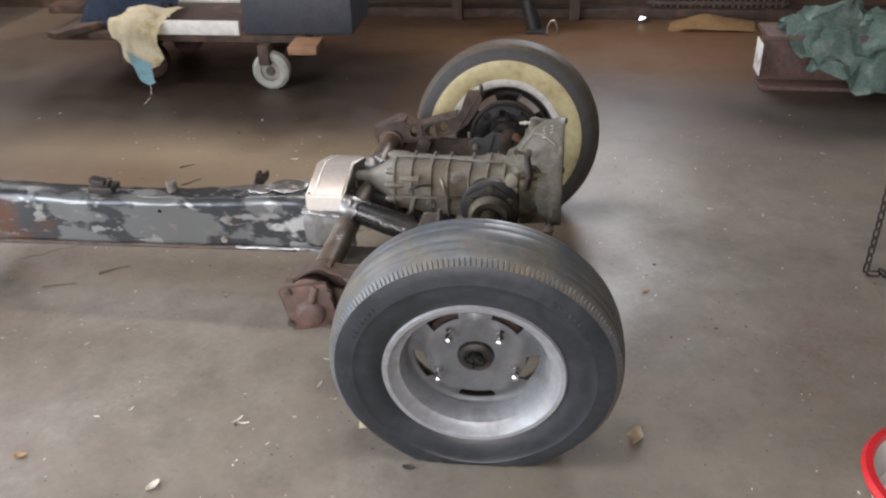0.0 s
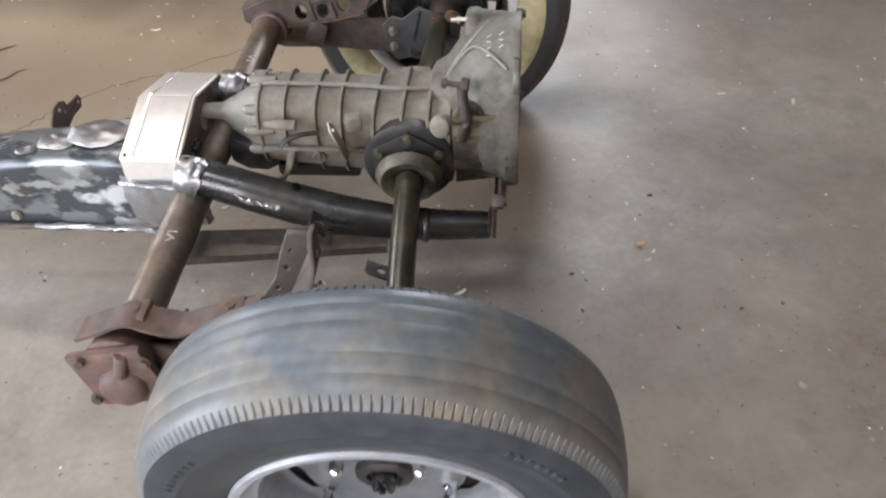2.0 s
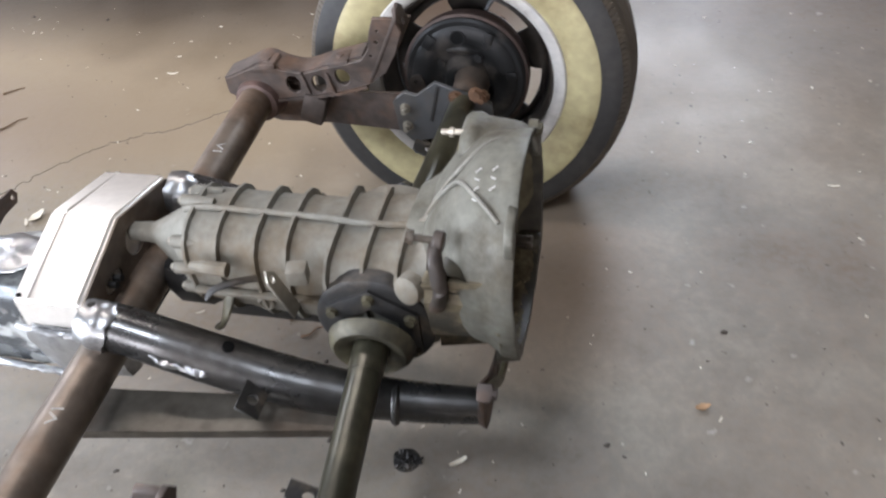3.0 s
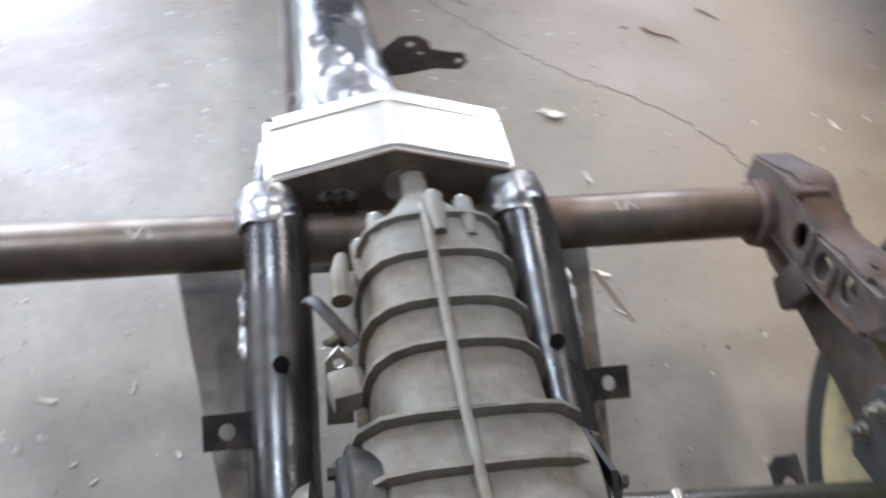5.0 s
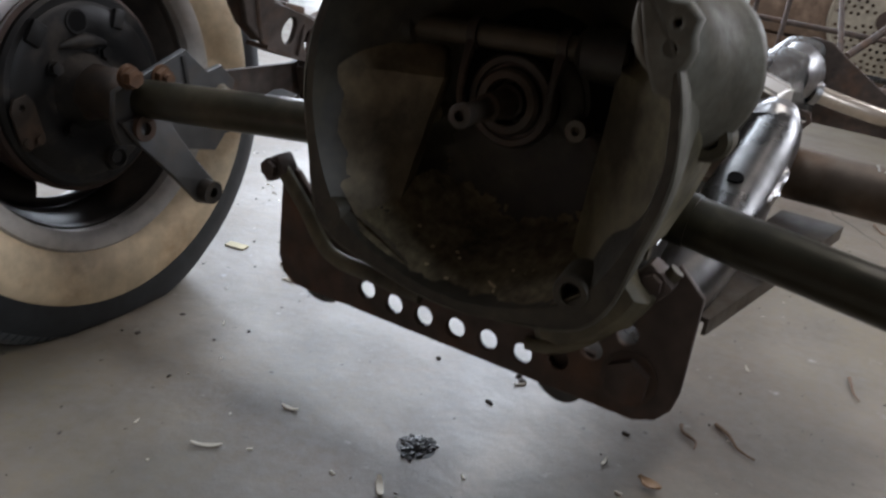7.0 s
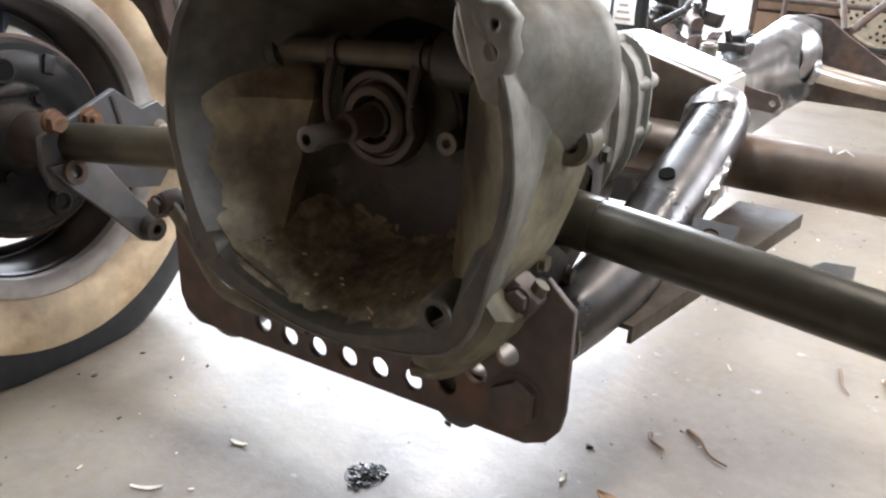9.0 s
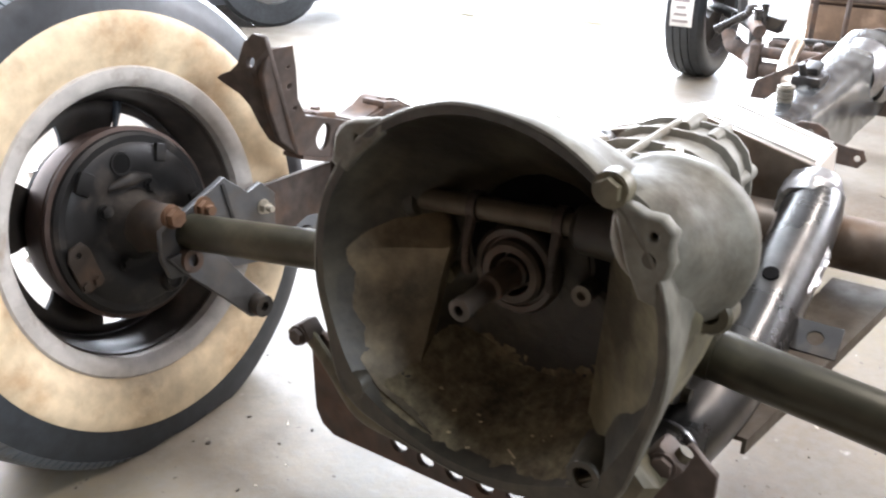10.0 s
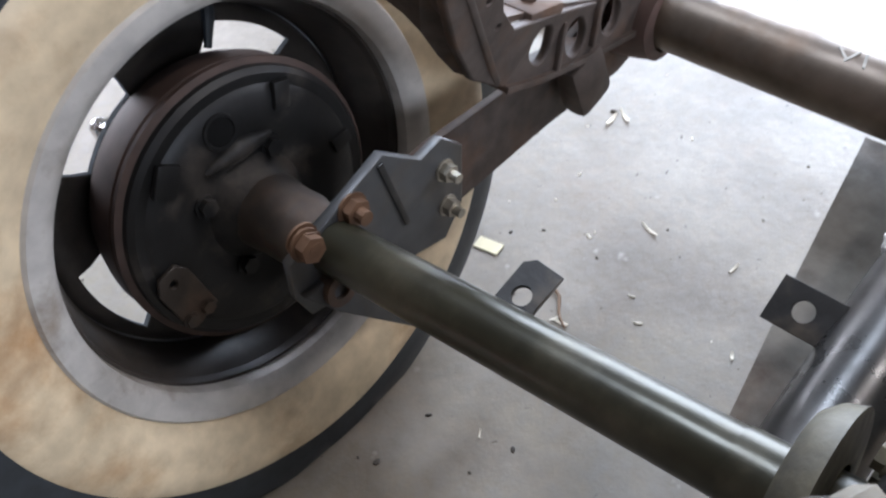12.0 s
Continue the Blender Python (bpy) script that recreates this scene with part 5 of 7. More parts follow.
def wheel_matrix(s):
    out = (Vector((0.0417, -0.9919, -0.12)) if s < 0 else Vector((0.0215, 0.9848, -0.1725))).normalized()
    u = out.cross(Vector((0, 0, 1))).normalized() * s
    w = out.cross(u) * -s
    m = Matrix((u, w, out)).transposed()
    if m.determinant() < 0:
        m = Matrix((u * -1, w, out)).transposed()
    return Matrix.Translation((0.0015, -0.6934, 0.3052) if s < 0 else (-0.0367, 0.7097, 0.304)) @ m.to_4x4()


def flatten(bm, m):
    """The tyre's foot: nothing sinks into the floor, the flanks bulge there."""
    for v in bm.verts:
        z = (m @ v.co).z
        if z < 0.05:
            v.co.z *= 1 + 0.10 * min(1, (0.05 - z) / 0.08)
        w = m @ v.co
        if w.z < 0.006:
            w.z = 0.006
            v.co = m.inverted() @ w


def rear_wheel(s, whitewall):
    m = wheel_matrix(s)
    Z = (0, 0, 1)
    O = (0, 0, 0)
    bm = B()
    spin(bm, [(0.080, R_RIM + 0.001), (0.086, R_RIM - 0.003), (0.085, R_RIM - 0.013), (0.080, R_RIM - 0.018), (0.066, 0.187), (0.060, 0.176), (0.050, 0.172), (0.025, 0.167), (0.004, 0.1655), (0.002, 0.172), (0.05, 0.182), (0.06, 0.194), (0.072, 0.203)], O, Z, 96, close=True)
    rim = part("rear_wheel", bm, M_RIM, car, "steel rear wheel, silver painted", m=m)
    bm = B()
    spin(bm, [(-0.080, R_RIM + 0.001), (-0.085, R_RIM - 0.003), (-0.084, R_RIM - 0.016), (-0.079, 0.190), (-0.075, 0.186), (-0.06, 0.185), (-0.06, 0.196), (-0.07, 0.203)], O, Z, 96, close=True)
    part("inner_flange", bm, M_FLANGE, rim, "scuffed pale grey inner rim flange")
    bm = B()
    spin(bm, [(-0.062, 0.1855), (-0.045, 0.176), (-0.012, 0.1670), (-0.003, 0.1670), (-0.003, 0.172), (-0.062, 0.182)], O, Z, 96, close=True)
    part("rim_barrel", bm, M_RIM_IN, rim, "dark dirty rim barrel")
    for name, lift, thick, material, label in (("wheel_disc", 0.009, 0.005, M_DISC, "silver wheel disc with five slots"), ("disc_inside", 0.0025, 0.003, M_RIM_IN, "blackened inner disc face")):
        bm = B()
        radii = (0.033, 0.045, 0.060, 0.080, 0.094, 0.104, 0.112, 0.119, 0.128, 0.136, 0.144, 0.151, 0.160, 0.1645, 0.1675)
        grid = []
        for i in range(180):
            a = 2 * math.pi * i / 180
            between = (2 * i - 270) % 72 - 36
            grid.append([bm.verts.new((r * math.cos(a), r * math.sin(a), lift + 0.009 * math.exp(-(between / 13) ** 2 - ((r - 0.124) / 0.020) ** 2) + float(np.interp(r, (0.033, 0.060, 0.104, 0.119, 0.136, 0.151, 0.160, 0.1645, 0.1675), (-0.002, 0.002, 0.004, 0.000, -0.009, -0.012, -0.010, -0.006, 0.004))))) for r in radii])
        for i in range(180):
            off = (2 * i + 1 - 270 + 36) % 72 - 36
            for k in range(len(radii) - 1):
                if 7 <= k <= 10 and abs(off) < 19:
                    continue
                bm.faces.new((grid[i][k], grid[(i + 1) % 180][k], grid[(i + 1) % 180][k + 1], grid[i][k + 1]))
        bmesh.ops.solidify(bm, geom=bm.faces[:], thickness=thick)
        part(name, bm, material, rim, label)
    # tyre: flanks and tread band with cut shoulders
    flank = [(HW * 0.80, R_RIM - 0.006), (HW * 0.93, R_RIM + 0.006), (HW * 1.0, R_RIM + 0.03), (HW * 1.01, R_RIM + 0.034), (HW * 1.03, R_RIM + 0.05), (HW * 1.035, R_RIM + 0.065), (HW * 1.05, R_RIM + 0.067), (HW * 1.04, R_RIM + 0.074), (HW * 1.03, R_RIM + 0.086), (HW * 1.00, R_RIM + 0.100), (HW * 0.955, R_RIM + 0.111)]
    bm = B()
    spin(bm, flank, O, Z, 144)
    spin(bm, [(-h, r) for h, r in flank[::-1]], O, Z, 144)
    flatten(bm, m)
    part("tyre", bm, M_TYRE if s < 0 else M_TYRE_FAR, rim, "worn black tyre with bald dusty tread")
    bm = B()
    half = [(0.955, R_TYRE - 0.022), (0.875, R_TYRE - 0.0150), (0.80, R_TYRE - 0.0092), (0.70, R_TYRE - 0.0058), (0.56, R_TYRE - 0.0032), (0.545, R_TYRE - 0.0036), (0.525, R_TYRE - 0.0034), (0.51, R_TYRE - 0.0026), (0.26, R_TYRE - 0.0006), (0.245, R_TYRE - 0.0010), (0.225, R_TYRE - 0.0008), (0.21, R_TYRE)]
    prof = [(HW * h, r) for h, r in half] + [(-HW * h, r) for h, r in half[::-1]]
    seg = 6 * 180
    rings = []
    for i in range(seg):
        a = 2 * math.pi * i / seg
        cut = 0.0065 if i % 6 == 0 else 0.0
        row = []
        for k, (h, r) in enumerate(prof):
            rr = r - (cut if k in (1, len(prof) - 2) else 0)
            row.append(bm.verts.new((rr * math.cos(a), rr * math.sin(a), h)))
        rings.append(row)
    for i in range(seg):
        p, q = rings[i], rings[(i + 1) % seg]
        for k in range(len(prof) - 1):
            bm.faces.new((p[k], q[k], q[k + 1], p[k + 1]))
    flatten(bm, m)
    part("tread", bm, M_TREAD if s < 0 else M_TREAD_FAR, rim, "bald dusty grey tread with cut shoulders" if s < 0 else "brown dusty tread with cut shoulders")
    # raised lettering, unreadable: short bars
    for base in (0.6, 2.4, 4.3):
        for k in range(7):
            a = base + 0.055 * k
            bm = B()
            box(bm, (0.292 * math.cos(a), 0.292 * math.sin(a), HW * 1.035), (0.010, 0.008, 0.003), Matrix.Rotation(a, 3, "Z"), bevel=0.0008)
            part("raised_mark", bm, M_TYRE, rim)
    bm = B()
    band = [(-HW * 0.90, R_RIM - 0.001), (-HW * 1.00, R_RIM + 0.016), (-HW * 1.05, R_RIM + 0.032), (-HW * 1.08, R_RIM + 0.050), (-HW * 1.075, R_RIM + 0.064), (-HW * 1.05, R_RIM + 0.069), (-HW * 1.0, R_RIM + 0.062), (-HW * 0.92, R_RIM + 0.02)]
    spin(bm, band, O, Z, 144, close=True)
    flatten(bm, m)
    part("whitewall", bm, whitewall, rim, "aged tan whitewall band" if s < 0 else "yellowed whitewall band")
    # brake drum with backing plate
    bm = B()
    spin(bm, [(0.004, 0.0), (0.004, 0.108), (-0.010, 0.126), (-0.03, 0.131), (-0.052, 0.131), (-0.054, 0.127), (-0.057, 0.127), (-0.059, 0.133), (-0.064, 0.133), (-0.066, 0.127)], O, Z, 72)
    part("brake_drum", bm, M_DRUMEDGE, rim, "rusty brown brake drum")
    bm = B()
    spin(bm, [(-0.062, 0.128), (-0.071, 0.126), (-0.075, 0.121), (-0.074, 0.112), (-0.078, 0.106), (-0.078, 0.075), (-0.072, 0.066), (-0.072, 0.05), (-0.082, 0.042), (-0.092, 0.036), (-0.092, 0.0)], O, Z, 72)
    part("backing_plate", bm, M_DRUM, rim, "black pressed brake backing plate")
    # pressed and bolted features of the backing plate
    bm = B()
    spin(bm, [(-0.0778, 0.0165), (-0.0800, 0.0160), (-0.0800, 0.0135), (-0.0786, 0.0130)], (0.011, 0.088, 0), Z, 24)
    part("adjuster_lip", bm, M_DRUM, rim)
    # black disc painted as the shaded inside of the adjuster hole
    bm = B()
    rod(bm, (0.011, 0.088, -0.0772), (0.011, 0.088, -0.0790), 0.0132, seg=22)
    part("adjuster_hole_shade", bm, M_VOID, rim)
    for x, y, spin_by, w, h in ((0.071, 0.076, 0.55, 0.022, 0.030), (-0.054, 0.088, 0.30, 0.018, 0.026), (-0.100, 0.012, 1.4, 0.016, 0.022)):
        bm = B()
        box(bm, (x, y, -0.0790), (w, h, 0.008), Matrix.Rotation(spin_by, 3, "Z"), bevel=0.0036)
        dents(bm, 0.0012, 80, 3)
        part("plate_pad", bm, M_DRUM, rim)
    me = plate("cable_bracket", [(-0.015, -0.030), (0.010, -0.034), (0.017, -0.020), (0.016, 0.018), (0.008, 0.030), (-0.010, 0.030), (-0.016, 0.018)], [circle(0.001, 0.018, 0.0048, 14)], 0.005, 0.001)
    part("cable_bracket", me, M_HUBOIL, rim, "oily cable bracket with a hole", m=pose(0.0985, -0.026, -0.0805, 0, 0, -14))
    for x, y in ((0.104, -0.052), (0.086, -0.050)):
        bm = B()
        hexagon(bm, (x, y, -0.082), (0, 0, -1), 0.0065, 0.005)
        part("bracket_bolt", bm, M_HUBOIL, rim)
    bm = B()
    spin(bm, [(-0.074, 0.020), (-0.084, 0.017), (-0.087, 0.012), (-0.083, 0.008), (-0.083, 0.0)], (-0.030, -0.092, 0), Z, 22)
    part("adjuster_boss", bm, M_DRUM, rim, "black threaded boss")
    bm = B()
    sweep(bm, [(-0.035, 0.058, -0.072), (0.0, 0.064, -0.076), (0.035, 0.058, -0.072)], 0.010, 12, 5, radii=[0.004, 0.011, 0.004])
    part("wheel_cylinder_boss", bm, M_DRUM, rim)
    for k in range(4):
        a = 0.6 + math.pi / 2 * k
        bm = B()
        hexagon(bm, (0.056 * math.cos(a), 0.056 * math.sin(a), -0.073), (0, 0, -1), 0.0085, 0.008)
        part("plate_nut", bm, M_DRUM, rim)
    bm = B()
    sweep(bm, [(-0.0545, 0.1540, -0.006), (-0.050, 0.1460, -0.010), (-0.042, 0.1330, -0.014), (-0.037, 0.1250, -0.016)], 0.004, 10, 4, radii=[0.0065, 0.0060, 0.0040, 0.0034])
    part("valve_stem", bm, M_TYRE, rim, "black rubber valve stem")
    # hub, nut, studs
    bm = B()
    spin(bm, [(0.008, 0.045), (0.018, 0.042), (0.022, 0.034), (0.022, 0.027), (0.014, 0.025), (0.014, 0.0)], O, Z, 36)
    dents(bm, 0.002, 60, 4)
    part("hub", bm, M_BLACK, rim, "greasy black hub")
    bm = B()
    rings = []
    for z, r in ((0.010, 0.0185), (0.029, 0.0185), (0.0, 0.0165), (0.0, 0.0105), (0.028, 0.0100), (0.028, 0.0)):
        ring = []
        for k in range(36):
            a = 2 * math.pi * k / 36
            h = z or (0.039 if k % 6 < 4 else 0.031)
            ring.append((max(r, 0.0005) * math.cos(a), max(r, 0.0005) * math.sin(a), h))
        rings.append(ring)
    loft(bm, rings)
    part("castle_nut", bm, M_HORN, rim, "dark castellated axle nut")
    for k in (1, 2, 3, 4):
        a = math.radians(270 + 72 * k)
        if k == 4:
            a += 0.16
        c = Vector((0.098 * math.cos(a), 0.098 * math.sin(a), 0.012))
        z = Vector((0, 0, 1))
        bm = B()
        rod(bm, c, c + z * 0.012, 0.0125, 0.011, seg=6)
        rod(bm, c + z * 0.012, c + z * 0.024, 0.0085, seg=14)
        rod(bm, c + z * 0.024, c + z * 0.034, 0.0105, 0.0105, seg=6)
        bmesh.ops.create_uvsphere(bm, u_segments=14, v_segments=8, radius=0.0095, matrix=Matrix.Translation(c + z * 0.034))
        part("lug_nut", bm, M_CHROME, rim, "chrome lug nut")
    return rim


rear_wheel(-1, M_WHITEWALL)
rear_wheel(1, M_WHITEWALL_FAR)

# ---------------------------------------------------------------- front end of the chassis
for s, pts in ((1, [(-1.80, 0.030, 0.275), (-1.87, 0.15, 0.245), (-1.95, 0.241, 0.228), (-2.05, 0.30, 0.262), (-2.13, 0.315, 0.30)]), (-1, [(-1.84, -0.105, 0.265), (-1.92, -0.19, 0.232), (-2.0, -0.25, 0.238), (-2.08, -0.265, 0.275), (-2.14, -0.262, 0.31)])):
    bm = B()
    sweep(bm, pts, 0.024, 18, 8)
    pipe = part("front_pipe", bm, M_PIPE, car, "pale bent steel pipe")
    a, b = Vector(pts[0]), Vector(pts[1])
    bm = B()
    spin(bm, [(0, 0.02), (0, 0.034), (0.008, 0.036), (0.02, 0.034), (0.022, 0.025)], a, b - a, 24)
    part("pipe_collar", bm, M_BARE, pipe, "bright welded collar")
me = plate("front_flange", [(-0.31, 0.17), (-0.30, 0.22), (-0.12, 0.325), (-0.07, 0.375), (0.0, 0.402), (0.055, 0.395), (0.10, 0.362), (0.26, 0.265), (0.33, 0.21), (0.33, 0.17)], [], 0.012, 0.002)
part("front_flange", me, M_RUST, car, "rusty hat-shaped front flange", m=Matrix.Translation((-1.96, -0.02, 0)) @ YZ)
bm = B()
spin(bm, [(-0.14, 0.06), (-0.1, 0.075), (0.0, 0.083)], (-1.83, -0.03, 0.31), (-1, 0, 0), 32)
part("tunnel_head", bm, M_BARE, car, "polished rounded tunnel head")
for z, r in ((0.19, 0.026), (0.245, 0.020)):
    bm = B()
    rod(bm, (-2.30, -0.40, z), (-2.30, 0.42, z), r, seg=20)
    part("front_beam", bm, M_RUST, car, "rusty front axle beam")
for s in (-1, 1):
    y = 0.42 * s
    bm = B()
    box(bm, (-2.30, y, 0.215), (0.07, 0.035, 0.12), bevel=0.012)
    part("beam_bracket", bm, M_RUST, car)
    bm = B()
    sweep(bm, [(-2.30, y, 0.20), (-2.40, y + 0.05 * s, 0.21), (-2.52, y + 0.06 * s, 0.23)], 0.022, 12, 5)
    part("trailing_arm", bm, M_RUST, car)
    bm = B()
    sweep(bm, [(-2.30, y, 0.31), (-2.40, y + 0.05 * s, 0.325), (-2.52, y + 0.06 * s, 0.335)], 0.022, 12, 5)
    part("trailing_arm", bm, M_RUST, car)
    for x, z in ((-2.44, 0.345), (-2.36, 0.335)):
        bm = B()
        rod(bm, (x, y + 0.03 * s, z - 0.03), (x, y + 0.03 * s, z + 0.03), 0.012, seg=12)
        hexagon(bm, (x, y + 0.03 * s, z + 0.03), (0, 0, 1), 0.014, 0.012)
        part("link_pin", bm, M_HORN, car)
    bm = B()
    sweep(bm, [(-2.52, y + 0.06 * s, 0.20), (-2.56, y + 0.08 * s, 0.28), (-2.54, y + 0.07 * s, 0.36)], 0.026, 12, 4)
    part("steering_knuckle", bm, M_HORN, car)
    bm = B()
    sweep(bm, [(-2.54, y + 0.07 * s, 0.28), (-2.75, y + 0.2 * s, 0.29), (-3.0, (0.83 if s < 0 else 0.72) * s, 0.30)], 0.02, 12, 5)
    part("stub_axle", bm, M_HORN, car)
    bm = B()
    sweep(bm, [(-2.5, y, 0.26), (-2.46, y * 0.6, 0.27), (-2.44, 0.0, 0.27)], 0.011, 10, 5)
    part("tie_rod", bm, M_HORN, car)
    bm = B()
    spin(bm, [(0, 0.0), (0.002, 0.014), (0.012, 0.018), (0.022, 0.014), (0.024, 0)], (-2.46, y + 0.10 * s, 0.25), (0.3, s, 0), 14)
    part("ball_joint", bm, M_BLACK, car)
    c = (-3.0, (0.83 if s < 0 else 0.72) * s, 0.302)
    bm = B()
    spin(bm, [(-0.05, 0.20), (-0.070, 0.215), (-0.080, 0.25), (-0.076, 0.28), (-0.064, 0.295), (-0.035, 0.3), (-0.033, 0.296), (-0.028, 0.296), (-0.026, 0.301), (-0.004, 0.302), (-0.003, 0.297), (0.003, 0.297), (0.004, 0.302), (0.026, 0.301), (0.028, 0.296), (0.033, 0.296), (0.035, 0.3), (0.064, 0.295), (0.076, 0.28), (0.080, 0.25), (0.070, 0.215), (0.05, 0.20)], c, (0, 1, 0), 72)
    front = part("front_wheel", bm, M_TYRE, car, "narrow new black front tyre")
    bm = B()
    spin(bm, [(-0.055, 0.205), (-0.06, 0.19), (-0.02, 0.17), (-0.015, 0.06), (0.015, 0.06), (0.02, 0.17), (0.06, 0.19), (0.055, 0.205)], c, (0, 1, 0), 48, close=True)
    part("front_rim", bm, M_DRUM, front, "black front rim")
    if s < 0:
        bm = B()
        rows = []
        for k in range(7):
            a = radians(-12 + 28 * k / 6)
            rows.append([Vector((c[0] + r * math.cos(a), c[1] + dy, c[2] + r * math.sin(a))) for r, dy in ((0.3015, -0.045), (0.3015, 0.045), (0.3035, 0.045), (0.3035, -0.045))])
        loft(bm, rows)
        part("tyre_label", bm, M_PAPER, front, "white paper tyre label")
        for k in range(5):
            a = radians(-8 + 5 * k)
            bm = B()
            box(bm, (c[0] + 0.3046 * math.cos(a), c[1] - 0.004, c[2] + 0.3046 * math.sin(a)), (0.0016, 0.064 - 0.012 * (k % 3), 0.010), Matrix.Rotation(-a, 3, "Y"))
            part("print_bar", bm, M_INK, front)
# steering arm, knuckle lumps and shock mount of the near front corner
bm = B()
sweep(bm, [(-2.50, -0.624, 0.271), (-2.50, -0.575, 0.305), (-2.50, -0.530, 0.332), (-2.50, -0.500, 0.352)], 0.016, 12, 5, radii=[0.020, 0.014, 0.015, 0.020])
part("steering_arm", bm, M_HORN, car, "dull steel steering arm")
bm = B()
bmesh.ops.create_uvsphere(bm, u_segments=16, v_segments=10, radius=0.024, matrix=Matrix.Translation((-2.49, -0.505, 0.352)))
part("ball_joint", bm, M_BLACK, car)
bm = B()
sweep(bm, [(-2.48, -0.575, 0.275), (-2.46, -0.545, 0.236), (-2.44, -0.48, 0.205), (-2.40, -0.44, 0.20)], 0.028, 14, 5, radii=[0.018, 0.032, 0.028, 0.024])
dents(bm, 0.008, 25, 6)
part("knuckle_casting", bm, M_RUST, car, "rusty lumpy knuckle casting")
bm = B()
box(bm, (-2.48, -0.43, 0.318), (0.06, 0.085, 0.05), Euler((radians(-12), 0, 0)).to_matrix(), bevel=0.008)
rod(bm, (-2.48, -0.455, 0.34), (-2.48, -0.46, 0.385), 0.010, seg=10)
part("stop_block", bm, M_BLACK, car, "dark bump stop block")
for y, z, r in ((-0.378, 0.254, 0.026), (-0.305, 0.250, 0.022), (-0.25, 0.262, 0.018)):
    bm = B()
    bmesh.ops.create_uvsphere(bm, u_segments=14, v_segments=8, radius=r, matrix=Matrix.Translation((-2.42, y, z)) @ Matrix.Diagonal((1, 1.3, 0.8, 1)))
    dents(bm, 0.008, 40, y * 50)
    part("torsion_lever", bm, M_RUST, car)
bm = B()
sweep(bm, [(-2.72, -0.60, 0.30), (-2.74, -0.62, 0.38), (-2.72, -0.66, 0.44), (-2.72, -0.68, 0.52)], 0.018, 12, 5)
part("brake_hose", bm, M_BLACK, car, "thick black hose")

# ---------------------------------------------------------------- tube frame and cabinet beyond the chassis
frame_stand = empty("tube_frame", "rusty welded tube frame standing before a cabinet", "frame", (-2.9, 0.3, 0))
o = Vector((-2.9, 0.3, 0))
for a, b, r in (((-2.9, -0.40, 0.372), (-2.9, 1.3, 0.352), 0.011), ((-2.60, -0.215, 0.03), (-2.75, -0.235, 0.72), 0.009), ((-2.40, 0.02, 0.33), (-2.80, -0.13, 0.72), 0.010), ((-2.40, 0.04, 0.33), (-2.95, 0.32, 0.66), 0.013), ((-2.95, 0.32, 0.66), (-2.9, 0.9, 0.36), 0.010), ((-2.9, -0.38, 0.006), (-2.9, -0.38, 0.74), 0.010), ((-2.9, 1.25, 0.006), (-2.9, 1.25, 0.74), 0.010), ((-2.9, -0.40, 0.73), (-2.9, 1.3, 0.73), 0.011), ((-2.85, 0.12, 0.10), (-2.95, 0.30, 0.62), 0.005)):
    bm = B()
    rod(bm, Vector(a) - o, Vector(b) - o, r, seg=12)
    part("frame_tube", bm, M_RUST, frame_stand)
cabinet = empty("cabinet", "large brown boarded cabinet with a round perforated grille", "cabinet", (-3.95, 0.7, 0))
o = Vector((-3.95, 0.7, 0))
bm = B()
box(bm, Vector((-3.95, 0.7, 0.62)) - o, (0.68, 2.5, 1.2), bevel=0.01)
part("cabinet_body", bm, M_SHADE, cabinet)
for k in range(6):
    bm = B()
    box(bm, Vector((-3.598, 0.7, 0.17 + 0.2 * k)) - o, (0.022, 2.49, 0.186), bevel=0.006)
    part("board", bm, M_BOARD, cabinet)
bm = B()
box(bm, Vector((-3.57, 0.7, 0.02)) - o, (0.06, 2.5, 0.04), bevel=0.004)
part("plinth", bm, M_SHADE, cabinet)
# round grille: ring, spokes and rings of holes
hole_rings = []
for ring_r, n in ((0.07, 14), (0.10, 20), (0.13, 27), (0.16, 33), (0.19, 40), (0.215, 45)):
    for k in range(n):
        a = 2 * math.pi * k / n
        if (a % (math.pi / 3)) * ring_r > 0.016:
            hole_rings.append(circle(ring_r * math.cos(a), ring_r * math.sin(a), 0.0085, 6))
me = plate("round_grille", circle(0, 0, 0.245, 48), hole_rings, 0.004, 0)
grille = part("round_grille", me, M_GRILLE, cabinet, "pale round perforated grille", m=Matrix.Translation(Vector((-3.575, 0.06, 0.40)) - o) @ YZ)
bm = B()
spin(bm, [(0, 0.235), (0.008, 0.238), (0.010, 0.246), (0.0, 0.252)], (0, 0, 0), (0, 0, 1), 48)
part("grille_ring", bm, M_GRILLE, grille)
bm = B()
spin(bm, [(0, 0.05), (0.01, 0.05), (0.012, 0.03), (0.012, 0.0)], (0, 0, 0), (0, 0, 1), 24)
part("grille_hub", bm, M_SHADE, grille)
me = plate("slotted_angle", [(-1.2, -0.02), (1.2, -0.02), (1.2, 0.02), (-1.2, 0.02)], [circle(-1.17 + 0.045 * k, 0.0, 0.010, 8) for k in range(53)], 0.004, 0)
part("slotted_angle", me, M_RUST, cabinet, "rusty perforated steel strip", m=Matrix.Translation(Vector((-3.54, 0.7, 0.085)) - o) @ YZ)

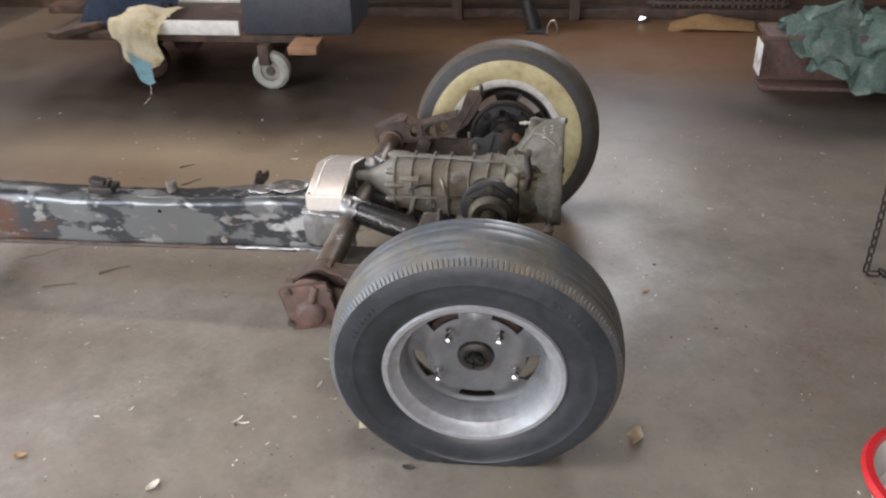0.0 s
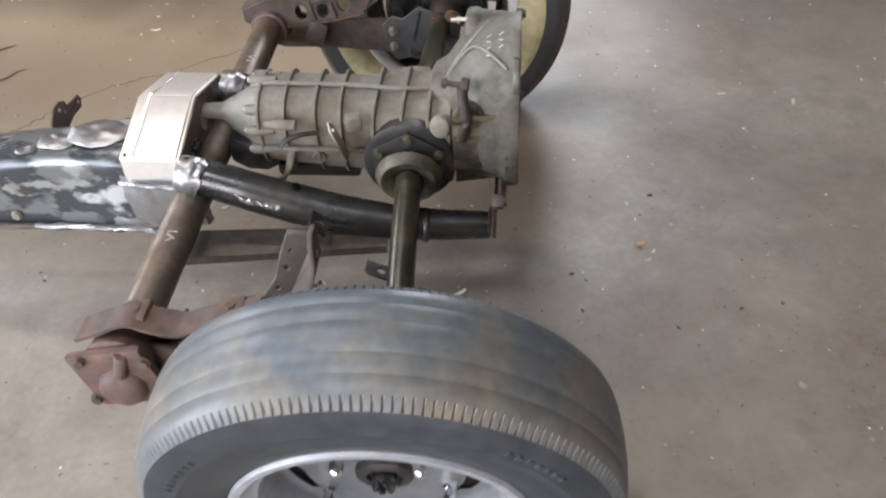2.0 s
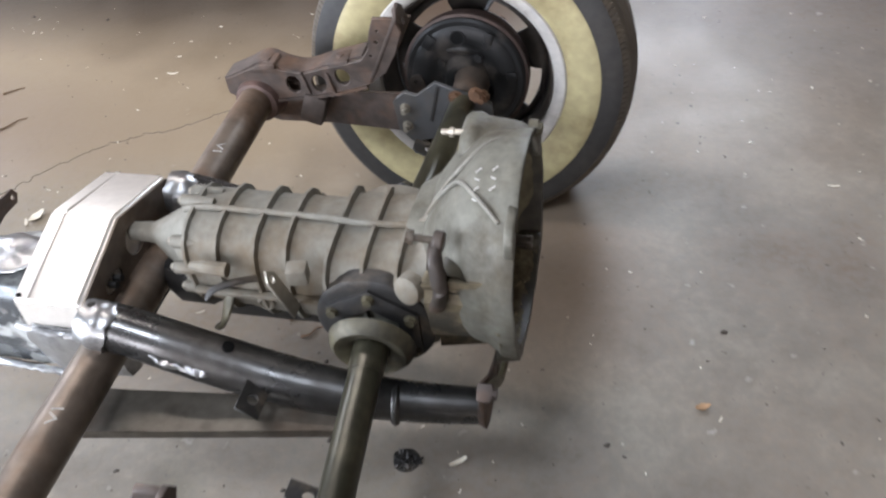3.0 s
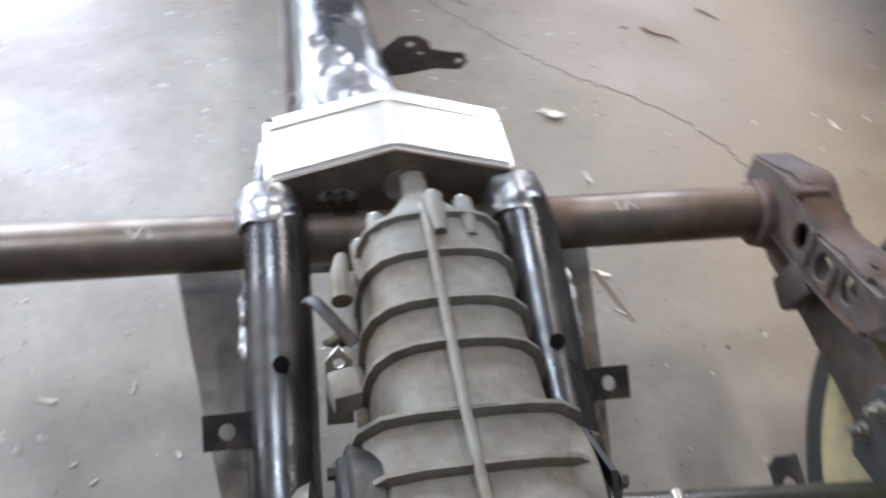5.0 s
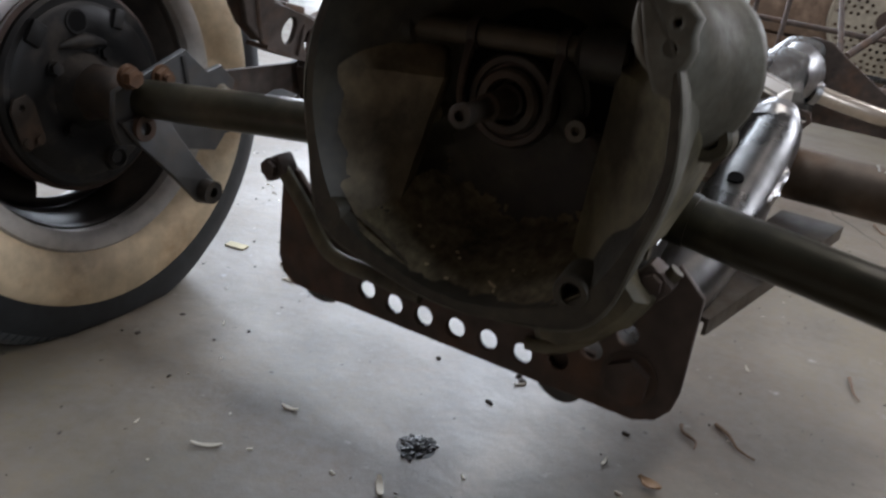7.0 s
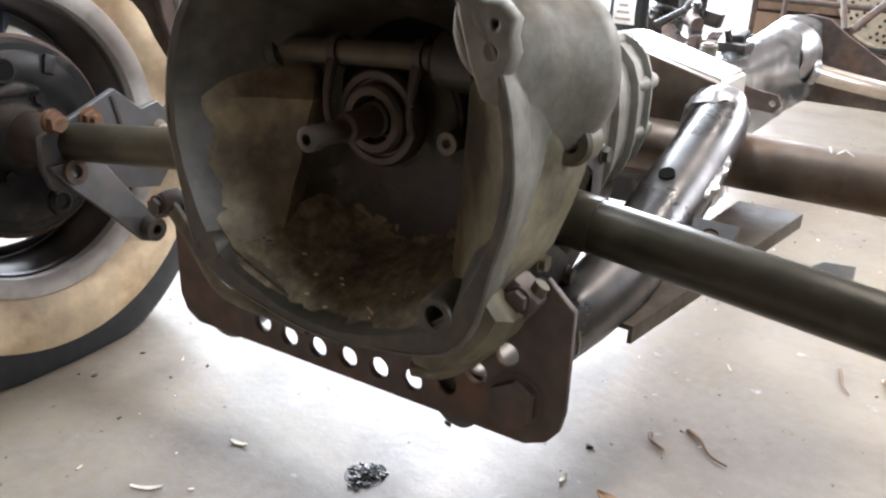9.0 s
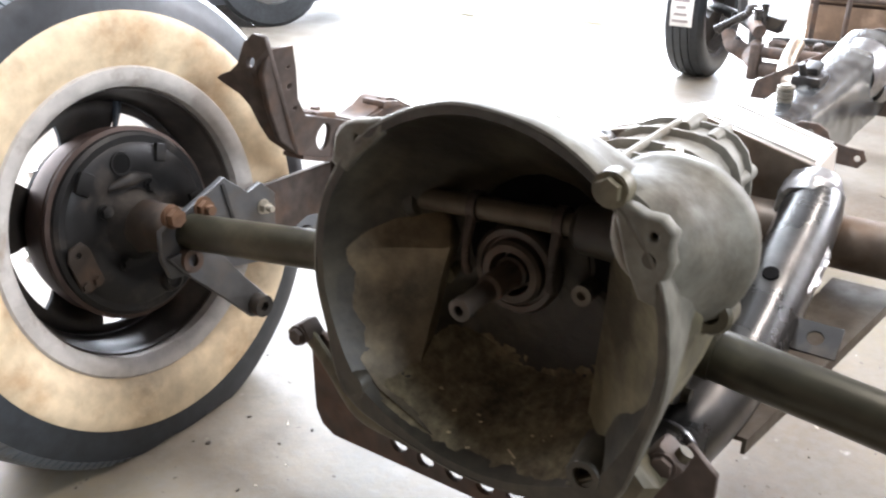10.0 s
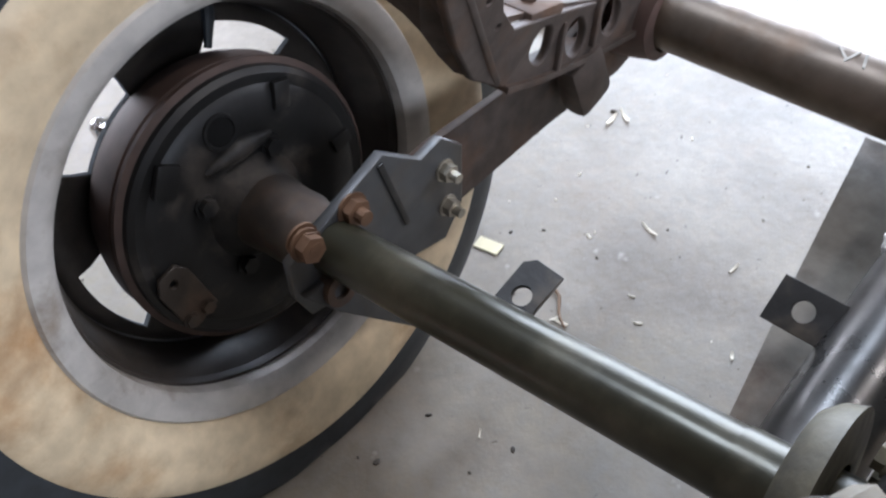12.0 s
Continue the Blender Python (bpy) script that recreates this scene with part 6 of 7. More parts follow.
# cream posts in the doorway
for x, y in ((-4.05, -1.80), (-3.85, -2.55)):
    bm = B()
    box(bm, (x, y, 1.9), (0.075, 0.075, 3.79), bevel=0.006)
    box(bm, (x, y, 0.012), (0.13, 0.13, 0.016), bevel=0.003)
    tagged(part("post", bm, M_POST), "cream painted steel post in the doorway", "post", "doorway posts")

# lower rear of a parked vehicle
vehicle = empty("parked_car", "blue-grey parked car with black lower sill", "car", (-3.3, -3.6, 0))
vm = pose(0, 0, 0, 0, 0, 150)


def car_ring(x0, x1, w, z, r=0.24, n=6):
    """A level ring with rounded corners, in the car's own axes."""
    ring = []
    for cx, cy, start in ((x1 - r, w - r, 0), (x0 + r, w - r, 90), (x0 + r, r - w, 180), (x1 - r, r - w, 270)):
        for k in range(n + 1):
            a = radians(start + 90 * k / n)
            ring.append(vm @ Vector((cx + r * math.cos(a), cy + r * math.sin(a), z)))
    return ring


bm = B()
loft(bm, [car_ring(*row) for row in ((-1.86, 0.50, 0.70, 0.20), (-1.90, 0.545, 0.74, 0.26), (-1.90, 0.55, 0.75, 0.45), (-1.89, 0.54, 0.745, 0.66), (-1.86, 0.51, 0.72, 0.79), (-1.80, 0.45, 0.67, 0.84))])
part("car_body", bm, M_CARBODY, vehicle, "blue-grey car body")
bm = B()
loft(bm, [car_ring(*row) for row in ((-1.72, 0.36, 0.655, 0.835), (-1.60, 0.26, 0.60, 1.06), (-1.48, 0.14, 0.55, 1.23))])
part("car_windows", bm, M_CARGLASS, vehicle, "dark car windows")
bm = B()
loft(bm, [car_ring(*row) for row in ((-1.50, 0.16, 0.56, 1.215), (-1.46, 0.12, 0.55, 1.27), (-1.38, 0.04, 0.49, 1.315), (-1.2, -0.15, 0.36, 1.335))])
part("car_roof", bm, M_CARBODY, vehicle, "blue-grey car roof")
for x, y in ((0.30, 0.60), (0.30, -0.60), (-0.55, 0.625), (-0.55, -0.625), (-1.64, 0.60), (-1.64, -0.60)):
    bm = B()
    lean_x = -0.13 if x > 0 else (0.14 if x < -1 else 0.0)
    side = 1 if y > 0 else -1
    rod(bm, vm @ Vector((x, y + 0.03 * side, 0.83)), vm @ Vector((x + lean_x, y - 0.065 * side, 1.25)), 0.026, seg=10)
    part("car_pillar", bm, M_CARBODY, vehicle)
bm = B()
loft(bm, [[vm @ Vector((x, y, z)) for x, y, z in ((-1.85, -0.70, z), (0.32, -0.70, z), (0.50, -0.5, z), (0.50, 0.5, z), (0.32, 0.70, z), (-1.85, 0.70, z))] for z in (0.13, 0.21)])
part("car_sill", bm, M_DARKBOX, vehicle, "black lower sill")
bm = B()
box(bm, vm @ Vector((-0.7, 0.745, 0.235)), (2.0, 0.012, 0.014), Matrix.Rotation(radians(150), 3, "Z"), bevel=0.003)
part("car_trim", bm, M_CHROME, vehicle, "thin bright trim")
for x in (-1.4, -0.25):
    for y in (-0.64, 0.64):
        bm = B()
        spin(bm, [(-0.08, 0.18), (-0.08, 0.28), (-0.06, 0.3), (0.06, 0.3), (0.08, 0.28), (0.08, 0.18), (0.06, 0.0), (-0.06, 0.0)], vm @ Vector((x, y, 0.302)), vm @ Vector((0, 1, 0)), 40, close=False)
        wheel = part("car_wheel", bm, M_TYRE, vehicle)
        bm = B()
        spin(bm, [(0.062, 0.0), (0.075, 0.06), (0.070, 0.12), (0.082, 0.175), (0.070, 0.185)], vm @ Vector((x, y, 0.302)), vm @ Vector((0, 1 if y > 0 else -1, 0)), 36)
        part("wheel_trim", bm, M_PLATE, wheel)

# ---------------------------------------------------------------- things along the north side
trolley = empty("trolley", "low workshop trolley with white side rail on small wheels", "trolley", (-1.9, 2.3, 0))


def on_trolley(name, bm, material, label=""):
    for v in bm.verts:
        v.co -= Vector((-1.9, 2.3, 0))
    return part(name, bm, material, trolley, label)


on_trolley("deck", box(B(), (-1.95, 2.4, 0.275), (1.45, 0.72, 0.045), bevel=0.004), M_SHADE)
on_trolley("side_rail", box(B(), (-1.95, 2.025, 0.335), (0.74, 0.028, 0.075), bevel=0.005), M_WHITEPAINT, "chipped white side rail")
on_trolley("rear_rail", box(B(), (-1.95, 2.75, 0.325), (1.3, 0.028, 0.055), bevel=0.005), M_WHITEPAINT)
on_trolley("cross_beam", box(B(), (-1.45, 2.35, 0.20), (0.06, 0.75, 0.11), bevel=0.004), M_SHADE)
on_trolley("cross_beam", box(B(), (-2.25, 2.35, 0.20), (0.06, 0.75, 0.11), bevel=0.004), M_SHADE)
for x, y, k in ((-1.43, 2.03, 0), (-2.2, 2.18, 1), (-1.43, 2.68, 0), (-2.2, 2.68, 1)):
    bm = B()
    spin(bm, [(-0.028, 0.055), (-0.034, 0.085), (-0.024, 0.102), (0.024, 0.102), (0.034, 0.085), (0.028, 0.055)], (x, y, 0.106), (0, 1, 0), 32)
    w = on_trolley("trolley_wheel", bm, M_WHEELRUBBER if k else M_PALEWHEEL, "small pale rubber wheel" if not k else "small rusty wheel")
    bm = B()
    spin(bm, [(-0.02, 0.0), (-0.022, 0.03), (-0.018, 0.055), (0.018, 0.055), (0.022, 0.03), (0.02, 0)], (x - -1.9, y - 2.3, 0.106), (0, 1, 0), 24)
    part("wheel_hub", bm, M_WHEELHUB if not k else M_RUST, w)
    bm = B()
    rod(bm, (x - -1.9, y - 2.3 - 0.03, 0.106), (x - -1.9, y - 2.3 + 0.03, 0.106), 0.026, seg=8)
    part("wheel_nut", bm, M_ALLOYDK, w)


def plank(at, size, yaw, material=M_WOOD, label="short bare timber offcut on the trolley"):
    b = box(B(), (0, 0, 0), size, bevel=0.004)
    ob = part("timber_offcut", b, material, m=pose(*at, 0, 0, yaw))
    return tagged(ob, label, "timber", "timber offcuts")


plank((-1.19, 1.93, 0.2715), (0.15, 0.20, 0.042), 4, M_OFFCUT, "short bare timber offcut fixed to the trolley's edge")
plank((-2.42, 2.20, 0.3185), (0.09, 0.72, 0.036), -30, M_SHADE, "dark timber offcut on the trolley")
bm = box(B(), (0, 0, 0.14), (0.60, 0.46, 0.28), bevel=0.02)
tagged(part("dark_case", bm, M_DARKBOX, m=pose(-1.265, 2.255, 0.2985, 0, 0, 2)), "dark blue-black plastic case lying on the trolley", "case")
bm = box(B(), (0, 0, 0.022), (0.50, 0.34, 0.02), bevel=0.006)
part("case_lid", bm, M_CASELID, bpy.data.objects["dark_case"], "grey lid", m=pose(0, 0, 0.262))


def drape(name, rows, material, label, category, wob=0.02, thick=0.004, seed=1, parent=None):
    """Cloth: a grid between rows of points, crumpled."""
    b = B()
    grid = []
    for i, row in enumerate(rows):
        pts = smooth_path(row, 8)
        grid.append(pts)
    cols = len(grid[0])
    fine = []
    for j in range(cols):
        fine.append(smooth_path([g[j] for g in grid], 8))
    vs = [[b.verts.new(p + noise.noise_vector(p * 9 + Vector((seed, 0, 0))) * wob + noise.noise_vector(p * 28 + Vector((0, seed, 0))) * wob * 0.35) for p in col] for col in fine]
    for a, c in zip(vs, vs[1:]):
        for k in range(len(a) - 1):
            b.faces.new((a[k], a[k + 1], c[k + 1], c[k]))
    bmesh.ops.solidify(b, geom=b.faces[:], thickness=thick)
    ob = part(name, b, material, parent)
    return tagged(ob, label, category) if not parent else ob


cloth = drape("rag", [[(-2.30, 2.25, 0.36), (-2.15, 2.25, 0.38), (-2.0, 2.25, 0.36)], [(-2.30, 2.0, 0.39), (-2.16, 1.98, 0.42), (-2.0, 2.0, 0.38)], [(-2.28, 1.95, 0.27), (-2.15, 1.92, 0.29), (-2.0, 1.94, 0.26)], [(-2.16, 1.93, 0.14), (-2.10, 1.91, 0.11), (-2.04, 1.93, 0.15)]], M_CLOTH, "cream cotton rag hanging over the trolley's edge", "rag", 0.04, 0.004, 2)
drape("blue_corner", [[(-2.20, 1.91, 0.24), (-2.15, 1.89, 0.21), (-2.07, 1.90, 0.17)], [(-2.16, 1.90, 0.12), (-2.12, 1.885, 0.09), (-2.06, 1.89, 0.09)], [(-2.14, 1.895, 0.07), (-2.10, 1.885, 0.05), (-2.05, 1.89, 0.06)]], M_CLOTHBLUE, "", "", 0.01, 0.003, 5, cloth)
drape("jacket", [[(-2.62, 2.6, 0.35), (-2.5, 2.6, 0.42), (-2.35, 2.6, 0.39), (-2.15, 2.6, 0.36)], [(-2.62, 2.3, 0.34), (-2.5, 2.3, 0.42), (-2.35, 2.3, 0.40), (-2.15, 2.3, 0.35)], [(-2.60, 2.12, 0.30), (-2.5, 2.10, 0.34), (-2.38, 2.10, 0.33), (-2.3, 2.12, 0.32)]], M_JEANS, "dark blue work cloth heaped on the trolley", "cloth", 0.05, 0.006, 7)
bm = B()
sweep(bm, [(-2.09, 1.905, 0.09), (-2.085, 1.88, 0.006), (-2.06, 1.80, 0.006), (-2.05, 1.72, 0.006)], 0.002, 6, 6)
tagged(part("string", bm, M_CHIP), "thin pale string trailing from the rag", "string")

# steel beam with cloth and a board
beam = empty("steel_beam", "red-brown steel beam lying beside the wall", "beam", (1.9, 2.28, 0))
o = Vector((1.9, 2.28, 0))
for name, at, size in (("top_flange", (1.95, 2.28, 0.283), (1.55, 0.26, 0.022)), ("bottom_flange", (1.95, 2.28, 0.016), (1.55, 0.26, 0.022)), ("web", (1.95, 2.28, 0.150), (1.55, 0.022, 0.246))):
    part(name, box(B(), Vector(at) - o, size, bevel=0.003), M_RUSTRED, beam)
part("end_patch", box(B(), Vector((1.172, 2.28, 0.15)) - o, (0.004, 0.16, 0.17), bevel=0.002), M_WHITEPAINT, beam, "whitened end plate")
drape("green_cloth", [[(1.28, 2.40, 0.31), (1.5, 2.40, 0.37), (1.75, 2.4, 0.36), (2.1, 2.4, 0.32)], [(1.27, 2.22, 0.32), (1.5, 2.22, 0.40), (1.75, 2.2, 0.38), (2.1, 2.2, 0.33)], [(1.30, 2.12, 0.26), (1.5, 2.10, 0.25), (1.75, 2.08, 0.24), (2.1, 2.1, 0.26)], [(1.36, 2.10, 0.15), (1.5, 2.06, 0.11), (1.75, 2.02, 0.07), (2.1, 2.05, 0.12)]], M_CLOTHGREEN, "crumpled grey-green cloth draped over the steel beam", "cloth", 0.085, 0.006, 11)
plank((1.98, 2.25, 0.425), (0.42, 0.13, 0.05), 8, M_WOOD, "bare timber board lying on the cloth")

# low clutter at the wall's foot
bm = box(B(), (-0.6, 3.68, 0.035), (6.2, 0.18, 0.062), bevel=0.006)
tagged(part("sill_beam", bm, M_SHADE), "dark timber sill along the wall's foot", "beam", kind="structure")
rack = empty("rusty_rack", "rusty corrugated rack against the wall", "rack", (1.15, 3.66, 0))
for k in range(22):
    bm = B()
    rod(bm, (-0.42 + 0.04 * k, 0.0, 0.0705), (-0.42 + 0.04 * k, 0.0, 0.42), 0.011, seg=8)
    part("rack_bar", bm, M_RUST, rack)
for z in (0.10, 0.38):
    part("rack_rail", box(B(), (0, 0, z), (0.92, 0.03, 0.025), bevel=0.003), M_RUST, rack)
drape("cardboard", [[(0.80, 3.28, 0.012), (1.05, 3.28, 0.02), (1.35, 3.28, 0.012)], [(0.82, 3.42, 0.02), (1.05, 3.44, 0.075), (1.35, 3.42, 0.03)], [(0.88, 3.54, 0.014), (1.08, 3.56, 0.03), (1.33, 3.54, 0.014)]], M_CARD, "buckled brown cardboard sheet on the floor", "cardboard", 0.012, 0.004, 3)
stand = empty("machine_foot", "black machine foot with a steel shackle", "stand", (0.0, 3.2, 0))
part("foot_leg", rod(B(), (-0.05, 0.05, 0.006), (-0.20, 0.12, 0.5), 0.05, 0.035, seg=14), M_BLACK, stand)
part("foot_plate", box(B(), (-0.04, 0.04, 0.016), (0.14, 0.12, 0.022), bevel=0.004), M_BLACK, stand)
part("shackle", sweep(B(), [(0.03, -0.02, 0.008), (0.04, -0.03, 0.07), (0.065, -0.035, 0.10), (0.09, -0.035, 0.07), (0.10, -0.02, 0.008)], 0.008, 10, 6), M_ZINC, stand, "bare steel shackle")
bm = B()
bmesh.ops.create_uvsphere(bm, u_segments=16, v_segments=10, radius=0.035, matrix=pose(0.66, 3.52, 0.025) @ Matrix.Diagonal((1.3, 0.9, 0.62, 1)))
dents(bm, 0.012, 30, 4)
tagged(part("crushed_can", bm, M_CHROME), "small crushed bright can on the floor", "can")
shelf = empty("wall_shelf", "dark timber shelf board with clutter on brackets", "shelf", (-0.2, 3.55, 0))
for x in (-1.3, -0.4, 0.4):
    part("shelf_leg", box(B(), (x, 0.0, 0.20), (0.07, 0.07, 0.388), bevel=0.004), M_SHADE, shelf)
part("shelf_board", box(B(), (-0.45, 0.0, 0.41), (1.95, 0.30, 0.03), bevel=0.004), M_SHADE, shelf)

# hoist chain from the roof to the floor
chain = empty("hoist_chain", "black steel hoist chain hanging to the floor", "chain", (1.20, 0.285, 0))


def link_mesh():
    b = B()
    ring = []
    for k in range(16):
        a = 2 * math.pi * k / 16
        ring.append(Vector((0.0095 * math.cos(a), 0, 0.012 * math.sin(a) + 0.008 * (1 if math.sin(a) > 0 else -1))))
    n = len(ring)
    rows = []
    for k in range(n):
        d = (ring[(k + 1) % n] - ring[k - 1]).normalized()
        sde = Vector((0, 1, 0))
        u = sde.cross(d)
        rows.append([b.verts.new(ring[k] + (sde * math.cos(t) + u * math.sin(t)) * 0.0036) for t in [2 * math.pi * j / 6 for j in range(6)]])
    for k in range(n):
        p, q = rows[k], rows[(k + 1) % n]
        for j in range(6):
            b.faces.new((p[j], p[(j + 1) % 6], q[(j + 1) % 6], q[j]))
    me = bpy.data.meshes.new("chain_link")
    finish(b).to_mesh(me)
    b.free()
    me.materials.append(M_BLACK)
    return me


LINK = link_mesh()
for k in range(118):
    part("chain_link", LINK, None, chain, m=pose(0.004 * math.sin(k * 0.2), 0.003 * math.cos(k * 0.13), 0.03 + 0.032 * k, 0, 0, 90 * (k % 2) + 20))
for k in range(9):
    part("chain_link", LINK, None, chain, m=pose(0.02 + 0.031 * k, -0.012 + 0.01 * math.sin(k), 0.0145, 90 * (k % 2), 90, 20 * math.sin(k)))

# red tub
tub = empty("red_tub", "red plastic tub with a rolled rim", "tub", (1.10, -0.79, 0))
part("tub_body", spin(B(), [(0.006, 0.0), (0.006, 0.17), (0.06, 0.185), (0.10, 0.192), (0.10, 0.186), (0.06, 0.178), (0.012, 0.164), (0.012, 0.0)], (0, 0, 0), (0, 0, 1), 56), M_WHITEPAINT, tub, "off-white inside")
part("tub_rim", spin(B(), [(0.085, 0.19), (0.085, 0.206), (0.10, 0.212), (0.112, 0.204), (0.112, 0.188), (0.10, 0.184)], (0, 0, 0), (0, 0, 1), 56, close=True), M_RED, tub, "red rolled rim")

# ---------------------------------------------------------------- litter on the floor
PALE = [(-2.51, 1.47), (-2.44, 1.55), (-1.06, 2.21), (-1.33, 1.53), (-1.04, 1.16), (-0.96, -0.65), (-0.47, -0.49), (-0.50, -0.63), (-0.54, -0.74), (1.30, 1.32), (0.50, 0.08), (-0.91, 2.79), (-1.02, 1.07), (-0.94, 1.00), (-0.25, -0.05), (0.75, 0.73), (-0.92, 1.16), (-0.55, 0.42), (-0.89, 0.46), (-1.23, -0.93), (-1.04, -0.69), (-0.65, -0.66), (-0.36, -0.44), (-0.48, -0.37), (-1.11, 0.42), (-1.12, 0.54), (-1.95, 0.29), (-0.64, 0.41), (-0.36, -0.30), (-0.16, 0.11), (0.06, -0.07), (-0.57, -0.78), (-0.55, 0.20), (0.13, -0.26), (0.15, -0.35), (0.90, 0.74), (0.94, 0.69), (-0.33, -0.41), (-0.27, -0.48), (-0.63, -0.67), (-0.27, -0.49), (-0.09, -0.45), (0.01, -0.24)]
DARK = [(-1.67, 1.37), (-1.39, 1.36), (-1.04, 0.12), (0.53, -0.15), (0.51, 0.28), (-0.55, -0.18), (-0.91, -0.07), (0.33, -0.11), (-1.43, 0.71), (-0.46, 0.58), (-1.24, -1.17), (-0.35, -0.63), (0.01, -0.51), (-0.23, -0.17), (-0.18, -0.06), (-0.27, -0.06), (-0.24, 0.11), (-0.07, -0.51), (-0.10, -0.41), (-0.65, -0.68), (0.76, -0.07), (0.67, -0.09), (0.31, 0.0), (-0.26, -0.05)]
TWIGS = [(-1.51, -0.06), (-1.37, 0.06), (-1.48, 0.95), (-1.39, 0.79), (-0.59, 0.42), (-0.61, 0.35), (-0.32, 0.23), (-0.29, -0.50), (-0.29, 0.18), (-1.58, 0.31)]
rnd = random.Random(4)


def chip(length, width, thick, seed):
    """A curled sliver."""
    b = B()
    rows = []
    for k in range(6):
        t = k / 5 - 0.5
        w = width * (0.35 + 0.65 * math.cos(t * 2.6)) * rnd.uniform(0.8, 1.2)
        z = thick * 1.2 + length * 0.10 * (2 * t) ** 2
        rows.append([Vector((t * length, -w / 2, z)), Vector((t * length, w / 2, z + thick * rnd.uniform(-0.3, 0.6))), Vector((t * length, w / 2 * 0.9, z + thick)), Vector((t * length, -w / 2 * 0.9, z + thick))])
    return loft(b, rows)


for k, (x, y) in enumerate(PALE):
    n = rnd.uniform(0.008, 0.022) if k % 3 else rnd.uniform(0.022, 0.036)
    ob = part("wood_chip", chip(n, n * rnd.uniform(0.15, 0.35), 0.0012, k), M_CHIP, m=pose(x, y, 0.003, 0, 0, rnd.uniform(0, 360)))
    tagged(ob, "pale wood or paper scrap on the concrete floor", "scrap", "floor litter")
for k, (x, y) in enumerate(DARK):
    n = rnd.uniform(0.006, 0.012)
    b = B()
    bmesh.ops.create_icosphere(b, subdivisions=2, radius=n / 2, matrix=Matrix.Diagonal((1.3, 0.8, 0.5, 1)))
    dents(b, n * 0.25, 90, k)
    ob = part("dirt_clod", b, M_CHIPDARK, m=pose(x, y, 0.003 + n * 0.2, 0, 0, rnd.uniform(0, 360)))
    tagged(ob, "small dark clod of dirt on the floor", "dirt", "dirt clods")
for k, (x, y) in enumerate(TWIGS):
    n = rnd.uniform(0.05, 0.13)
    pts = [(-n / 2, 0, 0.007), (-n / 6, n * rnd.uniform(-0.1, 0.1), 0.008), (n / 5, n * rnd.uniform(-0.1, 0.1), 0.007), (n / 2, n * rnd.uniform(-0.1, 0.1), 0.007)]
    ob = part("twig", sweep(B(), pts, 0.0022, 6, 4, radii=[0.003, 0.002, 0.001]), M_TWIG, m=pose(x, y, 0, 0, 0, rnd.uniform(0, 60)))
    tagged(ob, "dry brown twig on the concrete floor", "twig", "twigs")
for x, y, n, material, label in ((-1.16, -0.86, 0.035, M_LEAF, "dry brown leaf on the floor"), (-0.77, -0.92, 0.04, M_CHIP, "flat pale scrap on the floor"), (0.40, -0.61, 0.07, M_SCRAP, "torn pale cardboard scrap on the floor"), (0.47, 0.10, 0.028, M_LEAF, "dry brown leaf on the floor"), (-1.09, 0.44, 0.045, M_CHIP, "flat pale scrap on the floor"), (-0.15, 0.17, 0.03, M_LEAF, "orange-brown dry leaf on the floor"), (-0.16, -0.785, 0.03, M_CHIPDARK, "small dark brown scrap beside the tyre")):
    b = B()
    rows = []
    for i in range(7):
        t = i / 6 - 0.5
        w = n * 0.55 * math.cos(t * 2.7) * rnd.uniform(0.75, 1.15)
        z = 0.007 + 0.10 * n * (2 * t) ** 2
        rows.append([Vector((t * n, -w / 2, z + 0.08 * n)), Vector((t * n, 0, z)), Vector((t * n, w / 2, z + 0.06 * n)), Vector((t * n, w / 2, z + 0.06 * n + 0.002)), Vector((t * n, 0, z + 0.002)), Vector((t * n, -w / 2, z + 0.08 * n + 0.002))])
    ob = part("leaf" if material is M_LEAF else "flat_scrap", loft(b, rows), material, m=pose(x, y, 0, 0, 0, rnd.uniform(0, 180)))
    tagged(ob, label, "leaf" if material is M_LEAF else "scrap", "floor litter")
bm = box(B(), (0, 0, 0.0055), (0.02, 0.036, 0.002))
tagged(part("paper_slip", bm, M_SLIP, m=pose(-0.31, -0.635, 0, 0, 0, 12)), "small cream paper slip on the floor", "paper")
b = B()
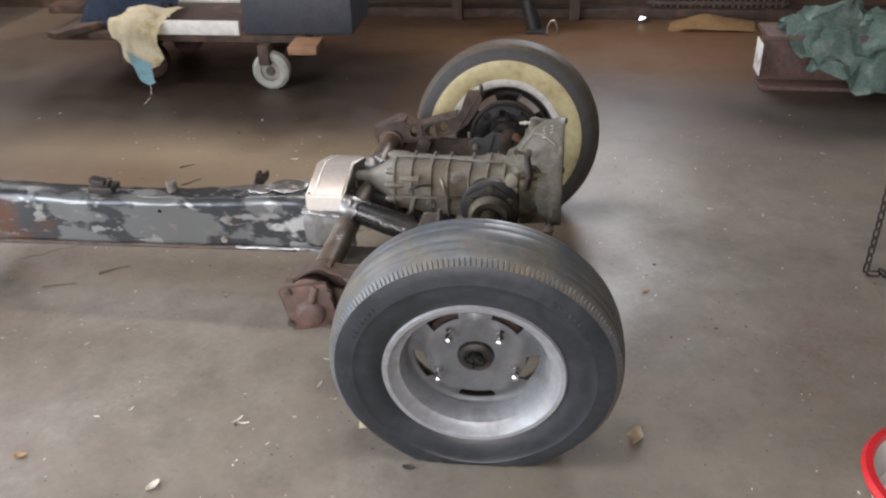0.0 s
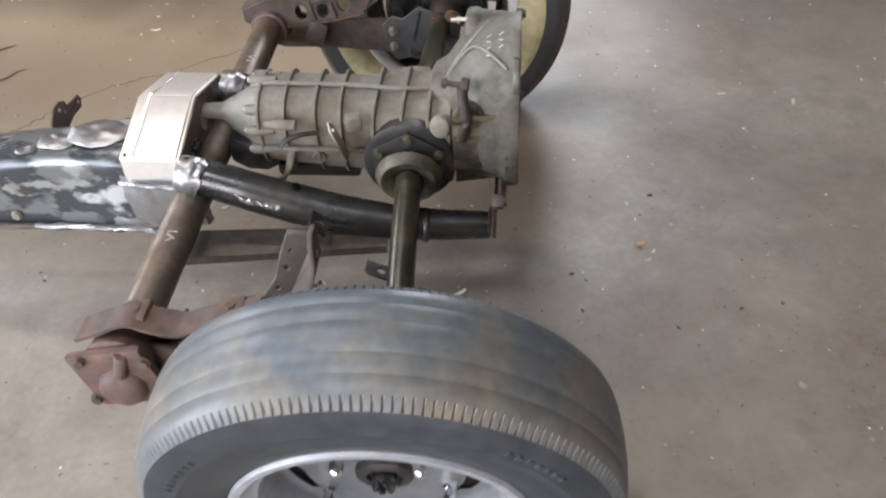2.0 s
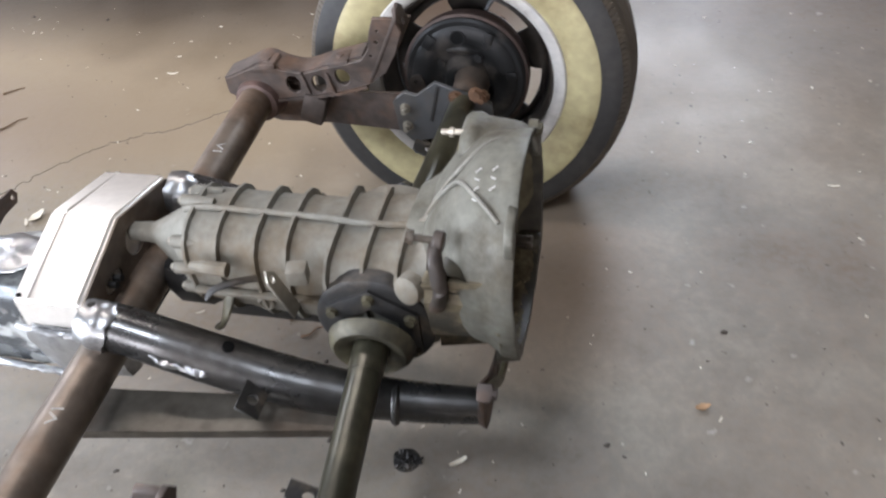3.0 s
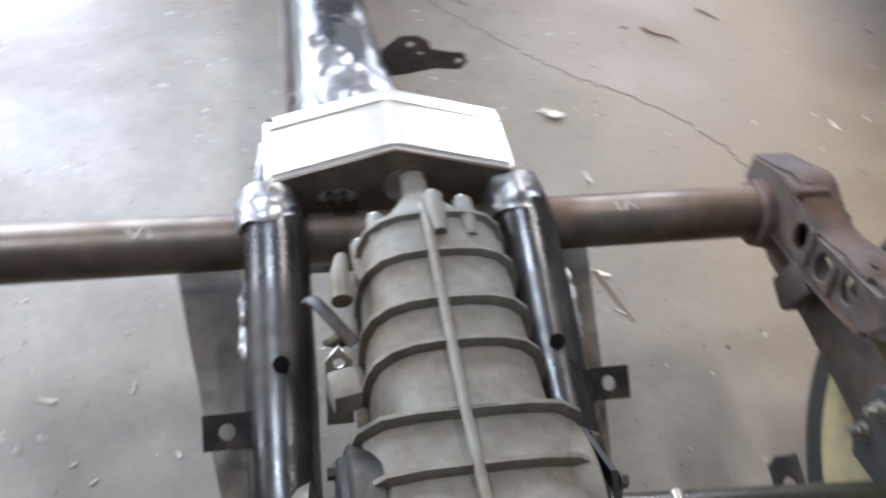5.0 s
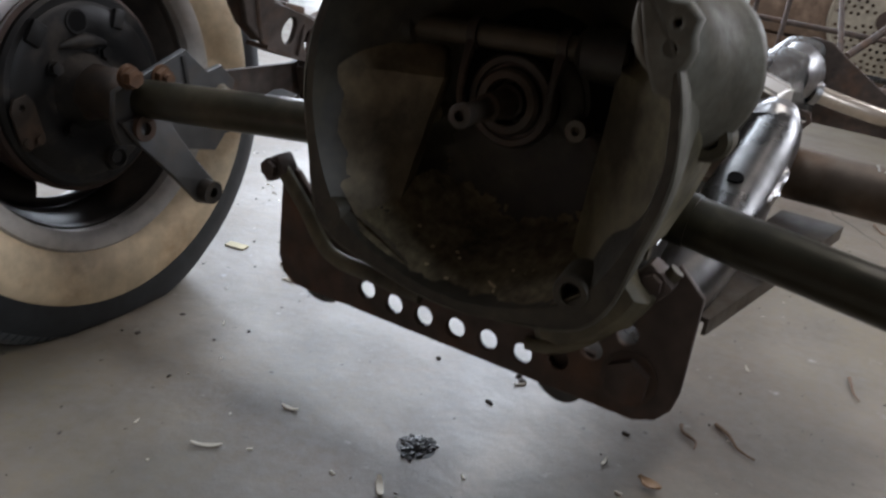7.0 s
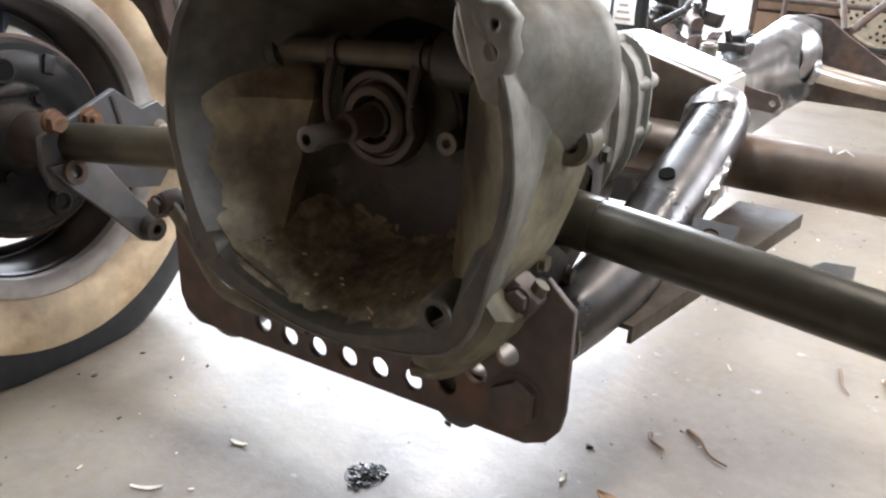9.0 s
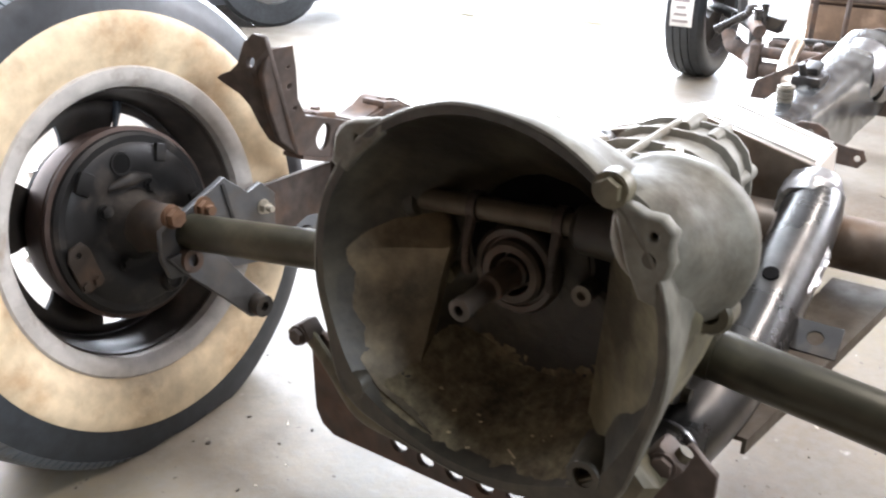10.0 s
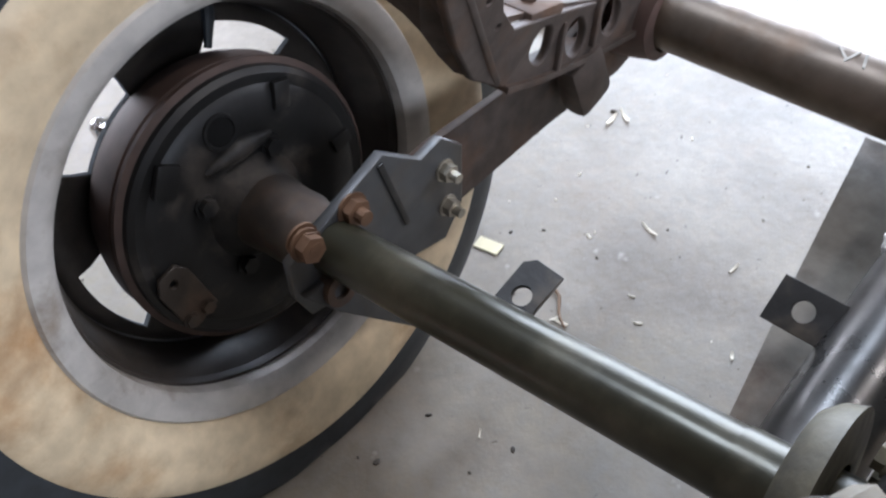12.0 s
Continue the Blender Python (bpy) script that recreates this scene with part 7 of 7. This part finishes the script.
for k in range(170):
    a, q = rnd.uniform(0, 6.28), math.sqrt(rnd.random())
    wob = 1 + 0.18 * math.sin(3 * a + 1) + 0.1 * math.sin(7 * a)
    n = rnd.uniform(0.0015, 0.0045)
    box(b, (0.027 * q * wob * math.cos(a), 0.018 * q * wob * math.sin(a), 0.0045 + 0.006 * (1 - q) * rnd.random()), (n * 1.6, n, n * 0.7), Euler((rnd.uniform(-0.4, 0.4), rnd.uniform(-0.4, 0.4), a)).to_matrix())
spin(b, [(0.0045, 0.0), (0.0045, 0.020), (0.004, 0.024), (0.0035, 0.0)], (0, 0, 0), (0, 0, 1), 24)
clod = part("grease_patch", b, M_BLACK, m=pose(-0.03, -0.08, 0.0))
tagged(clod, "flat patch of black greasy swarf on the floor", "dirt")
# fine grit and a hairline crack
b = B()
for k in range(900):
    x, y = rnd.uniform(-2.4, 1.6), rnd.uniform(-1.3, 2.4)
    n = rnd.uniform(0.001, 0.003)
    box(b, (x, y, 0.004 + n * 0.2), (n * rnd.uniform(1, 2.5), n, n * 0.5), Matrix.Rotation(rnd.uniform(0, 3), 3, "Z"))
tagged(part("grit", b, M_CHIPDARK), "fine dark grit scattered over the floor", "grit", kind="stuff")
b = B()
for k in range(320):
    x, y = rnd.uniform(-2.0, 1.3), rnd.uniform(-1.2, 1.8)
    n = rnd.uniform(0.001, 0.0035)
    box(b, (x, y, 0.004 + n * 0.2), (n * rnd.uniform(1, 3), n, n * 0.5), Matrix.Rotation(rnd.uniform(0, 3), 3, "Z"))
tagged(part("pale_flecks", b, M_CHIP), "tiny pale flecks scattered over the floor", "flecks", kind="stuff")
b = B()
for pts in ([(-1.75, 0.10, 0.004), (-1.41, 0.365, 0.004), (-1.237, 0.52, 0.004), (-1.15, 0.64, 0.004), (-1.03, 0.75, 0.004), (-0.893, 0.815, 0.004), (-0.70, 0.95, 0.004)],):
    line = [p + Vector((rnd.uniform(-0.008, 0.008), rnd.uniform(-0.008, 0.008), 0)) for p in smooth_path(pts, 14)]
    sweep(b, line, 0.0011, 4, 0)
tagged(part("floor_crack", b, M_CHIPDARK), "hairline cracks in the concrete floor", "crack", kind="structure")
